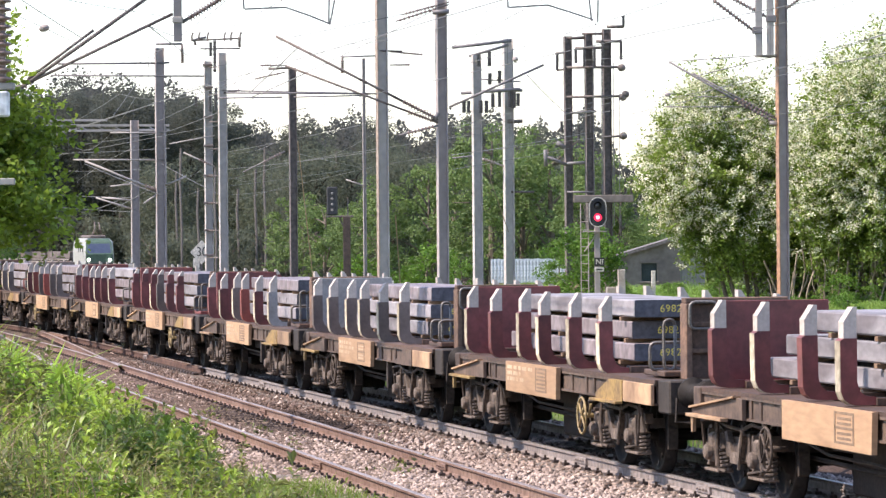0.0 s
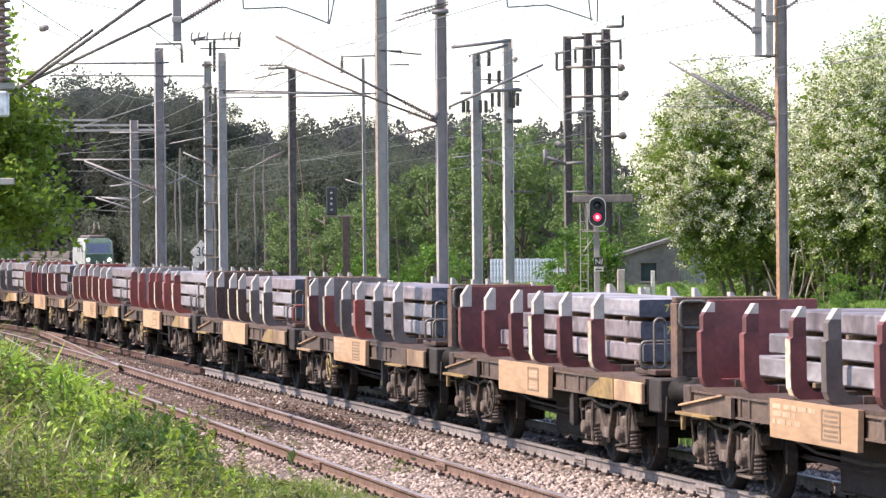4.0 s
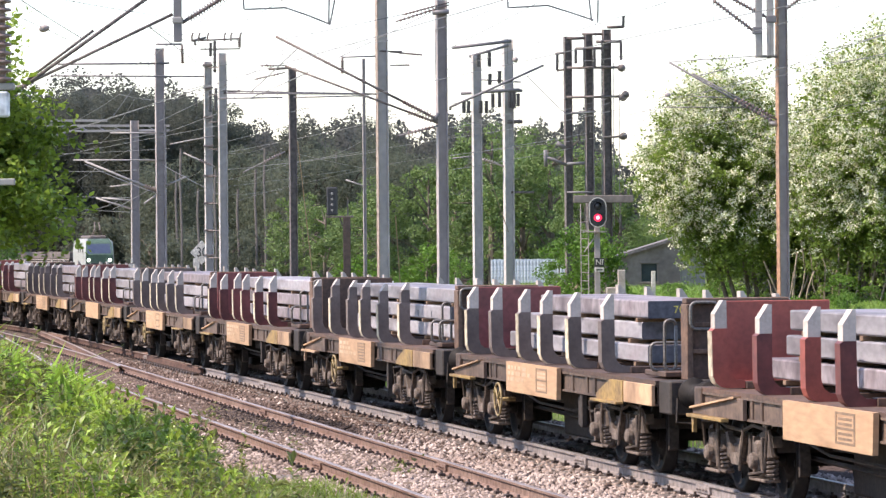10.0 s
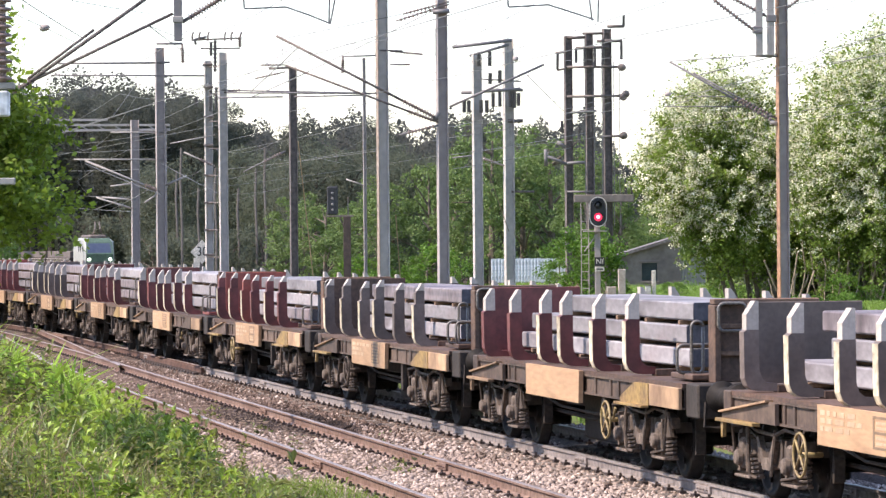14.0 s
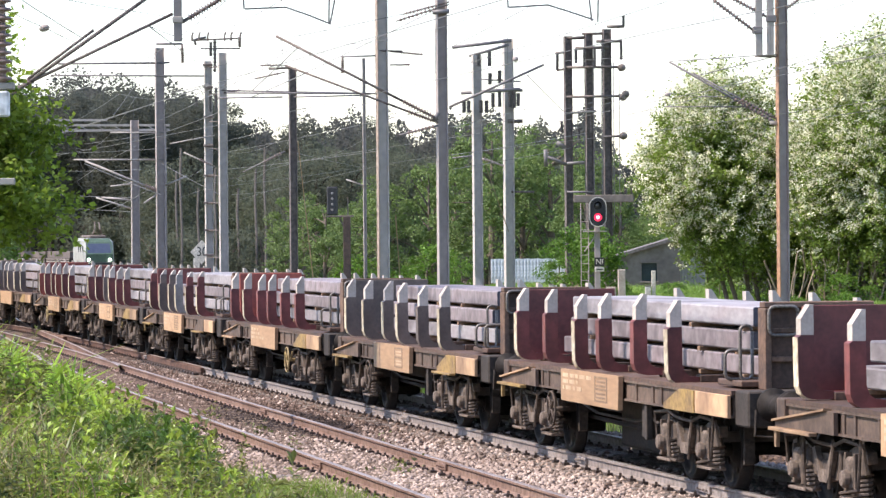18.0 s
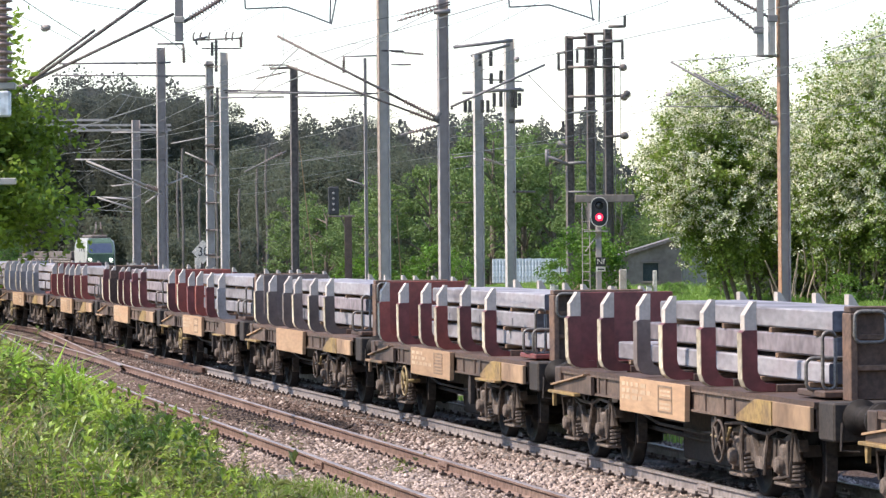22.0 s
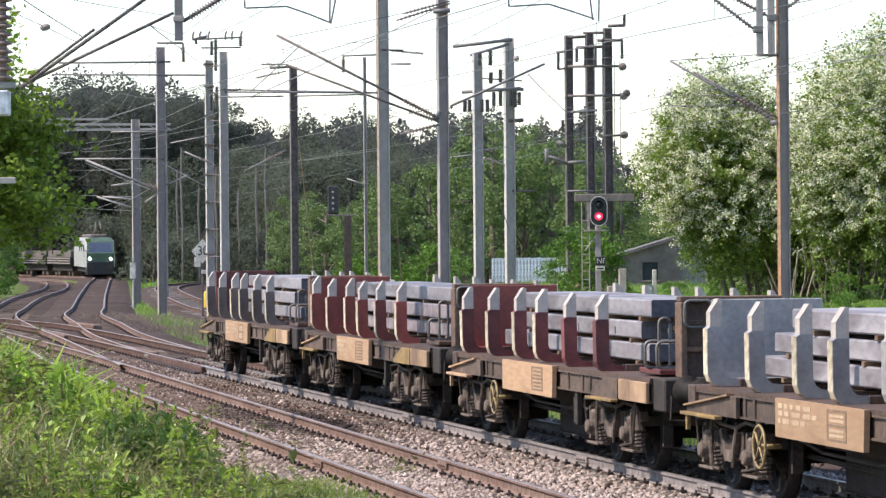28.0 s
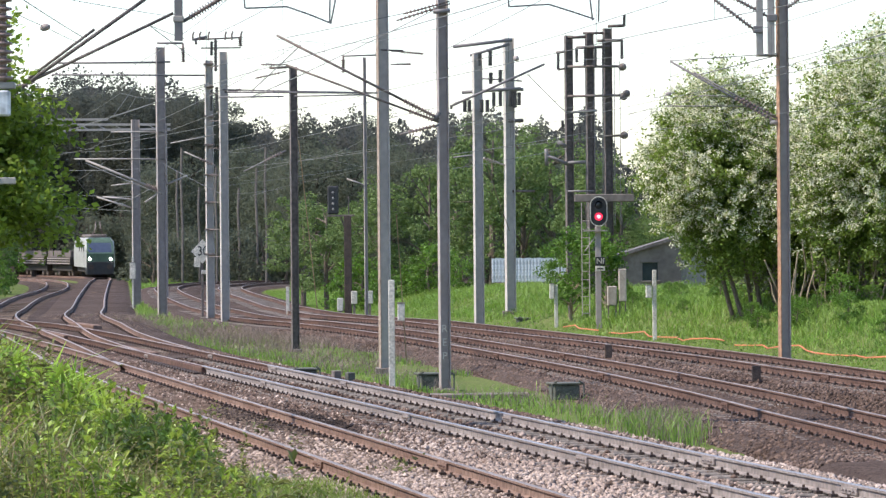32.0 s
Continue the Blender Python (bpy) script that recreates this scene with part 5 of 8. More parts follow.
def build_speed_sign():
    x, y = -9.97, 158.0
    z = ground_z(x, y)
    root = thing("speed_sign", None, "white diamond speed board with black number thirty", "sign", at=pose(x, y, z))
    part("post", Builder().box(-0.05, 0.05, -0.05, 0.05, -0.3, 2.75 - z, 0, 0.008).mesh("post", [M["pole_dark"]]), root)
    part("board", Builder().prism([(0, -0.50), (0.47, 0), (0, 0.50), (-0.47, 0)], -0.015, 0.015, "y").mesh("board", [M["white"]]), root, at=pose(0.02, -0.08, 2.30 - z))
    text_part("30", 0.55, M["black"], root, pose(0.03, -0.10, 2.30 - z, 90, 0, 0), width=0.85)
    part("plate", Builder().box(-0.13, 0.13, -0.10, -0.08, -0.20, 0.20).mesh("plate", [M["white"]]), root, at=pose(-0.20, 0, 1.86 - z))
    part("plate", Builder().box(-0.14, 0.14, -0.10, -0.08, -0.08, 0.08).mesh("plate", [M["white"]]), root, at=pose(0.10, 0, 1.45 - z))


def marker_post(x, y, top, w, label, box=None):
    z = ground_z(x, y)
    root = thing("marker_post", None, label, "post", at=pose(x, y, z))
    part("post", Builder().box(-w / 2, w / 2, -w / 2, w / 2, -0.3, top - z, 0, 0.012).mesh("post", [M["white"]]), root)
    if box:
        bx, bz, bw, bh = box
        part("box", Builder().box(-bw / 2, bw / 2, -0.09, 0.09, 0, bh, 0, 0.015).mesh("box", [M["white"]]), root, at=pose(bx, -0.04, bz - z))
        part("box_lid", Builder().box(-bw / 2 - 0.01, bw / 2 + 0.01, -0.10, 0.10, bh, bh + 0.02).mesh("box_lid", [M["concrete"]]), root, at=pose(bx, -0.04, bz - z))
    return root


def build_hut():
    x, y = 7.95, 150.0
    z = ground_z(x, y)
    root = thing("lineside_hut", None, "stained grey concrete lineside hut with a sloping roof", "hut", at=pose(x, y, z - 0.1))
    h = 2.25 - z
    w = Builder()
    w.add([(-1.25, -1.2, 0), (1.25, -1.2, 0), (1.25, -1.2, h + 0.55), (-1.25, -1.2, h - 0.2), (-1.25, 1.2, 0), (1.25, 1.2, 0), (1.25, 1.2, h + 0.55), (-1.25, 1.2, h - 0.2)],
          [(4, 5, 6, 7), (0, 4, 7, 3), (1, 2, 6, 5)])
    # front wall pieces round the window opening
    for q in ([(-1.25, 0), (-0.25, 0), (-0.25, h + 0.08), (-1.25, h - 0.2)], [(0.35, 0), (1.25, 0), (1.25, h + 0.55), (0.35, h + 0.27)], [(-0.25, 0), (0.35, 0), (0.35, 0.35), (-0.25, 0.35)], [(-0.25, 1.05), (0.35, 1.05), (0.35, h + 0.27), (-0.25, h + 0.08)]):
        w.prism([(u, v) for u, v in q], -1.2, -1.05, "y")
    part("wall", w.mesh("wall", [M["concrete"]]), root)
    part("window", Builder().box(-0.25, 0.35, -1.10, -1.07, 0.35, 1.05).mesh("window", [M["glass"]]), root)
    part("lintel", Builder().box(-0.33, 0.43, -1.23, -1.19, 1.05, 1.15, 0, 0.01).mesh("lintel", [M["concrete"]]), root)
    part("sill", Builder().box(-0.33, 0.43, -1.25, -1.19, 0.28, 0.35, 0, 0.01).mesh("sill", [M["concrete"]]), root)
    rf = Builder().prism([(-1.5, h - 0.27), (1.5, h + 0.63), (1.5, h + 0.75), (-1.5, h - 0.15)], -1.4, 1.4, "y")
    part("roof", rf.mesh("roof", [M["roof"]]), root)
    part("door_post", Builder().box(-1.62, -1.40, -1.25, -1.0, 0, h - 0.35, 0, 0.02).mesh("door_post", [M["tip"]]), root)
    wall = thing("corrugated_wall", None, "pale corrugated sheet wall beside the hut", "wall", at=pose(9.7, 149.5, ground_z(9.7, 149.5)))
    for k in range(9):
        part("sheet", Builder().prism([(-0.06, -0.02), (-0.03, 0.02), (0.03, 0.02), (0.06, -0.02), (0.03, -0.03), (-0.03, -0.03)], 0, 1.15, "z").mesh("sheet", [M["galv_lit"]]), wall, at=pose(-0.5 + 0.12 * k, 0, 0))
    fence = thing("corrugated_fence", None, "pale corrugated metal fence in front of the trees", "fence", at=pose(3.7, 175.0, ground_z(3.7, 175) + 0.28))
    me = Builder().prism([(-0.075, -0.02), (-0.035, 0.025), (0.035, 0.025), (0.075, -0.02), (0.035, -0.035), (-0.035, -0.035)], -0.1, 1.0, "z").mesh("sheet", [M["corrug"]])
    for k in range(25):
        part("sheet", me, fence, at=pose(-1.45 + 0.15 * k, 0, 0.25 + 0.01 * (k % 3)))
    for k in range(4):
        part("post", Builder().box(-0.03, 0.03, 0.03, 0.09, -0.3, 1.2).mesh("post", [M["galv"]]), fence, at=pose(-1.4 + 0.95 * k, 0, 0))


def track_box(x, y, label, s=1.0):
    z = drop(y) - 0.32
    root = thing("trackside_box", None, label, "trackside box", "trackside boxes", at=pose(x, y, z, 0, 0, 12))
    part("lid", Builder().box(-0.40 * s, 0.40 * s, -0.30, 0.30, 0.30, 0.34, 0, 0.01).mesh("lid", [M["box_green"]]), root)
    part("body", Builder().box(-0.34 * s, 0.34 * s, -0.25, 0.25, 0.0, 0.30, 0, 0.02).mesh("body", [M["box_green"]]), root)
    for sx in (-0.42, 0.42):
        part("frame_leg", Builder().path([(sx * s, -0.32, 0), (sx * s, -0.32, 0.32), (sx * s * 0.7, -0.32, 0.38)], 0.02, 5).mesh("frame_leg", [M["box_green"]]), root)


def build_loco():
    root = thing("electric_locomotive", None, "green and cream electric locomotive waiting with lit headlamps", "locomotive", at=pose(-32.85, 366, drop(366), 0, 0, -81))
    # local x runs back along the engine from its nose; it faces the camera
    hull = Builder()
    sec = [(-1.48, 1.0), (-1.48, 2.6), (-1.36, 3.55), (-1.0, 3.85), (1.0, 3.85), (1.36, 3.55), (1.48, 2.6), (1.48, 1.0)]
    hull.prism(sec, -16.5, -1.0, "x")
    part("body", hull.mesh("body", [M["loco_cream"]]), root, "cream body side")
    cab = Builder()
    cab.add([(-1.0, -1.48, 1.0), (-1.0, 1.48, 1.0), (-1.0, 1.40, 3.5), (-1.0, -1.40, 3.5), (0.05, -1.30, 1.0), (0.05, 1.30, 1.0), (0.15, 1.30, 2.30), (0.15, -1.30, 2.30), (-0.55, 1.22, 3.45), (-0.55, -1.22, 3.45), (-1.0, 1.0, 3.8), (-1.0, -1.0, 3.8)],
            [(4, 5, 6, 7), (7, 6, 8, 9), (9, 8, 10, 11), (0, 1, 5, 4)])
    cab.add([(-1.0, -1.48, 1.0), (-1.0, 1.48, 1.0), (-1.0, 1.40, 3.5), (-1.0, -1.40, 3.5), (0.05, -1.30, 1.0), (0.05, 1.30, 1.0), (0.15, 1.30, 2.30), (0.15, -1.30, 2.30), (-0.55, 1.22, 3.45), (-0.55, -1.22, 3.45), (-1.0, 1.0, 3.8), (-1.0, -1.0, 3.8)],
            [(0, 4, 7, 3), (3, 7, 9, 11), (1, 2, 6, 5), (2, 10, 8, 6)], 1)
    part("cab", cab.mesh("cab", [M["loco_green"], M["loco_cream"]]), root, "green cab front")
    part("windscreen", Builder().add([(0.085, -1.12, 2.42), (0.085, 1.12, 2.42), (-0.46, 1.05, 3.32), (-0.46, -1.05, 3.32)], [(0, 1, 2, 3)]).mesh("windscreen", [M["windscreen"]]), root, "blue-grey windscreen")
    part("skirt", Builder().box(-0.9, 0.12, -1.35, 1.35, 0.25, 1.02, 0, 0.08).mesh("skirt", [M["black"]]), root)
    for y in (-1.0, 1.0):
        part("headlamp", Builder().lathe((0.13, y, 1.78), (1, 0, 0), [(0, 0.12), (0.04, 0.11), (0.06, 0.05)], 16).mesh("headlamp", [M["headlamp"]]), root)
        part("buffer", Builder().lathe((0.1, y * 0.875, 1.03), (1, 0, 0), [(0, 0.14), (0.4, 0.12), (0.42, 0.24), (0.48, 0.24)], 14).mesh("buffer", [M["iron_dark"]]), root)
    for k in range(3):
        part("side_window", Builder().box(-2.2 - 3 * k, -1.5 - 3 * k, -1.50, -1.47, 2.5, 3.1).mesh("side_window", [M["glass"]]), root)
    part("roof_gear", Builder().box(-15, -2.0, -0.8, 0.8, 3.85, 4.15, 0, 0.1).mesh("roof_gear", [M["pole_dark"]]), root)
    for x in (-2.6, -3.4):
        part("pantograph", Builder().path([(x, -0.5, 4.1), (x + 0.5, -0.25, 4.7), (x, -0.2, 5.4), (x, 0.2, 5.4), (x + 0.5, 0.25, 4.7), (x, 0.5, 4.1)], 0.04, 5).mesh("pantograph", [M["pole_dark"]]), root)
    part("apron", Builder().box(0.0, 0.17, -1.30, 1.30, 0.30, 1.52, 0, 0.04).mesh("apron", [M["black"]]), root, "black lower cab front")
    for x in (-2.8, -5.6, -11.5, -14.3):
        part("wheelset", Builder().lathe((x, -0.8, 0.6), (0, 1, 0), [(0, 0.55), (0.14, 0.6), (1.46, 0.6), (1.6, 0.55)], 18).mesh("wheelset", [M["wheel"]]), root)
    part("bogie_frame", Builder().box(-15.5, -1.5, -1.2, 1.2, 0.5, 1.0, 0, 0.05).mesh("bogie_frame", [M["under"]]), root)
    # slatted wagons behind it on the curve
    body = Builder().box(-12.5, 0, -1.4, 1.4, 1.15, 1.9, 0, 0.03).mesh("body", [M["under"]])
    top = Builder().box(-12.3, -0.2, -1.3, 1.3, 1.9, 2.55, 0, 0.03).mesh("load", [M["pole_dark"]])
    under = Builder().box(-11.5, -1, -1.0, 1.0, 0.5, 1.15, 0, 0.05).mesh("underframe", [M["under"]])
    slat = Builder().box(-12.45, -0.05, -1.43, -1.40, 0, 0.07).mesh("slat", [M["galv"]])
    spots = []
    line = LINES["q"]
    cum = [0.0]
    for p, q in zip(line, line[1:]):
        cum.append(cum[-1] + (q - p).length)
    xs, ys = [p.x for p in line], [p.y for p in line]
    d0 = float(np.interp(366 + 17.2, ys, cum))
    for k in range(5):
        a = np.array([np.interp(d0 + 13.3 * k, cum, xs), np.interp(d0 + 13.3 * k, cum, ys)])
        b = np.array([np.interp(d0 + 13.3 * k + 12.5, cum, xs), np.interp(d0 + 13.3 * k + 12.5, cum, ys)])
        ang = math.degrees(math.atan2(a[1] - b[1], a[0] - b[0]))
        w = thing("open_wagon", None, "dark slatted wagon waiting behind the locomotive", "freight wagon", "waiting wagons", at=pose(a[0], a[1], drop(a[1]), 0, 0, ang))
        part("body", body, w)
        part("load", top, w)
        part("underframe", under, w)
        for z in (1.25, 1.5, 1.75):
            part("slat", slat, w, at=pose(0, 0, z))
        for x in (-1.8, -3.6, -9.0, -10.8):
            part("wheelset", Builder().lathe((x, -0.8, 0.46), (0, 1, 0), [(0, 0.43), (0.12, 0.46), (1.48, 0.46), (1.6, 0.43)], 16).mesh("wheelset", [M["axle"]]), w)


def build_small_things():
    build_red_signal()
    build_back_signal()
    build_speed_sign()
    marker_post(-1.10, 79.7, 2.0, 0.13, "tall white concrete marker post with a box", (0.20, 1.15, 0.15, 0.36))
    marker_post(6.22, 113.4, 1.82, 0.12, "white concrete marker post with a box on the verge", (-0.17, 1.0, 0.17, 0.36))
    marker_post(3.72, 127.5, 1.22, 0.12, "short white concrete post with a box by the track", (-0.14, 0.75, 0.16, 0.5))
    marker_post(-6.62, 162.0, 0.75, 0.14, "white hectometre board beside the far track")
    marker_post(-16.0, 197.0, 1.9, 0.09, "white box on a post at the foot of a mast", (0.0, 0.75, 0.30, 0.85))
    build_hut()
    track_box(2.33, 75.0, "dark metal trackside box with a dark lid and cables", 0.75)
    track_box(-0.25, 80.8, "grey framed trackside box in the grass", 0.9)
    track_box(2.95, 134.0, "dark trackside box below the masts", 1.2)
    track_box(-3.1, 84.4, "low dark trackside box at the ballast edge", 0.7)
    for x, y, m in ((-2.36, 83.2, "concrete"), (-2.03, 82.0, "box_green")):
        thing("concrete_block", Builder().box(-0.085, 0.085, -0.10, 0.10, -0.45, 0.0, 0, 0.015).mesh("concrete_block", [M[m]]), "small weathered concrete block at the ballast edge", "concrete block", at=pose(x, y, drop(y), 0, 0, 20))
    b = Builder().box(-0.7, 0.7, -0.12, 0.12, -0.10, 0.02, 0, 0.02)
    thing("concrete_slab", b.mesh("concrete_slab", [M["concrete"]]), "flat concrete cable cover lying in the grass", "concrete cover", at=pose(-2.65, 49.5, -0.17, 0, 0, 8))
    thing("concrete_slab", b.mesh("concrete_slab", [M["concrete"]]), "flat concrete cable cover lying in the grass", "concrete cover", at=pose(-2.1, 47.2, -0.20, 0, 0, 2))
    thing("concrete_slab", Builder().box(-1.0, 1.0, -0.25, 0.25, -0.1, 0.03, 0, 0.02).mesh("concrete_slab", [M["concrete"]]), "long concrete cable trough cover in the verge", "concrete cover", at=pose(0.7, 77.2, -0.30, 0, 0, 5))
    # point rods and dark plates between the rails of the junction
    for x, y, a, L in ((-8.2, 101.5, 102, 7.0), (-11.9, 118.0, 103, 5.0), (-12.3, 131, 105, 5.0)):
        thing("crossing_nose", Builder().box(-L / 2, L / 2, -0.16, 0.16, -0.17, -0.02, 0, 0.02).mesh("crossing_nose", [M["rail_side"]]), "brown cast crossing piece of the junction", "track crossing", "junction pieces", at=pose(x, y, 0, 0, 0, a))
    thing("point_rod", Builder().box(-0.5, 0.5, -0.05, 0.05, -0.26, -0.17, 0, 0.01).mesh("point_rod", [M["iron_dark"]]), "dark point rod reaching out from the rail", "rod", at=pose(-7.2, 93.2, 0.0, 0, 0, 4))
    for k in range(3):
        thing("lineside_stud", Builder().box(-0.09, 0.09, -0.06, 0.06, -0.2, 0.14, 0, 0.015).mesh("lineside_stud", [M["iron_dark"]]), "small dark box between the far rails", "trackside box", "studs", at=pose(line_x("t4", (118, 96, 80)[k]) - 1.9, (118, 96, 80)[k], drop(100)))
    # orange safety netting along the verge
    b = Builder()
    pts = []
    for k in range(46):
        y = 126 - 1.15 * k
        x = line_x("t4", y) + 3.7 + 0.12 * math.sin(k * 1.7)
        pts.append((x, y, ground_z(x, y) + 0.08 + 0.05 * math.sin(k * 0.9) + 0.03 * math.sin(k * 2.3)))
    for j, (a, c) in enumerate(zip(pts, pts[1:])):
        if j % 13 == 4:      # buried in the grass here
            continue
        b.add([a, c, (c[0], c[1], c[2] + 0.02), (a[0], a[1], a[2] + 0.02), (a[0] + 0.02, a[1], a[2]), (c[0] + 0.02, c[1], c[2]), (c[0] + 0.02, c[1], c[2] + 0.035), (a[0] + 0.02, a[1], a[2] + 0.035)],
              [(0, 1, 2, 3), (7, 6, 5, 4), (3, 2, 6, 7), (0, 4, 5, 1)])
    thing("safety_netting", b.mesh("safety_netting", [M["plastic_orange"]]), "low orange plastic safety tape along the grass verge", "safety tape")
    # gear at the left edge: brown ribbed insulator above a white box on a pole
    # a slim pole close to the camera, its fittings a little under full size
    k = 0.8556
    x, y = -5.16, 45.0
    z = ground_z(x, y)
    root = thing("line_pole", None, "grey line pole with brown ribbed insulator and white box", "pole", at=pose(x * k, y * k, 2.96 * (1 - k) + k * z))
    root.scale = (k, k, k)
    part("pole", Builder().tube((-0.18, 0.1, -1.8), (-0.18, 0.1, 6.6), 0.09, 0.08, n=12).mesh("pole", [M["galv"]], True), root)
    b = Builder()
    insulator(b, (0.0, 0, 4.78 - z), (0.0, 0, 6.2 - z), 0.12, 14, 0, 14)
    part("insulator", b.mesh("insulator", [M["insul"]], True), root)
    part("bracket", Builder().box(-0.25, 0.14, -0.06, 0.12, 4.70 - z, 4.78 - z, 0, 0.01).mesh("bracket", [M["galv_lit"]]), root)
    part("box", Builder().box(-0.15, 0.08, -0.1, 0.1, 4.38 - z, 4.68 - z, 0, 0.02).mesh("box", [M["corrug"]]), root)
    part("arm", Builder().box(-0.25, 0.14, -0.04, 0.04, 3.58 - z, 3.66 - z, 0, 0.01).mesh("arm", [M["galv_lit"]]), root)
    part("cable", Builder().path([(0.06, -0.05, 4.69 - z), (0.02, -0.08, 4.62 - z), (-0.08, -0.1, 4.56 - z), (-0.2, -0.05, 4.55 - z)], 0.012, 5).mesh("cable", [M["black"]]), root)
    build_loco()


build_small_things()
# ---- plants ----
def limbs(rng, base, top, n, spread, r, bark):
    """A tapered trunk with limbs that reach to the given spread."""
    b = Builder()
    base, top = Vector(base), Vector(top)
    mid = base.lerp(top, 0.5) + Vector((rng.normal() * 0.1, rng.normal() * 0.1, 0))
    b.tube(base, mid, r, r * 0.7, n=8)
    b.tube(mid, top, r * 0.7, r * 0.2, n=7)
    for k in range(n):
        t = rng.uniform(0.25, 0.9)
        p = base.lerp(top, t)
        a = rng.uniform(0, 2 * math.pi)
        e = p + Vector((math.cos(a) * spread[0] * rng.uniform(0.4, 0.85), math.sin(a) * spread[0] * rng.uniform(0.4, 0.85), spread[1] * rng.uniform(0.1, 0.5)))
        m = p.lerp(e, 0.5) + Vector((0, 0, 0.12 * spread[1] * rng.uniform(-0.3, 1)))
        b.tube(p, m, r * 0.35, r * 0.22, n=5)
        b.tube(m, e, r * 0.22, r * 0.06, n=5)
    return b.mesh("trunk", [bark])


def crown_points(rng, centre, radii, blobs, per, size, low=-0.9, hollow=0.45):
    """Points in uneven clumps that fill an egg-shaped crown."""
    out, cs = [], []
    while len(cs) < blobs:
        d = rng.normal(size=3)
        d /= np.linalg.norm(d)
        if d[2] < low:
            continue
        k = hollow + (1.02 - hollow) * rng.uniform() ** 0.5
        k *= 1 + 0.16 * math.sin(3.1 * math.atan2(d[1], d[0]) + 2 * d[2]) * rng.uniform(0.3, 1)
        cs.append(np.array(centre) + d * np.array(radii) * k)
    for c in cs:
        q = rng.normal(size=(per, 3))
        q /= np.linalg.norm(q, axis=1)[:, None]
        q *= size * rng.uniform(0.6, 1.25) * rng.uniform(0.35, 1.0, size=(per, 1)) ** 0.6
        q[:, 2] *= 0.75
        out.append(c + q)
    return np.concatenate(out)


def broad_tree(seed, h, rx, rz, leaf, blobs, per, bsize, m, bark, label, at, name="tree", low=-0.8, cz=None, hollow=0.45):
    rng = np.random.default_rng(seed)
    root = thing(name, None, label, "tree", at=at)
    part("trunk", limbs(rng, (0, 0, -0.3), (0.1, 0, h * 0.85), 10, (rx, rz), 0.05 + 0.018 * h, M[bark]), root)
    c = (0, 0, cz if cz is not None else h - rz)
    P = crown_points(rng, c, (rx, rx, rz), blobs, per, bsize, low, hollow)
    part("crown", quads_mesh("crown", leaf_quads(P, leaf, rng), M[m]), root)
    return root


def sprays(rng, centre, radii, n, reach=(0.55, 1.06), knots=7, low=-0.9, lift=0.06, wob=0.11):
    """Middles of small leaf clumps along shoots that grow outwards from a crown's inside: places, outwardness 0 to 1, radii."""
    c, r = np.array(centre), np.array(radii)
    out, far = [], []
    ph = rng.uniform(0, 6.28, 4)
    while len(out) < n:
        d = rng.normal(size=3)
        d /= np.linalg.norm(d)
        if d[2] < low:
            continue
        a = math.atan2(d[1], d[0])
        k = 1 + wob * (0.5 * math.sin(3 * a + ph[0] + 2.2 * d[2]) + 0.4 * math.sin(5 * a + ph[1] - 3.1 * d[2]) + 0.35 * math.sin(7 * d[2] + ph[2]))
        k *= rng.uniform(0.86, 1.0)
        t = np.linspace(0, 1, knots)[:, None]
        side = rng.normal(size=3) * 0.10
        line = d * (reach[0] + (reach[1] - reach[0]) * t) * k + side * t * t + np.array([0, 0, lift]) * t * (1 - 0.6 * t)
        out.append(c + line * r)
        far.append(t[:, 0])
    return np.concatenate(out), np.concatenate(far)


def clumps(rng, P, per, size, flat=0.8):
    """Points scattered in a small ball round each place."""
    q = rng.normal(size=(len(P), per, 3)) * size * np.array([1, 1, flat])
    return (P[:, None, :] + q).reshape(-1, 3)


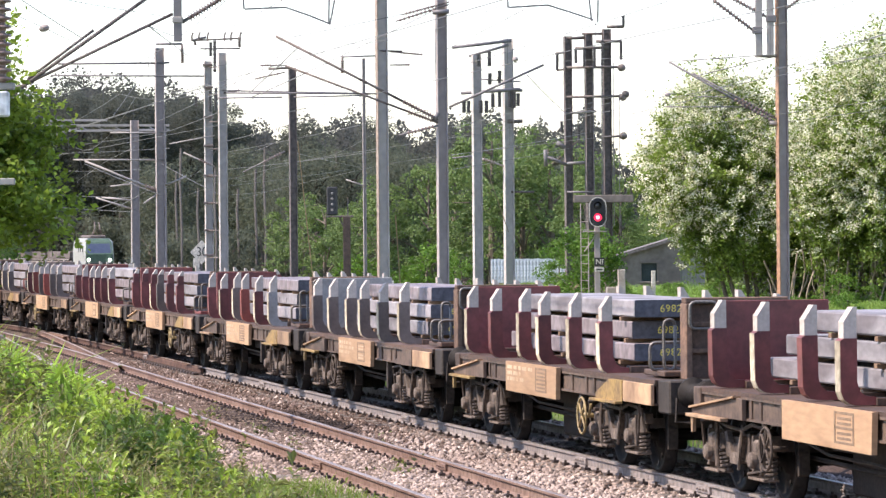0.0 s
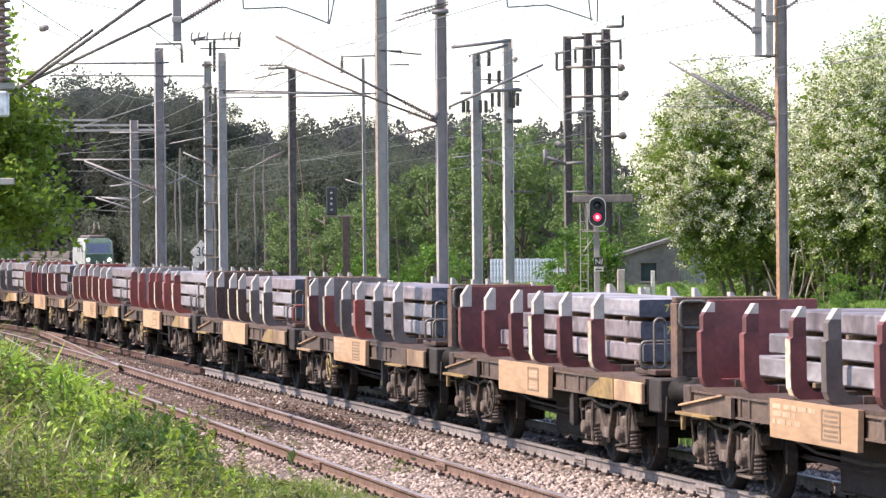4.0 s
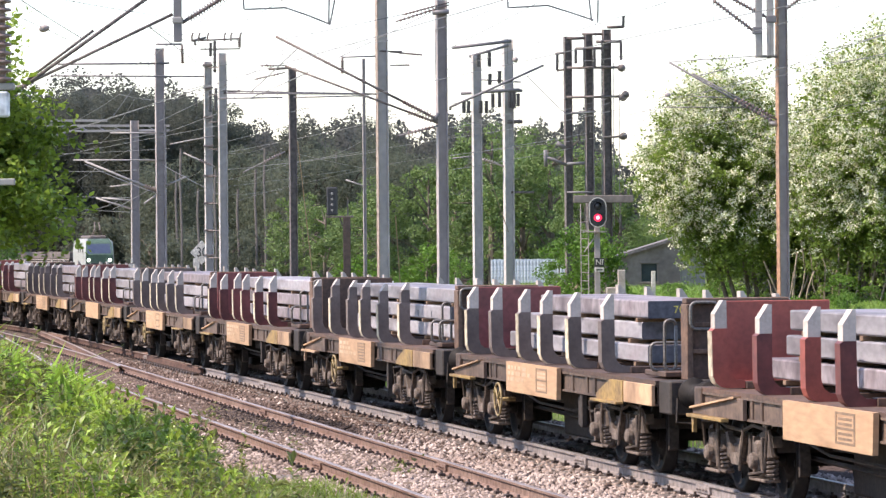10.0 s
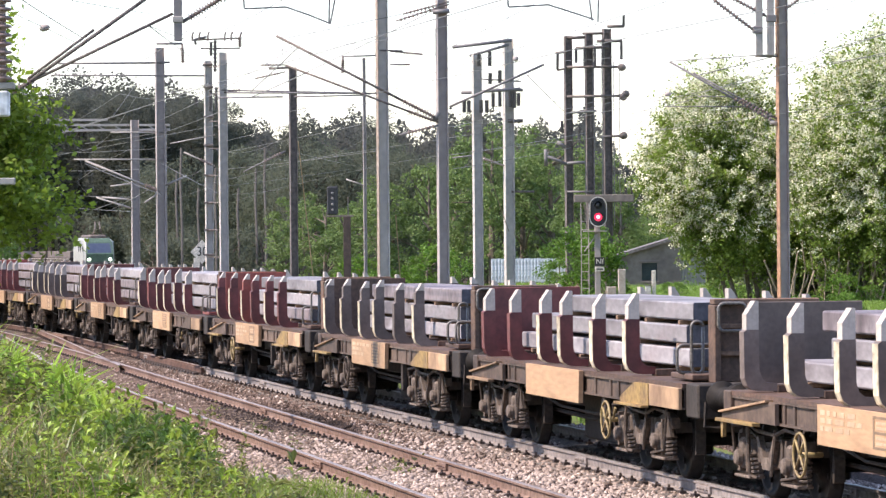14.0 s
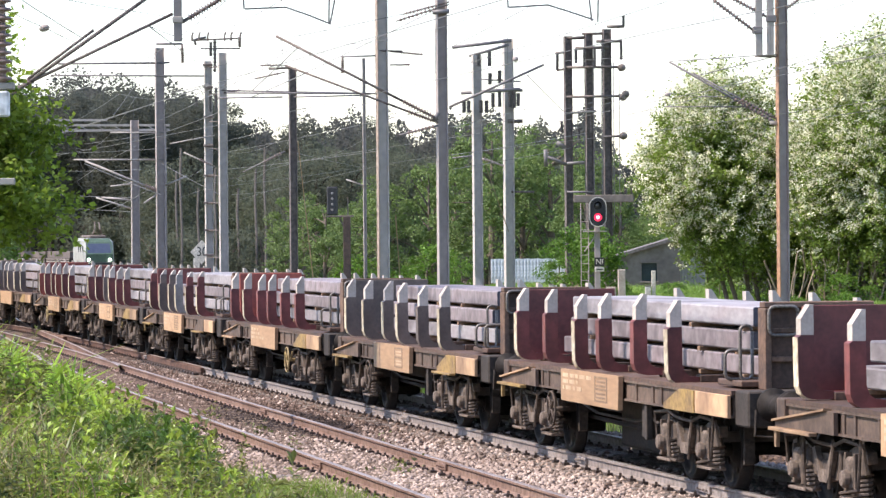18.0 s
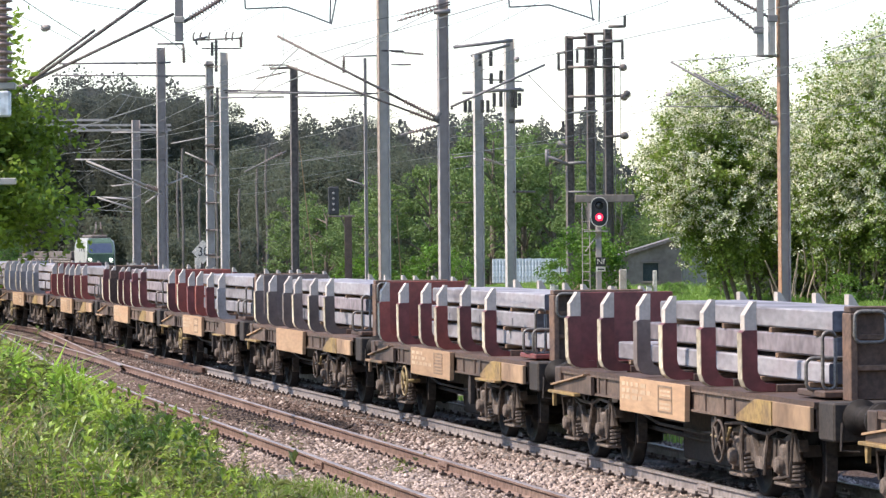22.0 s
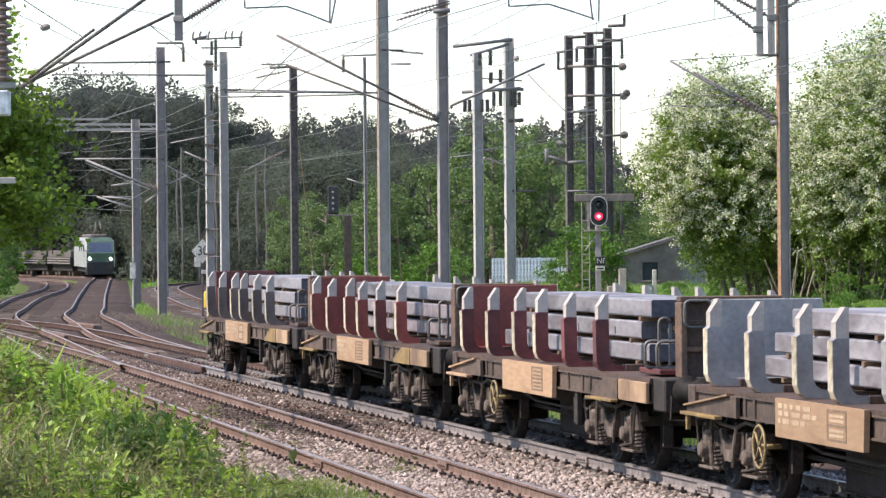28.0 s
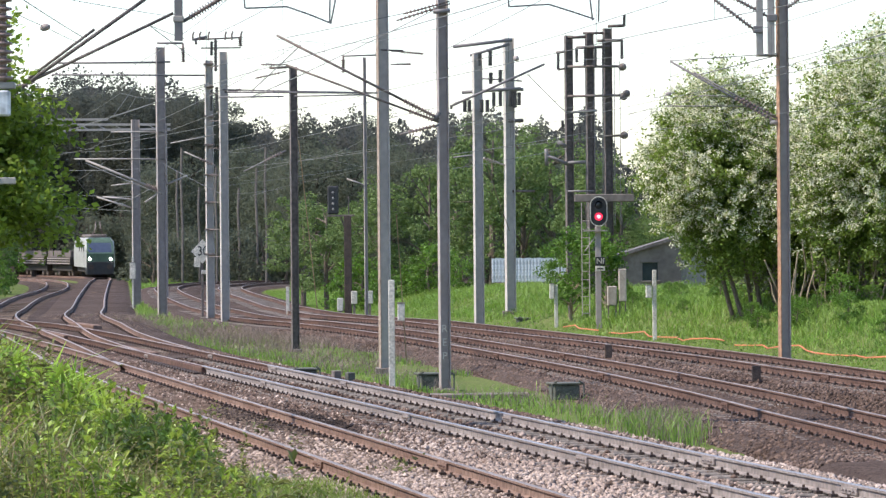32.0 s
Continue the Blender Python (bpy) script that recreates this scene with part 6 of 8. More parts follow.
def build_hawthorn(seed, x, y, rx, rz, cz, label, n, flower, low=-0.75, lean=0.0):
    rng = np.random.default_rng(seed)
    z = ground_z(x, y)
    c = np.array([0, 0, cz - z])
    root = thing("hawthorn_tree", None, label, "tree", "flowering hawthorns", at=pose(x, y, z))
    for k in range(5):
        dx = -0.8 + 0.4 * k
        part("stem", limbs(rng, (dx * 0.7 + lean, rng.uniform(-0.4, 0.4), -0.3), (dx * 1.7, 0, cz - z + rz * 0.45), 7, (rx, rz), 0.075, M["bark"]), root)
    P, t = sprays(rng, c, (rx, rx * 0.9, rz), n, low=low)
    P[:, 0] += lean * np.clip((c[2] - P[:, 2]) / rz, 0, 1)
    d = (P - c) / np.array([rx, rx * 0.9, rz])
    patch = np.array([noise.noise(Vector(p * 0.85)) + 0.6 * noise.noise(Vector(p * 2.3)) for p in P])
    # blossom sits on the outer shoots, thickest on top and towards the sun
    w = np.clip(t * 1.5 - 0.25, 0, 1) * np.clip(0.48 + 0.68 * d[:, 2] - 0.24 * d[:, 0] - 0.10 * d[:, 1], 0.02, 1) * flower * np.clip(0.75 + 1.1 * patch, 0.1, 1.4)
    white = rng.uniform(size=len(P)) < w
    L = np.concatenate([clumps(rng, P[~white], 17, 0.10), clumps(rng, P[white], 9, 0.10), clumps(rng, c + (P[t < 0.35] - c) * rng.uniform(0.5, 1.0, (int((t < 0.35).sum()), 1)), 8, 0.16)])
    part("crown", quads_mesh("crown", leaf_quads(L, 0.092, rng, slim=0.7), M["leaf_haw"]), root)
    Q = clumps(rng, P[white] + d[white] * 0.07 + np.array([0, 0, 0.04]), 26, 0.068)
    part("blossom", quads_mesh("blossom", leaf_quads(Q, 0.046, rng, slim=0.95), M["blossom"]), root, "white hawthorn blossom")
    return root


def build_left_tree():
    x, y = -5.58, 40.0
    rng = np.random.default_rng(31)
    z = ground_z(x, y)
    c = np.array([0, 0, 3.52 - z])
    root = thing("tree", None, "fresh green leafy tree leaning over the verge", "tree", at=pose(x, y, z))
    part("trunk", limbs(rng, (-0.5, 0, -0.3), (-0.2, 0, 4.7 - z), 16, (1.4, 1.8), 0.08, M["bark"]), root)
    P, t = sprays(rng, c, (1.55, 1.5, 1.55), 400, (0.42, 1.06), 8, -0.95, 0.28, 0.18)
    P[:, 0] -= 0.45 * np.clip((c[2] - 0.2 - P[:, 2]) / 1.2, 0, 1)      # the low shoots hang back to the trunk
    top = []
    for i in range(40):     # upright leaders over the crown
        px, py = rng.uniform(-0.9, 0.75), rng.uniform(-0.9, 0.9)
        h = (1.55 - 0.75 * abs(px + 0.1)) * rng.uniform(0.65, 1.1)
        top += [np.array([px + 0.12 * k / 8, py, 4.05 - z + h * k / 8]) for k in range(9)]
    P = np.concatenate([P, np.array(top)])
    L = clumps(rng, P, 17, 0.075, 0.9)
    part("crown", quads_mesh("crown", leaf_quads(L, 0.082, rng, 0.9, 0.62), M["leaf_left"]), root)
    return root


def blades(rng, P, h, w, lean=0.35, bend=0.5):
    """Grass blades of two quads each."""
    n = len(P)
    H = h * rng.uniform(0.5, 1.15, size=(n, 1)) if np.isscalar(h) else h[:, None] * rng.uniform(0.6, 1.15, size=(n, 1))
    a = rng.uniform(0, 2 * math.pi, size=n)
    side = np.stack([np.cos(a), np.sin(a), np.zeros(n)], 1) * w * rng.uniform(0.6, 1.3, size=(n, 1))
    b = rng.uniform(0, 2 * math.pi, size=n)
    tip = np.stack([np.cos(b), np.sin(b), np.zeros(n)], 1) * lean * rng.uniform(0.1, 1, size=(n, 1)) * H
    mid = P + tip * 0.35 + np.array([0, 0, 0.58]) * H
    top = P + tip * (1 + bend) + np.array([0, 0, 1.0]) * H
    q1 = np.stack([P - side, P + side, mid + side * 0.85, mid - side * 0.85], 1)
    q2 = np.stack([mid - side * 0.85, mid + side * 0.85, top + side * 0.06, top - side * 0.06], 1)
    return np.concatenate([q1, q2])


def on_ground(X, Y, lift=0.0):
    return np.stack([X, Y, np.array([ground_z(a, b) for a, b in zip(X, Y)]) + lift], 1)


def stones(rng, P, size, kind="stone"):
    """Rough eight-faced stones."""
    n = len(P)
    o = np.array([[1, 0, 0], [-1, 0, 0], [0, 1, 0], [0, -1, 0], [0, 0, 1], [0, 0, -1]], float)
    s = size * rng.uniform(0.5, 1.3, size=(n, 1, 1))
    V = o[None] * s * rng.uniform(0.7, 1.3, size=(n, 6, 1)) * np.array([1.15, 1.0, 0.8]) + rng.normal(size=(n, 6, 3)) * size * 0.25
    a = rng.uniform(0, 6.28, size=n)
    c, sn = np.cos(a)[:, None], np.sin(a)[:, None]
    V = np.stack([V[:, :, 0] * c - V[:, :, 1] * sn, V[:, :, 0] * sn + V[:, :, 1] * c, V[:, :, 2]], 2) + P[:, None, :]
    f = np.array([[0, 2, 4], [2, 1, 4], [1, 3, 4], [3, 0, 4], [2, 0, 5], [1, 2, 5], [3, 1, 5], [0, 3, 5]])
    F = (f[None] + (np.arange(n) * 6)[:, None, None]).reshape(-1)
    me = bpy.data.meshes.new("stones")
    me.vertices.add(n * 6)
    me.vertices.foreach_set("co", V.astype(np.float32).ravel())
    me.loops.add(len(F))
    me.loops.foreach_set("vertex_index", F.astype(np.int32))
    me.polygons.add(n * 8)
    me.polygons.foreach_set("loop_start", np.arange(0, n * 24, 3, dtype=np.int32))
    me.materials.append(M[kind])
    me.update(calc_edges=True)
    return me


def build_weeds():
    rng = np.random.default_rng(5)
    # the verge left of the side track
    def verge(n, y0, y1, d0, d1, bias=1.0):
        Y = rng.uniform(y0, y1, n)
        D = d0 + (d1 - d0) * rng.uniform(size=n) ** bias
        return 8.9 - 0.193 * Y - D, Y

    X, Y = verge(17000, 30, 92, 2.6, 8.0)
    n1 = np.array([noise.noise(Vector((a * 0.6, b * 0.25, 0))) for a, b in zip(X, Y)])
    D = 8.9 - 0.193 * Y - X
    h = (0.16 + 0.52 * np.clip((D - 2.6) / 1.6, 0, 1)) * (0.75 + 1.3 * n1)
    P = on_ground(X, Y)
    thing("tall_grass", quads_mesh("tall_grass", blades(rng, P, h, 0.0125), M["blade"]), "mixed tall green grass on the verge", "grass", kind="stuff")
    # broad bright reeds in one stand, each shoot with arching leaves
    k = rng.integers(0, 150, 3600)
    cx, cy = rng.uniform(0.0, 1.0, 150), rng.uniform(0, 1, 150)
    Y = 46 + 19 * cy[k] + rng.normal(size=3600) * 0.14
    X = 8.9 - 0.193 * Y - (3.9 - 0.6 * cy[k] + 1.9 * cx[k]) + rng.normal(size=3600) * 0.07
    P = on_ground(X, Y)
    H = (0.62 + 0.6 * rng.uniform(size=150))[k]
    P[:, 2] += H * rng.uniform(0.0, 0.75, 3600)
    thing("reed_grass", quads_mesh("reed_grass", blades(rng, P, H * 0.52, 0.031, 0.9, 0.8), M["reed"]), "stand of broad bright green reed grass", "grass", kind="stuff")

    def node_leaves(base, way, length, width):
        """Pointed leaves that grow from their nodes, creased along the middle and a little drooping."""
        side = np.cross(way, np.array([0, 0, 1.0]))
        side /= np.linalg.norm(side, axis=1)[:, None] + 1e-6
        mid = base + way * length * 0.42
        tip = base + way * length - np.array([0, 0, 0.22]) * length
        lift = np.array([0, 0, 0.10]) * length
        return np.concatenate([np.stack([base, mid + side * width + lift, tip, mid - lift * 0.2], 1), np.stack([base, mid - lift * 0.2, tip, mid - side * width + lift], 1)])

    # leafy weeds: upright stems with leaves in whorls
    st, lv, bright = [], [], []
    for i in range(5000):
        y = 30 + 58 * rng.uniform()
        d = 2.65 + 4.8 * rng.uniform() ** 1.15
        clump = i < 80                     # one lush clump of broad leaves at the verge's edge, one tall plant behind
        tall = 80 <= i < 96
        if clump:
            y = 41.5 + rng.normal() * 1.4
            d = 3.85 + rng.normal() * 0.30
        if tall:
            y = 46 + rng.normal() * 0.3
            d = 5.1 + rng.normal() * 0.16
        x = 8.9 - 0.193 * y - d
        q = 0.5 + 0.5 * noise.noise(Vector((x * 0.5, y * 0.3, 4.0)))
        if (48 < y < 62 and d > 4.2 and rng.uniform() < 0.4) or (y < 47 and rng.uniform() < 0.3):      # the reeds leave less room here
            continue
        hh = (0.28 + 1.15 * q ** 1.6) * min(1.0, (0.30 if y < 48 else 0.85) + (d - 2.65) / 1.8) * (1 + 0.4 * min(1.0, max(0.0, (d - 4.0) / 2))) * rng.uniform(0.7, 1.2)
        if clump:
            hh = rng.uniform(0.6, 1.1)
        elif tall:
            hh = rng.uniform(1.0, 1.55)
        elif y < 50 and d > 4.7:
            hh *= 0.65
        elif y > 44 and d < 4.7 and rng.uniform() < 0.7:
            hh = max(hh, rng.uniform(0.5, 1.08))
        z = ground_z(x, y)
        lean = rng.normal(size=2) * 0.14
        nodes = int(5 + 8 * hh)
        big = 0.95 if clump or tall else rng.choice((0.5, 0.7, 0.9, 1.15))
        t = np.repeat(np.linspace(0.22, 1.0, nodes), 3) + rng.normal(size=nodes * 3) * 0.015
        a = rng.uniform(0, 6.28) + np.arange(nodes * 3) * 2.4 + rng.normal(size=nodes * 3) * 0.4
        e = np.clip(rng.normal(0.35, 0.3, nodes * 3) + 0.6 * (t > 0.93), -0.3, 1.3)
        B = np.stack([x + lean[0] * t * hh, y + lean[1] * t * hh, z + t * hh], 1)
        W = np.stack([np.cos(a) * np.cos(e), np.sin(a) * np.cos(e), np.sin(e)], 1)
        L = (0.085 + 0.10 * (1 - t)) * (0.7 + 0.5 * hh) * rng.uniform(0.6, 1.4, nodes * 3) * big
        (bright if (clump and rng.uniform() < 0.75) or noise.noise(Vector((x * 0.9, y * 0.5, 7.0))) + rng.uniform(-0.25, 0.25) > -0.02 else lv).append((B, W, L))
        st.append((x, y, z, hh, lean))
    for name, rows, wide, m, label in (("leafy_weeds", lv, 0.19, "weed", "dense leafy green weeds on the verge"), ("broadleaf_weeds", bright, 0.24, "weed_bright", "bright yellow-green broad-leaved weeds on the verge")):
        B, W, L = (np.concatenate([r[i] for r in rows]) for i in range(3))
        if name == "broadleaf_weeds":
            L = L * 1.3
        thing(name, quads_mesh(name, node_leaves(B, W, L[:, None], L[:, None] * wide), M[m]), label, "weeds", kind="stuff")
    S = np.array([(a, b, c) for a, b, c, _, _ in st])
    H = np.array([h for _, _, _, h, _ in st])
    thing("weed_stems", quads_mesh("weed_stems", blades(rng, S, H, 0.006, 0.12, 0.0), M["weed"]), "thin green stems of the weeds", "weeds", kind="stuff")
    X, Y = verge(5200, 30, 70, 2.9, 7.5)
    thing("dry_stems", quads_mesh("dry_stems", blades(rng, on_ground(X, Y), 0.75, 0.006, 0.8, 0.4), M["straw"]), "dry straw-coloured stems among the weeds", "weeds", kind="stuff")
    # low grass creeping on to the ballast of the side track
    X, Y = verge(9000, 40, 75, 1.3, 3.0, 0.7)
    k = np.array([noise.noise(Vector((a * 0.9, b * 0.45, 9.0))) for a, b in zip(X, Y)]) > 0.02
    P = np.stack([X[k], Y[k], np.full(k.sum(), -0.22)], 1)
    thing("short_grass", quads_mesh("short_grass", blades(rng, P, 0.16, 0.006, 0.7), M["blade"]), "short grass creeping over the ballast", "grass", kind="stuff")
    X, Y = verge(9000, 39, 48.5, 0.95, 3.0, 0.7)
    P = np.stack([X, Y, np.full(len(X), -0.25)], 1)
    thing("low_grass", quads_mesh("low_grass", blades(rng, P, 0.19, 0.007, 0.8), M["blade"]), "low green grass beside the side track", "grass", kind="stuff")
    # a pale weed between the rails of the side track, and little tufts
    P = []
    for x, y, n, s in ((-0.55, 50.4, 70, 0.16), (-2.9, 60.5, 40, 0.12), (-2.2, 56.0, 30, 0.10), (-4.0, 66.0, 40, 0.12), (-0.9, 55.2, 24, 0.08)):
        P.append(np.array([[x, y, -0.10]]) + rng.normal(size=(n, 3)) * (s, s, 0.08))
    thing("small_weeds", quads_mesh("small_weeds", leaf_quads(np.concatenate(P), 0.07, rng, 0.8, 0.6), M["weed"]), "small pale weeds growing in the ballast", "weeds", kind="stuff")

    # strip between the straight line and the curved pair
    Y = 66 + 100 * rng.uniform(size=42000) ** 0.8
    t = rng.uniform(size=42000)
    lo = 13.12 - 0.205 * Y + 2.75
    hi = np.interp(Y, *LX["t3"]) - 2.35
    ok = hi > lo + 0.1
    Y, X = Y[ok], (lo + (hi - lo) * t)[ok]
    nz = np.array([noise.noise(Vector((a * 0.5, b * 0.2, 2.0))) for a, b in zip(X, Y)])
    thin = nz + 0.35 * rng.uniform(size=len(nz)) > np.where(Y < 90, 0.29, 0.02)
    X, Y, nz = X[thin], Y[thin], nz[thin]
    hi = np.interp(Y, *LX["t3"]) - 2.35
    brown = (Y > 106) & (hi - X < 0.6 * (hi - (13.12 - 0.205 * Y + 2.75)) + 1.5 * nz) & (rng.uniform(size=len(Y)) < 0.62) | (rng.uniform(size=len(Y)) < 0.28)
    h = 0.17 * (0.6 + 1.2 * nz)
    thing("strip_grass", quads_mesh("strip_grass", blades(rng, on_ground(X[~brown], Y[~brown]), h[~brown], 0.010, 0.5), M["blade_bank"]), "rough green grass between the tracks", "grass", kind="stuff")
    thing("withered_scrub", quads_mesh("withered_scrub", blades(rng, on_ground(X[brown], Y[brown]), 0.34, 0.006, 0.9), M["brownweed"]), "withered brown scrub between the tracks", "scrub", kind="stuff")
    X, Y = rng.normal(3.45, 0.30, 1700), rng.normal(61.0, 1.4, 1700)
    ok = X < np.interp(Y, *LX["t3"]) - 1.2
    P = np.stack([X[ok], Y[ok], np.full(ok.sum(), -0.32)], 1)
    dry = rng.uniform(size=len(P)) < 0.35
    thing("grass_tuft", quads_mesh("grass_tuft", blades(rng, P[~dry], 0.42, 0.008, 0.45), M["blade_bank"]), "dense olive tuft of tall grass beside the ballast", "grass", kind="stuff")
    thing("dry_tuft", quads_mesh("dry_tuft", blades(rng, P[dry], 0.50, 0.006, 0.5), M["brownweed"]), "brown dry stalks in the tuft beside the ballast", "grass", kind="stuff")
    X, Y = rng.normal(1.6, 0.9, 2500), rng.normal(70, 4.0, 2500)
    ok = (X < np.interp(Y, *LX["t3"]) - 2.0) & (X > 13.12 - 0.205 * Y + 2.4) & (rng.uniform(size=2500) < 0.20)
    thing("strip_tuft", quads_mesh("strip_tuft", blades(rng, on_ground(X[ok], Y[ok]), 0.25, 0.008, 0.5), M["blade_bank"]), "green grass tufts beside the trackside box", "grass", kind="stuff")
    # verge and bank beyond the outer track
    Y = 72 + 185 * rng.uniform(size=125000) ** 1.25
    d = 2.3 + 10.5 * rng.uniform(size=125000)
    X = np.interp(Y, *LX["t4"]) + d
    nz = np.array([noise.noise(Vector((a * 0.45, b * 0.15, 6.0))) for a, b in zip(X, Y)])
    h = np.where(d < 4.0, 0.10, 0.24 + 0.25 * nz)
    thing("bank_grass", quads_mesh("bank_grass", blades(rng, on_ground(X, Y), h, 0.013, 0.9), M["blade_bank"]), "lush bright green grass on the railway bank", "grass", kind="stuff")
    # far verge beside the curve to the left
    Y = rng.uniform(130, 330, 22000)
    X = np.interp(Y, *LX["q"]) + 2.4 + 14 * rng.uniform(size=22000) ** 1.4
    ok = X < np.interp(Y, *LX["t3"]) - 2.3
    thing("curve_grass", quads_mesh("curve_grass", blades(rng, on_ground(X[ok], Y[ok]), 0.35, 0.022, 0.5), M["blade_bank"]), "green grass inside the railway curve", "grass", kind="stuff")


def build_stones():
    rng = np.random.default_rng(8)
    n = 88000
    Y = 41 + 70 * rng.uniform(size=n) ** 1.25
    X = rng.uniform(8.9 - 2.6, 13.12 + 2.5, n) - 0.199 * Y
    ok = np.ones(n, bool)
    for c, s in ((13.12, 0.205), (8.9, 0.193)):
        lat = (X - (c - s * Y)) * 0.98
        ok &= np.abs(np.abs(lat) - 0.7525) > 0.085
    edge = np.maximum(0, np.maximum((8.9 - 0.193 * Y - 1.75) - X, X - (13.12 - 0.205 * Y + 1.9)))
    Z = -0.195 - 0.46 * np.minimum(edge, 0.7)
    # the main track's sleepers lie clear of the stones, which sink between them
    lat = (X - (13.12 - 0.205 * Y)) * 0.98
    along = ((X - 13.12) * E0.x + Y * E0.y - 8.0) / 0.6
    on = (np.abs(lat) < 1.2) & (np.abs(along - np.round(along)) < 0.24)
    ok &= ~on | (rng.uniform(size=n) < 0.10)
    Z = np.where((np.abs(lat) < 0.7) & ~on, Z - 0.03, Z)
    P = np.stack([X, Y, Z], 1)[ok]
    rusty = rng.uniform(size=len(P)) < np.clip((P[:, 1] - 52) / 14, 0.05, 0.92)
    # one long oval of blackish stones between the two tracks
    dark_patch = (((P[:, 0] + 2.75) - (65 - P[:, 1]) * 0.2) / 0.85) ** 2 + ((P[:, 1] - 65) / 5.5) ** 2 < rng.uniform(0.9, 1.35, len(P))
    thing("ballast_stones", stones(rng, P[~rusty & ~dark_patch], 0.042), "loose brown-grey ballast stones", "stones", kind="stuff")
    thing("rusty_stones", stones(rng, P[rusty & ~dark_patch], 0.040, "stone_brown"), "rust-brown ballast stones near the junction", "stones", kind="stuff")
    thing("oily_stones", stones(rng, P[dark_patch], 0.040, "stone_dark"), "blackish ballast stones between the tracks", "stones", kind="stuff")
    n = 52000
    Y = 52 + 75 * rng.uniform(size=n) ** 1.2
    t3, t4 = np.interp(Y, *LX["t3"]), np.interp(Y, *LX["t4"])
    X = t3 - 3.1 + (t4 - t3 + 5.0) * rng.uniform(size=n)
    ok = np.ones(n, bool)
    for c in (t3, t4):
        ok &= np.abs(np.abs(X - c) - 0.76) > 0.09
    Z = -0.195 - 0.46 * np.minimum(np.maximum(0, t3 - 1.9 - X), 0.7)
    thing("ballast_stones", stones(rng, np.stack([X, Y, Z], 1)[ok], 0.040, "stone_brown"), "loose grey ballast stones of the curved tracks", "stones", kind="stuff")


def build_trees():
    build_hawthorn(21, 8.2, 113.0, 2.35, 3.0, 4.35, "hawthorn tree in white blossom on the railway bank", 1250, 2.3, -0.90, 1.0)
    build_hawthorn(22, 12.9, 111.0, 3.05, 3.65, 4.6, "large hawthorn tree dotted with white blossom", 1900, 1.9, -0.86)
    build_hawthorn(23, 16.5, 116.0, 3.2, 3.4, 4.9, "hawthorn tree dotted with white blossom behind others", 420, 1.4)
    build_hawthorn(24, 10.4, 113.8, 1.7, 2.4, 3.7, "hawthorn tree thick with white blossom among others", 520, 2.0, -0.95)
    global LEFT_TREE
    LEFT_TREE = build_left_tree()
    # pale tangled stems in the shade below the hawthorns
    rs = random.Random(77)
    for k in range(46):
        x, y = 9.6 + 4.6 * rs.random(), 109.6 + 1.8 * rs.random()
        z = ground_z(x, y)
        h = rs.uniform(1.1, 2.3)
        p, pts = Vector((0, 0, -0.15)), []
        lean = Vector((rs.uniform(-0.35, 0.35), rs.uniform(-0.2, 0.2), 1))
        for i in range(6):
            pts.append(p.copy())
            p = p + (lean + Vector((rs.uniform(-0.3, 0.3), rs.uniform(-0.3, 0.3), 0))) * (h / 5)
        thing("dead_stem", Builder().path(pts, rs.uniform(0.012, 0.032), 5).mesh("dead_stem", [M["bark_pale"]]), "pale bare twisted stem below the hawthorns", "stem", "bare stems", at=pose(x, y, z))
    # bush round the signal
    for sd, x, y, rx, rz, cz in ((41, 4.25, 128.0, 1.0, 1.3, 1.95), (42, 5.3, 127.0, 0.75, 1.0, 2.25)):
        zz = ground_z(x, y)
        ob = broad_tree(sd, 1.7, rx, rz, 0.10, 34, 120, 0.33, "leaf_bush", "bark_pale", "bright green leafy bush behind the signal", pose(x, y, zz), name="bush", low=-1.0, cz=cz - zz)
        tagged(ob, category="bush")
    # woods behind: a few kinds, each planted many times
    rng = random.Random(9)
    kinds = {
        "mid": [broad_tree(51 + k, 8.0, 2.5, 3.4, 0.17, 52, 150, 0.62, "leaf_mid", "bark", "green spring tree in the wood edge", pose(-300 - 9 * k, -200, 0), low=-0.95, cz=4.3) for k in range(3)],
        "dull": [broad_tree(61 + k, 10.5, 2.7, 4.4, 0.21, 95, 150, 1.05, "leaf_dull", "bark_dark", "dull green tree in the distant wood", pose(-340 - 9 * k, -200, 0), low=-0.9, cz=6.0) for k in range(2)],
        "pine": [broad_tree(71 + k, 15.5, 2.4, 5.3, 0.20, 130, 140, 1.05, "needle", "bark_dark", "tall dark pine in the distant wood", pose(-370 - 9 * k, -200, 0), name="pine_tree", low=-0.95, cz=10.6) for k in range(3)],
        "shrub": [broad_tree(81 + k, 2.6, 1.5, 1.4, 0.17, 30, 80, 0.5, "leaf_bush", "bark", "low green shrub at the wood edge", pose(-400 - 9 * k, -200, 0), name="shrub", low=-1, cz=1.3) for k in range(2)],
        "scrub": [broad_tree(86 + k, 2.6, 1.5, 1.4, 0.17, 30, 90, 0.6, "leaf_dull", "bark", "dull undergrowth below the distant trees", pose(-430 - 9 * k, -200, 0), name="shrub", low=-1, cz=1.3) for k in range(2)],
    }

    def plant(kind, x, y, s):
        src = rng.choice(kinds[kind])
        z = ground_z(x, y) if y < 400 else drop(y) - 0.36
        ob = copy_thing(src, pose(x, y, z, 0, 0, rng.uniform(0, 360)))
        ob.scale = (s * rng.uniform(0.85, 1.15), s * rng.uniform(0.85, 1.15), s)

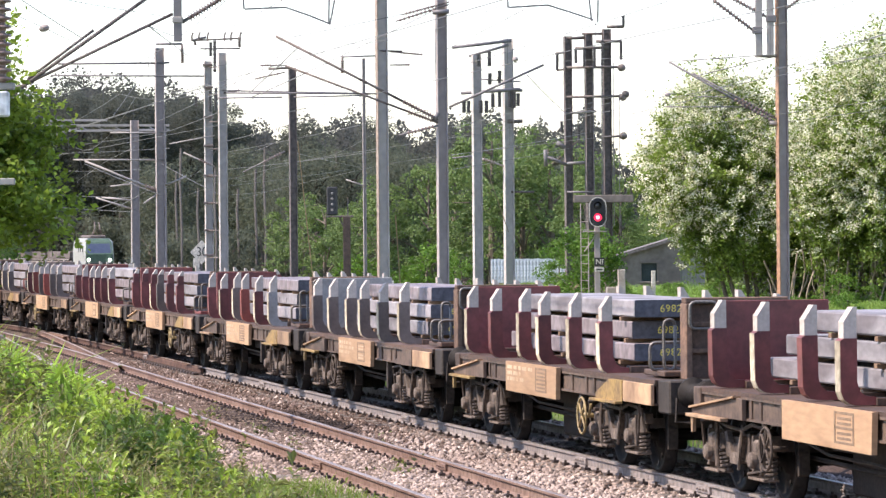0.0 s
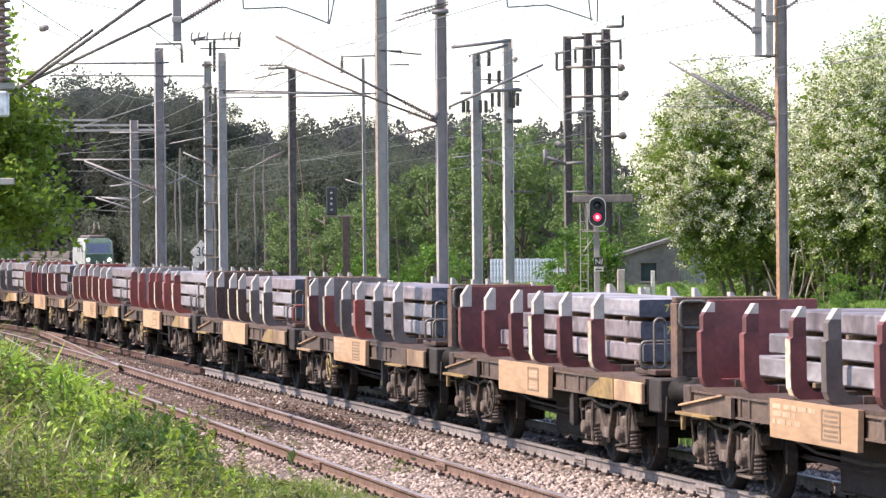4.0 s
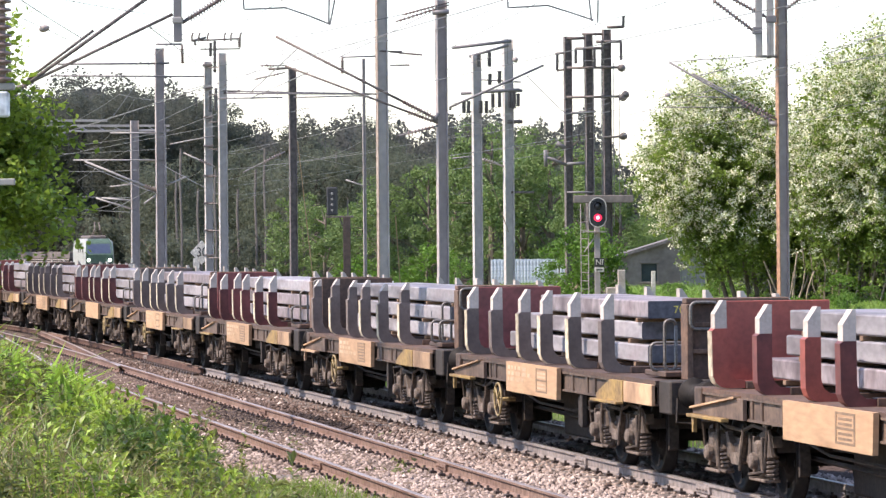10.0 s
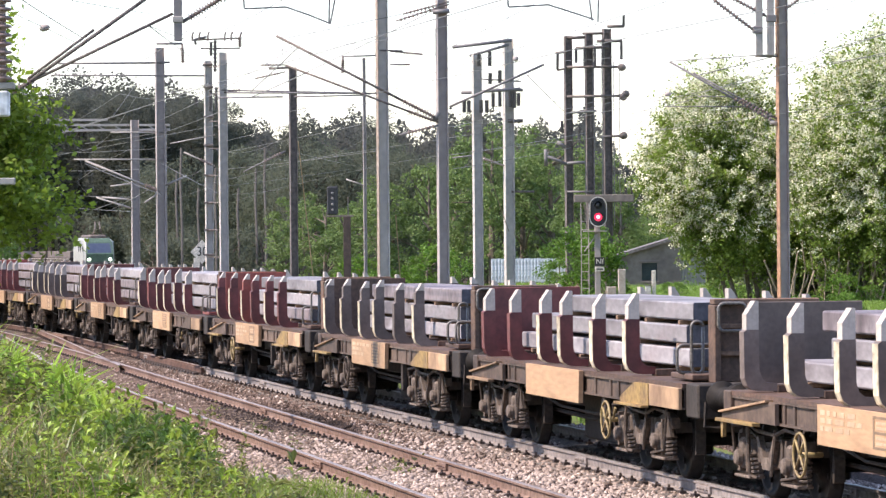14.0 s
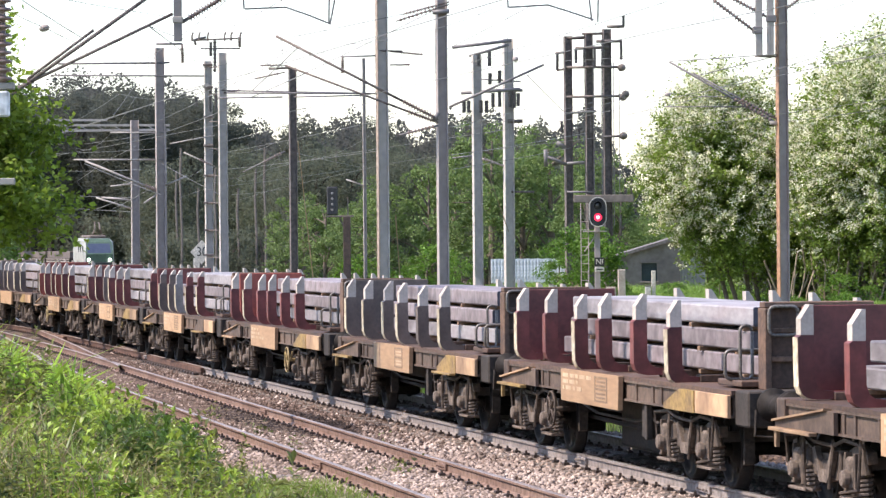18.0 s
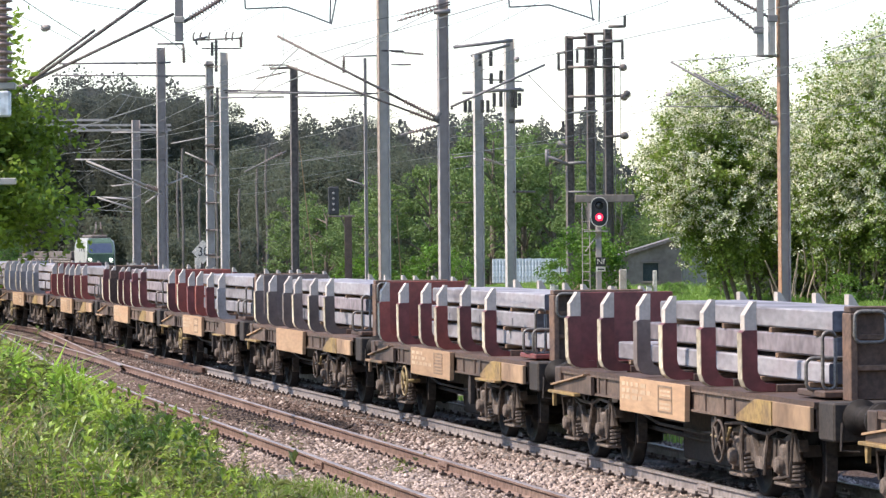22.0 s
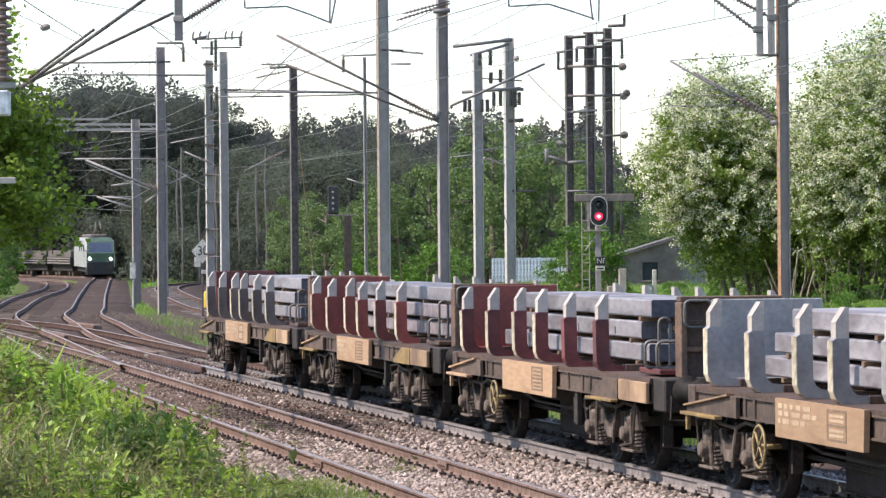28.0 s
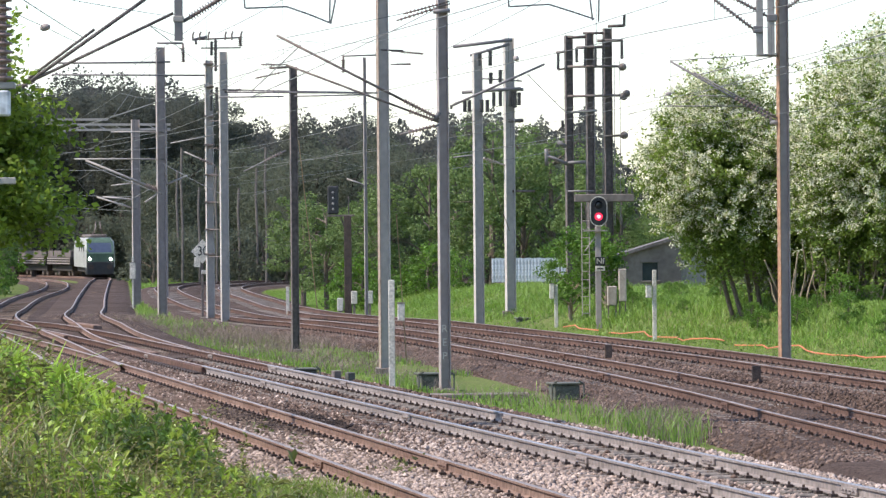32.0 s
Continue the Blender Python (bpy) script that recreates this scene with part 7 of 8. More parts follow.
    for k in range(16):     # far pines on the left
        plant("pine", -46.5 + 1.45 * k + rng.uniform(-0.6, 0.6), 402 + rng.uniform(-8, 14), rng.uniform(1.12, 1.26))
    for k in range(14):
        plant("pine", -58 + 2.6 * k + rng.uniform(-0.8, 0.8), 436 + rng.uniform(-8, 14), rng.uniform(1.2, 1.34))
    for k in range(17):     # far mixed wood across the middle
        plant("dull", -24 + 2.2 * k + rng.uniform(-1, 1), 325 + rng.uniform(-20, 25), rng.uniform(0.95, 1.2) * (1.0 if k < 16 else 0.7))
    for k in range(12):
        plant("dull", -9.5 + 2.0 * k + rng.uniform(-0.8, 0.8), 250 + rng.uniform(-12, 15), rng.uniform(0.78, 0.9) * (1.0 if k < 10 else 0.55))
    for k in range(13):     # green edge of the wood
        x = -7.2 + 1.55 * k
        top = 0.72 if k < 3 else (0.86 if k < 5 else 1.06 if k < 9 else 0.55)
        plant("mid", x + rng.uniform(-0.5, 0.5), 190 + rng.uniform(-8, 14) - 0.6 * k, top * rng.uniform(0.92, 1.06))
    for k in range(9):
        plant("mid", 6.0 + 2.1 * k + rng.uniform(-0.6, 0.6), 160 + rng.uniform(-4, 14), rng.uniform(0.72, 0.9) * (1.0 if k == 0 else 0.68))
    for k in range(26):
        x = -12 + 1.15 * k
        if x < -5.2 or 1.6 < x < 5.2:      # a pale fence shows in this gap
            continue
        plant("shrub", x + rng.uniform(-0.4, 0.4), 183 - 0.5 * k + rng.uniform(-5, 4), rng.uniform(0.5, 0.95))
    for k in range(12):     # dim growth behind the hawthorn stems, and low bushes on the bank
        plant("scrub", 10.4 + 0.62 * k, 117.5 + rng.uniform(-1.2, 2.5), rng.uniform(0.8, 1.15))
    for k in range(5):
        plant("shrub", 8.9 + 0.8 * k, 108.6 + rng.uniform(-0.8, 1.2), rng.uniform(0.18, 0.30))
    for k in range(20):
        y = 98 + 1.9 * k + rng.uniform(-1, 1)
        plant("shrub", line_x("t4", y) + rng.uniform(5.2, 8.5), y, rng.uniform(0.16, 0.34))
    for k in range(10):     # unseen young trees added left of the junction, to shade its far end
        y = 108 + 9.0 * k + rng.uniform(-2, 2)
        plant("dull", -0.1156 * y - 4.4 + rng.uniform(-0.7, 0.5), y, rng.uniform(0.5, 0.6))
    for k in range(22):     # undergrowth below the pines
        x = -62 + 2.1 * k
        plant("scrub", x + rng.uniform(-0.5, 0.5), (424 if -52 < x < -37 else 395) + rng.uniform(-4, 4), rng.uniform(1.9, 2.7))
    for k in range(16):
        plant("scrub", -22 + 1.9 * k + rng.uniform(-0.5, 0.5), 300 + rng.uniform(-8, 8), rng.uniform(1.2, 1.7))
    for x, y, k in ((-26.9, 222, 0.95), (-27.9, 236, 1.1), (-26.0, 211, 0.8), (-29.5, 252, 1.2)):
        plant("shrub", x, y, k)
    bare = [Builder().path([(0, 0, -0.3), (0.06, 0, h * 0.4), (-0.05, 0.05, h * 0.75), (0.04, 0, h)], 0.10, 6).mesh("tree_trunk", [M["bark_grey"]]) for h in (7.5, 9.0, 10.5)]
    for k in range(16):     # bare lower trunks before the dark of the wood
        x, y = -21.5 + 0.95 * k + rng.uniform(-0.5, 0.5), 296 + rng.uniform(-6, 6)
        part("trunk", bare[k % 3], thing("bare_tree", None, "slim grey bare tree before the wood", "tree", "bare trees", at=pose(x, y, drop(y) - 0.36)))
    for k in range(7):      # growth left of the curve
        plant("mid", -29 - 1.6 * k, 240 + 14 * k, rng.uniform(0.7, 1.1))
    for group in kinds.values():      # the nursery plants take their own places in the wood
        for i, src in enumerate(group):
            src.matrix_basis = pose(-14 + 9 * i + rng.uniform(-2, 2), 372 + 5 * i, drop(372) - 0.36)
    # closed wall of leaves far behind
    r2 = np.random.default_rng(91)
    n = 150000
    X = r2.uniform(-95, 75, n)
    top = 16.2 + 0.9 * np.sin(X * 0.41) + 0.8 * np.sin(X * 1.13 + 1) + 0.5 * np.sin(X * 2.3) + 5.3 / (1 + np.exp((X + 29.0) * 1.2)) - 7.5 / (1 + np.exp(-(X - 20.5) * 1.2))
    P = np.stack([X, r2.uniform(446, 470, n), -1.5 + (top + 1.5) * r2.uniform(0, 1, n) ** 0.85], 1)
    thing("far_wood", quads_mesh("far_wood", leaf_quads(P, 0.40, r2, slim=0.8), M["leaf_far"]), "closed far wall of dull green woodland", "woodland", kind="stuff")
    # solid haze-coloured sheet added behind those leaves, closing gaps to the sky
    b = Builder()
    xs = [-110 + 1.5 * k for k in range(135)]
    tops = [15.3 + 0.9 * math.sin(x * 0.41) + 0.8 * math.sin(x * 1.13 + 1) + 0.5 * math.sin(x * 2.3) + 5.0 / (1 + math.exp((x + 29.0) * 1.2)) - 7.0 / (1 + math.exp(-(x - 20.5) * 1.2)) for x in xs]
    for k in range(len(xs) - 1):
        y0, y1 = 474 + 2 * math.sin(k * 1.7), 474 + 2 * math.sin(k * 1.7 + 1.7)
        b.add([(xs[k], y0, -8), (xs[k + 1], y1, -8), (xs[k + 1], y1, tops[k + 1]), (xs[k], y0, tops[k])], [(0, 1, 2, 3)])
    thing("backdrop", b.mesh("backdrop", [M["leaf_far"]]), "hazy backdrop sheet behind the distant wood", "woodland", kind="structure")


build_trees()
build_weeds()
build_stones()
# ---- slab train ----
PITCH = 13.4
STAKES = (-0.44, 1.27, 3.03, 4.29, 6.0, 7.72)


def st1_place(t):
    """Where the rearmost wagon's first stake is along the line at t seconds."""
    return 3.15380779e-04 * t ** 3 + 1.38596630e-02 * t ** 2 + 13.2332797 * t - 472.78


J_OUT = [(0.86, 1.19), (1.06, 1.19), (1.14, 1.205), (1.20, 1.25), (1.232, 1.33), (1.238, 1.84), (1.205, 1.865), (1.065, 1.865), (1.062, 1.42), (1.03, 1.33), (0.97, 1.285), (0.86, 1.275)]
J_EDGE = [(1.04, 1.19), (1.14, 1.205), (1.20, 1.25), (1.232, 1.33), (1.238, 1.84)]
J_TIP = [(1.205, 1.865), (1.205, 2.03), (1.105, 2.18), (1.065, 2.18), (1.065, 1.865)]


J_CAP = [(1.18, 2.068), (1.105, 2.18), (1.065, 2.18), (1.065, 2.068)]
J_NECK = [(1.205, 1.865), (1.205, 2.03), (1.18, 2.068), (1.065, 2.068), (1.065, 1.865)]


def stake_meshes(m, side):
    """One stake: body, long painted tip, neck with short cap, pale edge strip."""
    s = 1 if side > 0 else -1

    def swept(name, outline, x0, x1, mm):
        return Builder().prism([(u * s, z) for u, z in outline], x0, x1, "x", 0).mesh(name, [mm])

    e = Builder()
    # pale edge strip down the outer face
    for (u0, z0), (u1, z1) in zip(J_EDGE, J_EDGE[1:]):
        d = Vector((z1 - z0, u0 - u1)).normalized() * 0.007
        e.prism([(u0 * s, z0), ((u0 + d.x) * s, z0 + d.y), ((u1 + d.x) * s, z1 + d.y), (u1 * s, z1)], 0.006, 0.174, "x", 0)
    return {"body": swept("stake", J_OUT, 0.0, 0.18, m), "tip": swept("tip", J_TIP, 0.005, 0.172, M["tip"]), "neck": swept("neck", J_NECK, 0.008, 0.170, m),
            "cap": swept("tip", J_CAP, 0.005, 0.172, M["tip"]), "edge": e.mesh("edge_strip", [M["strip"]])}


def bogie_meshes():
    out = {}
    # cast side frame, dipped in the middle
    b = Builder()
    o = [(-1.30, 0.62), (-1.28, 0.74), (-0.95, 0.80), (-0.45, 0.66), (0.45, 0.66), (0.95, 0.80), (1.28, 0.74), (1.30, 0.62), (1.08, 0.60), (0.78, 0.60), (0.50, 0.46), (0.28, 0.40), (-0.28, 0.40), (-0.50, 0.46), (-0.78, 0.60), (-1.08, 0.60)]
    b.prism(o, -0.05, 0.05, "y", 0)
    for x in (-0.42, 0.42):
        b.box(x - 0.05, x + 0.05, -0.075, 0.075, 0.42, 0.72, 0, 0.01)
    b.prism([(-0.20, 0.42), (0.0, 0.37), (0.20, 0.42), (0.14, 0.60), (-0.14, 0.60)], -0.085, 0.085, "y", 0)
    out["frame"] = b.mesh("side_frame", [M["bogie"]])
    # axle box with cover
    b = Builder()
    b.box(-0.10, 0.10, -0.10, 0.10, 0.34, 0.68, 0, 0.03)
    b.lathe((0, -0.10, 0.46), (0, -1, 0), [(0, 0.095), (0.05, 0.09), (0.07, 0.07), (0.075, 0.03)], 20, 0)
    b.box(-0.31, 0.31, -0.09, 0.09, 0.235, 0.27, 0, 0.008)
    out["axle_box"] = b.mesh("axle_box", [M["axle"]])
    # short coil springs under deep cups
    b = Builder()
    b.path([(0.064 * math.cos(k * math.pi / 4), 0.064 * math.sin(k * math.pi / 4), 0.275 + 0.0058 * k) for k in range(41)], 0.0165, 5)
    out["spring"] = b.mesh("coil_spring", [M["spring"]])
    out["cup"] = Builder().lathe((0, 0, 0.47), (0, 0, 1), [(0.03, 0.06), (0.03, 0.082), (0.05, 0.084), (0.06, 0.066), (0.20, 0.062), (0.22, 0.05)], 14).mesh("spring_cup", [M["bogie"]], True)
    # hanging link in the dip of the frame
    out["link"] = Builder().prism([(-0.36, 0.70), (-0.28, 0.73), (-0.10, 0.50), (0.10, 0.50), (0.28, 0.73), (0.36, 0.70), (0.14, 0.37), (-0.14, 0.37)], -0.12, -0.06, "y", 0).mesh("frame_link", [M["axle"]])
    out["guide"] = Builder().box(-0.025, 0.025, -0.09, 0.09, 0.30, 0.72, 0, 0.006).mesh("horn_guide", [M["bogie"]])
    # wheel pair on its axle
    b = Builder()
    for sy in (-1, 1):
        y = 0.7525 * sy
        b.lathe((0, y - 0.09 * sy, 0), (0, sy, 0), [(0.0, 0.40), (0.0, 0.488), (0.03, 0.485), (0.04, 0.465), (0.135, 0.458), (0.135, 0.40), (0.10, 0.38), (0.075, 0.17), (0.13, 0.14), (0.14, 0.09)], 28)
    b.tube((0, -1.0, 0), (0, 1.0, 0), 0.075, n=10)
    for k in range(4):
        a = math.pi / 2 * k
        b.box(-0.03 + 0.27 * math.cos(a), 0.03 + 0.27 * math.cos(a), -0.775, -0.765, -0.03 + 0.27 * math.sin(a), 0.03 + 0.27 * math.sin(a))
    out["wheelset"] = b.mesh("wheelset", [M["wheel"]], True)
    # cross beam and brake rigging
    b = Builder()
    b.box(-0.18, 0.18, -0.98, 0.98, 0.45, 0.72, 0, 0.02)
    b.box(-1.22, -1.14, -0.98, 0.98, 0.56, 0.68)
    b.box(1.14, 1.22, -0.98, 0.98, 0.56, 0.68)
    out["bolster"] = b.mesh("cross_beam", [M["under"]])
    for nm, pts, rr in (("pipe_long", [(-1.35, -1.08, 0.50), (-1.30, -1.12, 0.80), (-0.7, -1.12, 0.84), (-0.3, -1.12, 0.78), (0.35, -1.12, 0.76), (0.75, -1.12, 0.84), (1.3, -1.10, 0.80), (1.36, -1.08, 0.52)], 0.022),
                        ("pipe_a", [(-0.65, -1.12, 0.86), (-0.62, -1.14, 0.55), (-0.55, -1.14, 0.28), (-0.25, -1.14, 0.27)], 0.018),
                        ("pipe_b", [(1.28, -1.12, 0.86), (1.25, -1.14, 0.36), (0.65, -1.14, 0.30)], 0.018),
                        ("pipe_c", [(0.4, -1.13, 0.82), (0.36, -1.15, 0.50), (0.30, -1.15, 0.32)], 0.018)):
        out[nm] = Builder().path(pts, rr, 5).mesh("brake_pipe", [M["bogie"]])
    b = Builder()
    b.prism([(-0.03, 0.30), (0.03, 0.32), (0.04, 0.55), (0.012, 0.60), (0.012, 0.80), (-0.012, 0.80), (-0.012, 0.60), (-0.03, 0.55)], -0.80, -0.68, "y", 0)
    out["brake"] = b.mesh("brake_block", [M["under"]])
    return out


def wagon_meshes():
    out = bogie_meshes()
    # underframe: floor plate, solebars with ribs, centre sill
    b = Builder()
    b.box(-0.88, 10.42, -1.20, 1.20, 1.145, 1.19, 0)
    b.box(-0.88, 10.42, -0.35, 0.35, 0.80, 1.145, 1)
    out["floor"] = b.mesh("floor_plate", [M["brown"], M["under"]])
    for s, nm in ((-1, "sole_near"), (1, "sole_far")):
        b = Builder()
        y0, y1 = (-1.20, -1.12) if s < 0 else (1.12, 1.20)
        b.box(-0.88, 10.40, y0 + 0.03, y1 - 0.03, 0.90, 1.14, 0)
        b.box(-0.88, 10.40, y0, y1, 1.115, 1.143, 0)
        b.box(0.9, 10.40, y0, y1, 0.885, 0.91, 0)
        for x in (1.05, 1.42, 2.2, 6.1, 6.9, 7.3):
            b.box(x, x + 0.07, y0 + 0.005, y1 - 0.005, 0.90, 1.12, 0, 0.008)
        out[nm] = b.mesh("solebar", [M["sole"]])
    # end side plates with a diagonal edge, and a step bar
    b = Builder()
    b.prism([(-1.12, 0.89), (0.95, 0.89), (0.95, 1.12), (0.72, 1.13), (-1.12, 0.945)], -1.25, -1.205, "y", 0)
    # paler strip along the slope, standing in for its sunlit top edge
    b.prism([(-1.13, 0.945), (0.72, 1.13), (0.72, 1.152), (-1.13, 0.967)], -1.29, -1.20, "y", 1)
    b.box(-1.12, 0.35, -1.33, -1.24, 0.850, 0.888, 2, 0.005)
    b.prism([(-0.98, 0.68), (-0.92, 0.68), (-0.90, 0.87), (-1.0, 0.87)], -1.30, -1.26, "y", 2)
    out["gusset"] = b.mesh("end_plate", [M["sole"], M["gusset"], M["ochre"]])
    out["gusset_plain"] = b.mesh("end_plate", [M["sole"], M["gusset"], M["gusset"]])
    b = Builder()
    b.box(9.06, 10.42, -1.25, -1.205, 0.885, 1.14, 0, 0.006)
    out["gusset_front"] = b.mesh("end_plate", [M["gusset"]])
    wedge = [(7.70, 0.885), (9.05, 0.885), (9.05, 1.14), (8.40, 1.14), (7.70, 0.945)]
    out["wedge"] = Builder().prism(wedge, -1.26, -1.205, "y").mesh("wedge_plate", [M["sole"]])
    out["wedge_ochre"] = Builder().prism(wedge, -1.26, -1.205, "y").mesh("wedge_plate", [M["ochre"]])
    b = Builder()
    b.box(7.72, 9.05, -1.35, -1.25, 0.852, 0.884, 0, 0.004)
    out["step_bar"] = b.mesh("step_bar", [M["ochre"]])
    # headstocks
    b = Builder()
    b.box(-1.16, -0.885, -1.22, 1.22, 0.86, 1.19, 0, 0.012)
    out["head_rear"] = b.mesh("headstock", [M["sole"]])
    b = Builder()
    # front headstock darker than the rear one: its end's shade is in the colour
    b.box(10.425, 10.95, -1.16, 1.16, 0.80, 1.20, 0, 0.02)
    b.box(10.95, 11.3, -0.20, 0.20, 0.88, 1.12, 0, 0.02)
    out["head_front"] = b.mesh("headstock", [M["under"]])
    # buffers
    b = Builder()
    b.lathe((0, 0, 0), (1, 0, 0), [(0.0, 0.16), (0.04, 0.16), (0.06, 0.11), (0.30, 0.11), (0.31, 0.085), (0.44, 0.085), (0.45, 0.18), (0.47, 0.19), (0.50, 0.185)], 18)
    out["buffer"] = b.mesh("buffer", [M["wheel"]], True)
    b = Builder()
    b.lathe((0, 0, 0), (1, 0, 0), [(0.0, 0.19), (0.06, 0.19), (0.08, 0.13), (0.38, 0.13), (0.40, 0.10), (0.66, 0.10), (0.68, 0.18), (0.71, 0.19), (0.75, 0.185)], 18)
    out["buffer_long"] = b.mesh("buffer", [M["wheel"]], True)
    # data box hanging on the side
    b = Builder()
    b.prism([(2.55, 0.775), (2.55, 1.185), (5.62, 1.185), (5.58, 0.765)], -1.275, -1.215, "y", 0)
    out["box"] = b.mesh("side_box", [M["beige"]])
    # faded stencil lines that cannot be read, and the ruled panel beside them
    for v in range(3):
        rv = random.Random(900 + v)
        b = Builder()
        for row, z in enumerate((1.085, 1.005, 0.925)):
            x = 2.66
            while x < (3.75, 4.05, 3.5)[(row + v) % 3]:
                w = rv.choice((0.10, 0.16, 0.24, 0.30))
                b.box(x, x + w, -1.279, -1.273, z, z + 0.05)
                x += w + rv.choice((0.05, 0.07, 0.11))
        out["stencil_%d" % v] = b.mesh("stencil_lines", [M["faded"]])
    b = Builder()
    for x0, x1, z0, z1 in ((4.38, 5.04, 1.125, 1.15), (4.38, 5.04, 0.975, 1.0), (4.38, 5.04, 0.825, 0.85), (4.38, 4.43, 0.85, 1.125), (4.99, 5.04, 0.85, 1.125)):
        b.box(x0, x1, -1.279, -1.273, z0, z1)
    out["panel_frame"] = b.mesh("data_panel", [M["panel_ink"]])
    b = Builder()
    for z in (1.07, 1.02, 0.92, 0.87):
        b.box(4.48, 4.94, -1.279, -1.273, z, z + 0.026)
    out["panel_ink"] = b.mesh("data_lines", [M["panel_ink"]])
    out["panel_pale"] = b.mesh("data_lines", [M["faded"]])
    # transverse cradle bars
    b = Builder()
    b.box(0, 0.20, -0.86, 0.86, 1.19, 1.275, 0, 0.008)
    out["bolsterbar"] = b.mesh("cradle_bar", [M["brown"]])
    # bulkheads with ribs and frame
    for nm in ("maroon", "red", "grey", "brown", "pale_grey"):
        out["bulk_" + nm] = Builder().box(-0.06, 0.0, -0.95, 0.36, 1.20, 2.17, 0, 0.008).mesh("bulkhead", [M[nm]])
        out["bulk_bars_" + nm] = [Builder().box(*q, 0, 0.008).mesh("bulkhead_bar", [M[nm]]) for q in ((-0.12, -0.062, -0.95, -0.88, 1.19, 2.16), (-0.12, -0.062, 0.29, 0.36, 1.19, 2.16), (0.002, 0.10, -0.95, 0.36, 1.19, 1.26))]
    out["bulk_front"] = Builder().box(-0.03, 0.03, -0.72, 0.42, 1.20, 2.10, 0, 0.006).mesh("bulkhead", [M["brown"]])
    out["bulk_front_bars"] = [Builder().box(*q, 0, 0.010).mesh("bulkhead_bar", [M["rusty_bar"]]) for q in ((-0.10, 0.10, -0.79, 0.49, 2.102, 2.17), (-0.13, 0.15, -0.80, -0.722, 1.19, 2.10), (-0.13, 0.15, 0.422, 0.50, 1.19, 2.10), (0.032, 0.09, -0.72, 0.42, 1.50, 1.56), (0.032, 0.09, -0.72, 0.42, 1.82, 1.88), (0.034, 0.13, -0.28, -0.20, 1.2, 2.1))]
    # platform and handrails
    b = Builder()
    b.box(9.15, 10.12, -1.0, 1.0, 1.215, 1.285, 0, 0.012)
    out["platform"] = b.mesh("platform", [M["brown"]])
    out["platform_red"] = b.mesh("platform", [M["maroon"]])

    def loop(x, y0, y1, z0, z1, r=0.07):
        pts = []
        for cy, cz, a0 in ((y1 - r, z1 - r, 0), (y0 + r, z1 - r, 90), (y0 + r, z0 + r, 180), (y1 - r, z0 + r, 270)):
            for k in range(4):
                a = radians(a0 + 30 * k)
                pts.append((x, cy + r * math.cos(a), cz + r * math.sin(a)))
        return pts + [pts[0]]

    out["rail_low"] = Builder().path(loop(9.75, -1.08, -0.60, 1.29, 1.62), 0.02, 6).mesh("handrail", [M["handrail"]], True)
    out["rail_mid"] = Builder().path(loop(10.08, -1.02, -0.40, 1.29, 1.62), 0.02, 6).mesh("handrail", [M["handrail"]], True)
    out["rail_hoop"] = Builder().path(loop(9.85, -0.93, -0.79, 1.29, 1.90, 0.065), 0.02, 6).mesh("handrail", [M["handrail"]], True)
    out["rail_high"] = Builder().path(loop(10.42, -0.76, -0.42, 1.80, 2.12), 0.02, 6).mesh("handrail", [M["handrail"]], True)
    out["rail_red"] = Builder().path(loop(10.08, -1.02, -0.40, 1.29, 1.62), 0.02, 6).mesh("handrail", [M["red"]], True)
    b = Builder()
    b.path([(10.98, -1.08, 1.0), (11.0, -1.10, 0.72), (11.0, -0.90, 0.70)], 0.016, 5)
    out["step"] = b.mesh("corner_step", [M["under"]])
    b = Builder()
    b.path([(10.97, -0.45, 0.95), (11.15, -0.45, 0.85), (11.3, -0.43, 0.55), (11.5, -0.4, 0.42), (11.75, -0.4, 0.5), (11.95, -0.4, 0.8)], 0.028, 6)
    out["hose"] = b.mesh("brake_hose", [M["under"]], True)
    # hand wheel
    b = Builder()
    b.ring((0, 0, 0), (0, 1, 0), 0.23, 0.016, 22, 6)
    for k in range(4):
        a = math.pi / 4 + math.pi / 2 * k
        b.tube((0, 0, 0), (0.24 * math.cos(a), 0, 0.24 * math.sin(a)), 0.015, n=5)
    b.tube((0, 0, 0), (0, 0.25, 0), 0.03, n=6)
    out["handwheel_yellow"] = b.mesh("hand_wheel", [M["yellow"]], True)
    out["handwheel_dark"] = b.mesh("hand_wheel", [M["bogie"]], True)
    # clutter below the floor: cylinders, pipes, levers
    b = Builder()
    b.tube((3.2, -0.2, 0.72), (4.6, -0.2, 0.72), 0.19, n=12)
    b.tube((2.4, 0.45, 0.70), (6.3, 0.45, 0.70), 0.05, n=6)
    b.path([(2.0, -1.0, 0.80), (3.0, -0.9, 0.62), (5.0, -0.9, 0.60), (6.4, -1.05, 0.70), (7.0, -1.12, 0.66)], 0.02, 5)
    b.box(6.15, 6.45, -1.12, -0.8, 0.45, 0.85, 0, 0.02)
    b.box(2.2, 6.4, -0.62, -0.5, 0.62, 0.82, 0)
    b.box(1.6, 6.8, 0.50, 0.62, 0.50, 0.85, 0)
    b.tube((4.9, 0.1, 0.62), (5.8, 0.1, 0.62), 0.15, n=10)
    # two low dark blocks added to hide the lit ground behind the wagon
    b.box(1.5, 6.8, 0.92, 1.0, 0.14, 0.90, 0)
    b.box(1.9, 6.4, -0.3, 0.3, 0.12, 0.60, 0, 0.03)
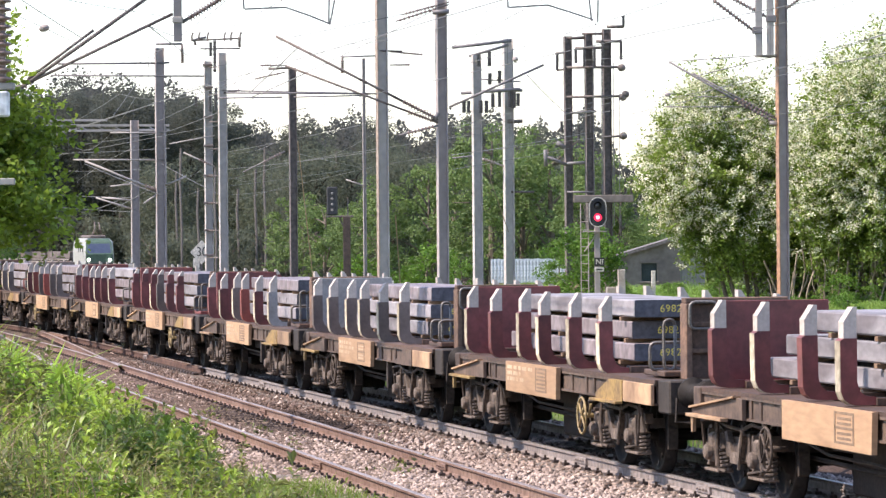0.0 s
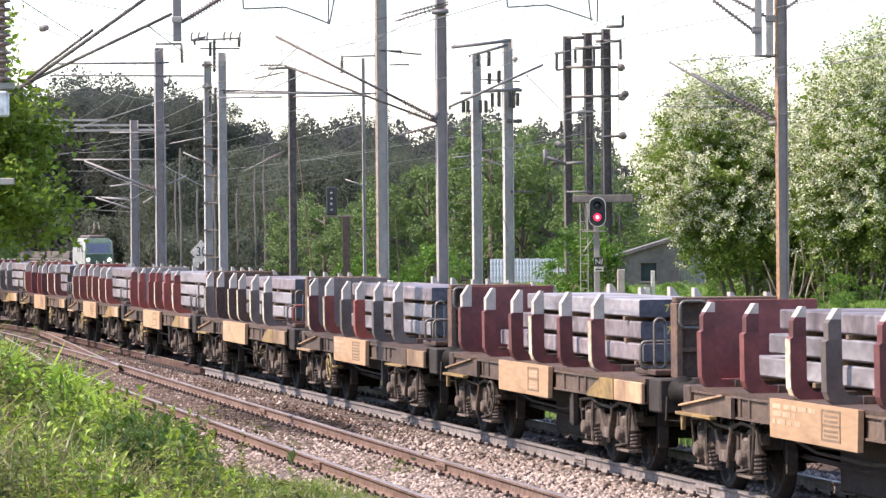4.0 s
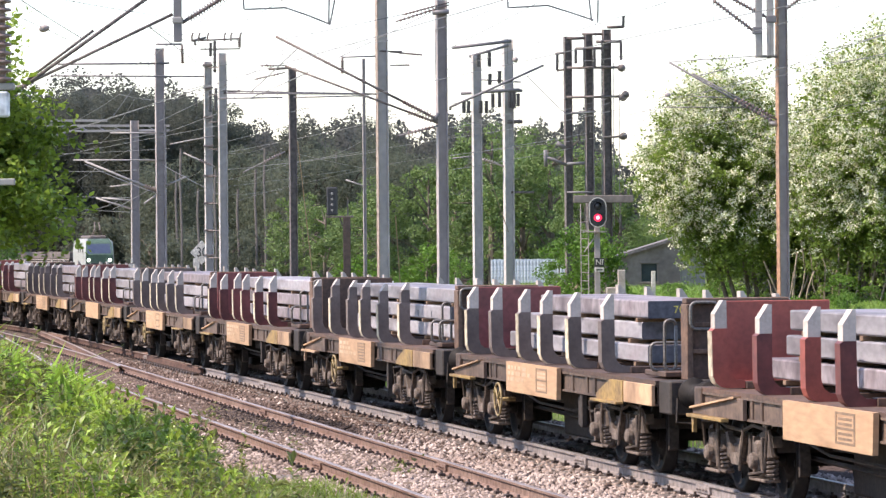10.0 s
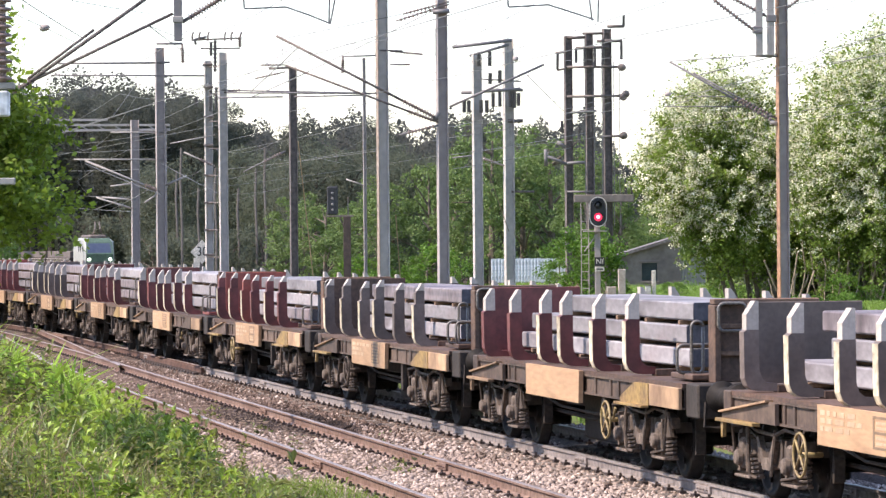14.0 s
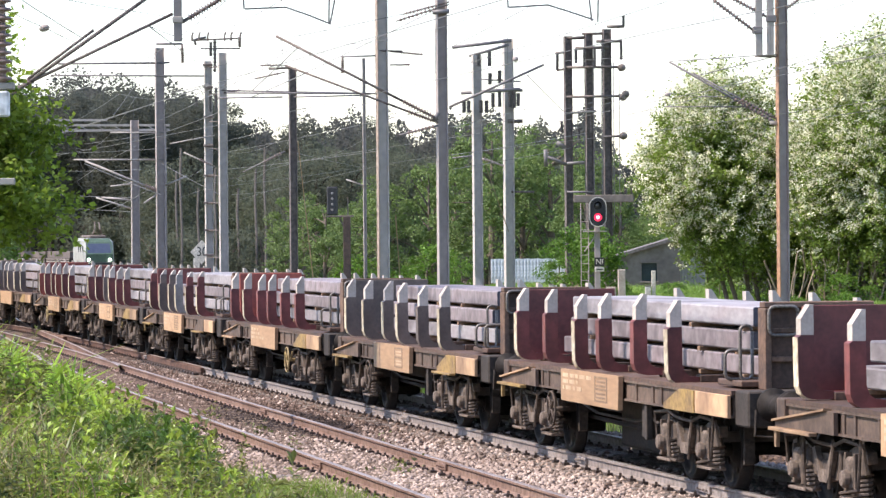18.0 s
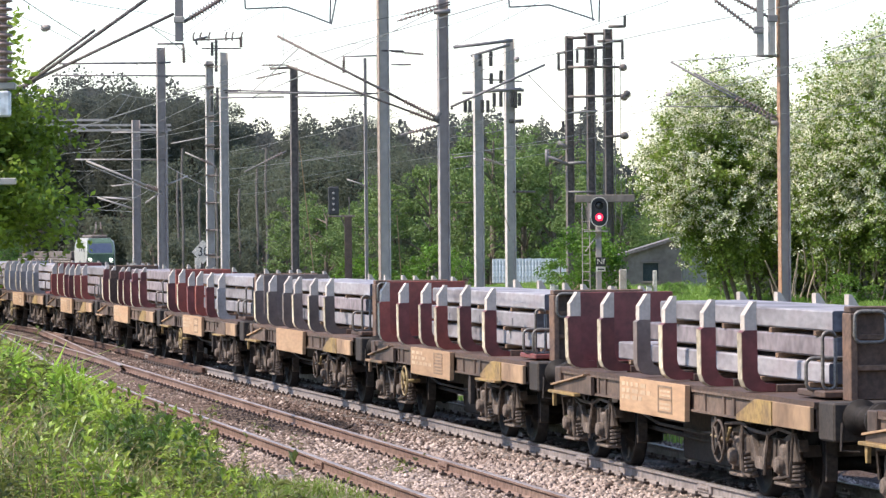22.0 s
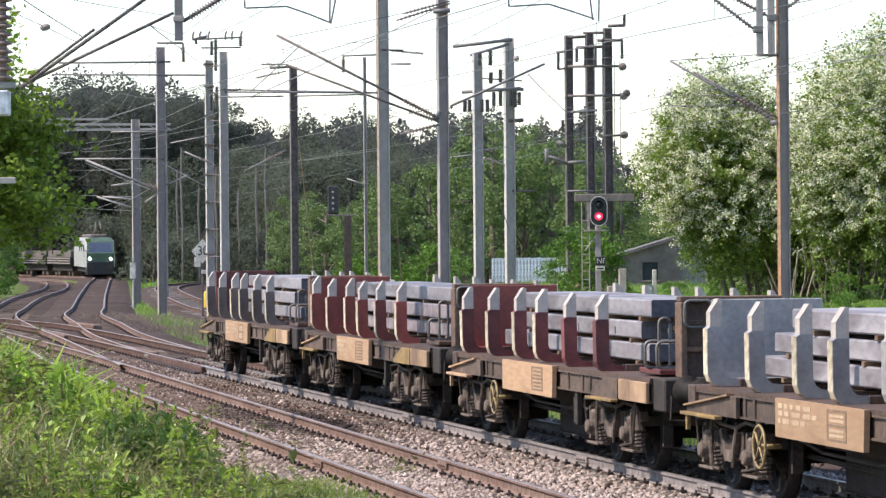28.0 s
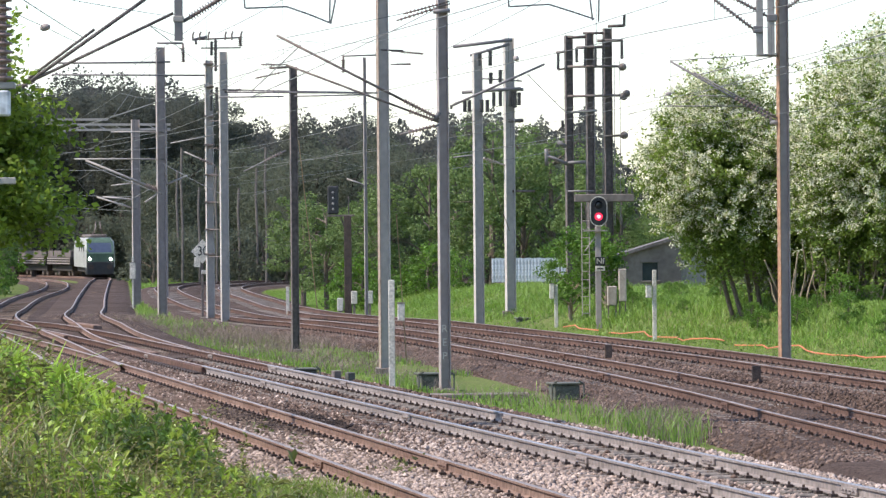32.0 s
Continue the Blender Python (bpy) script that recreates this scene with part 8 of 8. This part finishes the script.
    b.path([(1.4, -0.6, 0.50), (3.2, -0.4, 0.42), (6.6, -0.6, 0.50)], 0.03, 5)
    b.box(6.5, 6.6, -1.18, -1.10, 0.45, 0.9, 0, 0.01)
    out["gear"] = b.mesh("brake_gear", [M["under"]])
    # oversized dark blocks added at the couplings, standing in for shade there
    out["block_front"] = Builder().box(10.2, 11.75, -0.24, 0.24, 0.16, 0.84, 0, 0.03).mesh("draw_gear", [M["under"]])
    out["block_rear"] = Builder().box(-1.6, -1.0, -0.22, 0.22, 0.16, 0.84, 0, 0.03).mesh("draw_gear", [M["under"]])
    b = Builder()
    b.path([(6.55, -1.22, 0.66), (7.2, -1.22, 0.64), (7.3, -1.22, 0.78)], 0.018, 5)
    out["lever"] = b.mesh("brake_lever", [M["yellow"]])
    # coupling hose and hook at the rear
    b = Builder()
    b.path([(-0.96, -0.35, 0.85), (-1.1, -0.35, 0.7), (-1.15, -0.3, 0.45), (-1.25, -0.2, 0.40), (-1.35, -0.1, 0.5)], 0.03, 6)
    out["rear_hose"] = b.mesh("brake_hose", [M["under"]])
    out["hook"] = Builder().box(-1.3, -0.96, -0.06, 0.06, 0.95, 1.08, 0, 0.02).mesh("coupling_hook", [M["under"]])
    out["rear_step"] = Builder().path([(-0.92, -1.05, 0.86), (-0.92, -1.07, 0.55), (-0.92, -0.95, 0.50)], 0.018, 5).mesh("corner_step", [M["under"]])
    return out


WM = wagon_meshes()
STAKE_M = {(k, s): stake_meshes(M[k], s) for k in ("maroon", "red", "grey", "pale_grey", "brown") for s in (-1, 1)}
CODE = {"m": "maroon", "r": "red", "g": "grey", "p": "pale_grey", "b": "brown"}
# rearmost wagon first: stake colours, rear bulkhead, yellow gussets, hand wheel, slabs (b bare steel, k rust bloom)
TRAIN = [
    ("gggggg", "maroon", 0, "d", "bbb"), ("rrrrrr", "red", 0, "d", "bbb"), ("mmmmmm", "red", 1, "y", "bbb"), ("pppppp", "pale_grey", 0, "y", "bbb"),
    ("rrmmrr", "maroon", 1, "d", "bbb"), ("mbmmmm", "brown", 0, "d", "kkk"), ("mrmrmp", "red", 1, "y", "bbb"), ("gggggg", "grey", 0, "d", "bkb"),
    ("rmmrmm", "red", 1, "y", "bbb"), ("mmgmmm", "maroon", 0, "d", "bkb"), ("mggpmm", "maroon", 1, "d", "bkb"), ("mmmmmm", "red", 0, "y", "bkk"),
    ("gggggg", "grey", 1, "d", "bkk"), ("mmmmmm", "maroon", 0, "d", "bbb"), ("mmmmmm", "maroon", 0, "d", "bbb"), ("mmrmmm", "red", 1, "y", "kbb"),
    ("gggggg", "brown", 0, "d", "bbk"), ("mmmmmm", "maroon", 1, "y", "bbb"), ("gggggg", "grey", 1, "y", "bbk"), ("mmmmmm", "maroon", 0, "d", "bbb"),
    ("gggggg", "brown", 0, "y", "bbb"), ("gggggg", "maroon", 1, "y", "bbk"), ("rmrmrm", "red", 0, "y", "kbb"), ("rrrrrr", "red", 1, "y", "bbk"),
    ("rrrrrr", "pale_grey", 0, "y", "bbb"), ("gbbbgg", "brown", 0, "d", "bbk"), ("mrgrgg", "grey", 1, "y", "bbk"), ("mmmmmm", "maroon", 0, "d", "kkb"),
    ("mmmgmm", "maroon", 0, "y", "bbk"), ("mmgrmp", "maroon", 1, "d", "bbk"), ("gggggg", "pale_grey", 0, "d", "bbk"), ("mmmmmm", "maroon", 1, "y", "bbb"),
    ("mmmmmm", "maroon", 1, "d", "bbb"),
]
MARKS = {31: ("69827", "69827", "6982"), 30: ("69827", "69827", ""), 28: ("69817", "69837", "69998"), 27: ("", "70", "70"), 25: ("", "", "70005"), 22: ("", "70000 47", "70000 48"), 23: ("", "", "700"),
         21: ("", "", "70000"), 20: ("", "70", "70"), 19: ("", "", "69"), 18: ("", "69", "69"), 14: ("", "69", "69"), 13: ("", "", "69"), 12: ("69", "69", "699"),
         11: ("", "", "69"), 10: ("", "69", "69"), 9: ("", "", "69"), 8: ("69", "69", "69"), 6: ("", "69", "69"), 5: ("69", "69", "69963"), 3: ("", "", "699"), 2: ("", "69", "69950"), 1: ("", "", "6995"), 0: ("", "", "6995")}
FINISH = {"m": "maroon", "r": "faded red", "g": "grey-brown", "p": "pale grey", "b": "brown"}
FRONT_WHEEL = (4, 7, 9, 11, 14, 17, 22, 25, 28, 31)
BOGIE_X = (0.15, 8.10)
WHEELS = []


def build_bogie(root, x):
    bg = part("bogie", None, root, at=pose(x, 0, 0))
    part("cross_beam", WM["bolster"], bg)
    for s in (-1, 1):
        part("side_frame", WM["frame"], bg, at=pose(0, 1.0 * s, 0))
        for ax in (-0.9, 0.9):
            part("axle_box", WM["axle_box"], bg, at=pose(ax, 1.04 * s, 0, 0, 0, 0 if s < 0 else 180))
            for o in (-0.26, 0.26):
                part("coil_spring", WM["spring"], bg, at=pose(ax + o, 1.03 * s, 0))
                if s < 0:
                    part("spring_cup", WM["cup"], bg, at=pose(ax + o, -1.03, 0))
            if s < 0:
                part("horn_guide", WM["guide"], bg, at=pose(ax - 0.155, -1.03, 0))
                part("horn_guide", WM["guide"], bg, at=pose(ax + 0.155, -1.03, 0))
    for ax in (-0.9, 0.9):
        WHEELS.append((part("wheelset", WM["wheelset"], bg, at=pose(ax, 0, 0.458)), ax))
    part("frame_link", WM["link"], bg, at=pose(0, -1.0, 0))
    for nm in ("pipe_long", "pipe_a", "pipe_b", "pipe_c"):
        part("brake_pipe", WM[nm], bg)
    for bx in (-1.42, -0.40, 0.40, 1.42):
        part("brake_block", WM["brake"], bg, at=pose(bx, 0, 0))
    return bg


def build_wagon(n):
    code, bulk, yellow, wheel, slabs = TRAIN[n]
    kinds = [FINISH[c] for c in sorted(set(code), key=code.index)]
    root = thing("slab_wagon", None, "flat wagon with " + " and ".join(kinds[:2]) + " stakes carrying steel slabs", "freight wagon", "wagons of the slab train")
    part("floor_plate", WM["floor"], root)
    part("solebar", WM["sole_near"], root)
    part("solebar", WM["sole_far"], root)
    part("end_plate", WM["gusset_plain" if n % 3 == 2 else "gusset"], root)
    part("end_plate", WM["gusset_front"], root)
    part("wedge_plate", WM["wedge_ochre" if n % 4 != 2 else "wedge"], root, "ochre wedge-shaped plate" if n % 4 != 2 else "")
    if yellow:
        part("step_bar", WM["step_bar"], root, "ochre yellow step bar")
    part("headstock", WM["head_rear"], root)
    part("headstock", WM["head_front"], root)
    for y in (-0.875, 0.875):
        part("buffer", WM["buffer"], root, at=pose(-1.16, y, 1.05, 0, 0, 180))
        part("buffer", WM["buffer_long"], root, at=pose(10.95, y, 1.05))
    bx = part("side_box", WM["box"], root, "beige box with stencilled data")
    if n not in (5, 7, 11, 17, 25):
        part("data_panel", WM["panel_frame"], bx)
        part("data_lines", WM["panel_pale" if n % 3 == 0 else "panel_ink"], bx)
    if n % 5 != 2:
        tagged(part("stencil_lines", WM["stencil_%d" % (n % 3)], bx), kind="stuff")
    rs = random.Random(500 + n)
    short_caps = n in (24, 20, 15, 10, 5, 16, 28)
    painted = 0.85 if code[1] in "gpb" else rs.choice((0.35, 0.6, 0.85))
    for c, x in zip(code, STAKES):
        part("cradle_bar", WM["bolsterbar"], root, at=pose(x, 0, 0))
        for s in (-1, 1):
            sm = STAKE_M[(CODE[c], s)]
            st = part("stake", sm["body"], root, at=pose(x, 0, random.uniform(-0.02, 0.02), random.uniform(-0.5, 0.5), 0, 0))
            if short_caps:
                part("neck", sm["neck"], st)
            part("tip", sm["cap" if short_caps else "tip"], st, "worn cream-painted tip")
            if s < 0 and rs.random() < painted:
                part("edge_strip", sm["edge"], st)
    bh = part("bulkhead", WM["bulk_" + bulk], root, at=pose(-1.0, 0, 0))
    for me in WM["bulk_bars_" + bulk]:
        part("bulkhead_bar", me, bh)
    bh = part("bulkhead", WM["bulk_front"], root, at=pose(10.25, 0, 0))
    for me in WM["bulk_front_bars"]:
        part("bulkhead_bar", me, bh)
    part("platform", WM["platform_red" if n in (2, 3, 14, 8, 28) else "platform"], root)
    part("handrail", WM["rail_low"], root)
    if n % 2 == 0 or n == 25:
        part("handrail", WM["rail_red" if n == 25 else "rail_mid"], root)
    part("corner_step", WM["step"], root)
    part("brake_hose", WM["hose"], root)
    part("handrail", WM["rail_hoop"], root)
    part("handrail", WM["rail_high"], root)
    hw = WM["handwheel_yellow" if wheel == "y" else "handwheel_dark"]
    if n in FRONT_WHEEL:
        part("hand_wheel", hw, root, at=pose(7.05, -1.28, 0.62))
        part("brake_lever", WM["lever"], root)
    else:
        part("hand_wheel", hw, root, at=pose(1.75, -1.22, 0.62))
    part("brake_gear", WM["gear"], root)
    part("draw_gear", WM["block_front"], root)
    part("draw_gear", WM["block_rear"], root)
    part("brake_hose", WM["rear_hose"], root)
    part("coupling_hook", WM["hook"], root)
    part("corner_step", WM["rear_step"], root)
    for x in BOGIE_X:
        build_bogie(root, x)
    return root


SLAB_SHAPE = [(-0.575, 0.018), (-0.560, 0.0), (0.560, 0.0), (0.575, 0.018), (0.575, 0.204), (0.560, 0.222), (-0.560, 0.222), (-0.575, 0.204)]


def slab_mesh(length, m):
    b = Builder()
    b.prism(SLAB_SHAPE, 0.0, length - 0.004, "x", 0)
    b.prism([(u * 0.995, 0.001 + z * 0.99) for u, z in SLAB_SHAPE], length - 0.004, length, "x", 1)
    return b.mesh("steel_slab", [m, M["slab_end"]])


SLABS = {}
# where the front end of each wagon's top slab lies, rearmost wagon first
ENDS = (7.8, 9.3, 8.1, 8.4, 8.8, 8.9, 8.8, 8.8, 8.95, 8.95, 9.1, 9.1, 8.85, 9.2, 8.4, 8.3, 8.6, 8.5, 8.8, 9.2, 9.4, 7.65, 6.1, 8.9, 8.9, 7.4, 7.9, 7.8, 6.55, 7.55, 7.05, 7.25, 7.6)
SPACER = Builder().box(-0.05, 0.05, -0.60, 0.60, -0.055, -0.002, 0, 0.004).mesh("timber_spacer", [M["timber"]])
MARK = Builder().box(-0.035, 0.035, -0.5775, -0.5735, 0.03, 0.13).mesh("dark_mark", [M["slab_end"]])


def build_load(n):
    """The slabs of one wagon, each with its place on the wagon."""
    rng = random.Random(100 + n)
    out, z = [], 1.31
    marked = n in (2, 8, 23, 24, 29, 20)
    for k, c in enumerate(TRAIN[n][4] if n % 3 != 1 or TRAIN[n][4] != "bbb" else "kkb"):
        x1 = ENDS[n] - (0.0 if k == 2 else rng.uniform(-0.15, 0.5))
        x0 = rng.uniform((-0.8, -0.2, 0.2)[k], (0.0, 1.2, 1.7)[k])
        L = round((x1 - x0) / 0.4) * 0.4
        y = rng.uniform(-0.05, 0.05)
        label = "long grey mill-scaled steel slab on wagon cradles" if c == "b" else "long pinkish rust-bloomed steel slab on wagon cradles"
        if (c, L) not in SLABS:
            SLABS[(c, L)] = slab_mesh(L, M["slab" if c == "b" else "slab_pink"])
        ob = thing("steel_slab", SLABS[(c, L)], label, "steel slab", "slabs of the train")
        for f in (0.1, 0.42, 0.72, 0.93):
            part("timber_spacer", SPACER, ob, at=pose(L * f + rng.uniform(-0.3, 0.3), 0, 0, 0, 0, rng.uniform(-2, 2)))
        if marked and k == 1:
            for f in (0.2, 0.35, 0.5, 0.66, 0.8):
                part("dark_mark", MARK, ob, at=pose(L * f, 0, 0))
        txt = MARKS.get(n, ("", "", ""))[k]
        if txt:
            cu = bpy.data.curves.new("stencil", "FONT")
            cu.body, cu.size, cu.extrude, cu.space_character = txt, 0.135, 0.0006, 1.1
            cu.materials.append(M["chalk"])
            part("stencil_number", cu, ob, at=pose(L + 0.0015, -0.24, 0.065, 90, 0, 90))
        out.append((ob, Vector((x1 - L, y, z))))
        z += 0.278 + rng.uniform(-0.004, 0.006)
    return out


WAGONS = [(build_wagon(n), build_load(n)) for n in range(len(TRAIN))]
# yellow tail lamp box on the rearmost wagon
tb = Builder().box(-1.22, -1.06, -1.20, -0.98, 1.36, 1.74, 0, 0.03).tube((-1.14, -1.09, 1.73), (-1.14, -1.09, 1.80), 0.03, n=8).box(-1.16, -1.10, -1.12, -1.05, 1.15, 1.37)
part("tail_marker", tb.mesh("tail_marker", [M["tail_yellow"]]), WAGONS[0][0], "yellow tail marker box")


# ---- movement ----
def wagon_pose(n, t):
    s = st1_place(t) + PITCH * n
    a, _ = train_path(s + BOGIE_X[0])
    b, _ = train_path(s + BOGIE_X[1])
    d = (b - a).normalized()
    o = a - d * BOGIE_X[0]
    return pose(o.x, o.y, 0, 0, 0, math.degrees(math.atan2(d.y, d.x)))


def motions():
    times = [2.0 * k for k in range(17)]
    for n, (wagon, load) in enumerate(WAGONS):
        poses = [(t, wagon_pose(n, t)) for t in times]
        walk(wagon, poses)
        for slab, off in load:
            walk(slab, [(t, m @ pose(off.x, off.y, off.z)) for t, m in poses])
    # the leaning tree sways a little in the wind
    home = LEFT_TREE.matrix_basis.copy()
    walk(LEFT_TREE, [(2.0 * k, home @ pose(0, 0, 0, 0.25 * math.sin(k * 2.1), 0.55 * math.sin(k * 1.3 + 0.6), 0)) for k in range(17)])
    # wheel pairs roll with the train; alike ones share their keys
    steps = [k / 30.0 for k in range(0, 961)]
    shared = {}
    for wheels, ax in WHEELS:
        if ax not in shared:
            walk(wheels, [(t, pose(ax, 0, 0.458) @ Matrix.Rotation((st1_place(t) + 472.6) / 0.458, 4, "Y")) for t in steps])
            shared[ax] = wheels.animation_data
        else:
            wheels.rotation_mode = "QUATERNION"
            own = wheels.animation_data_create()
            own.action = shared[ax].action
            own.action_slot = shared[ax].action_slot


motions()
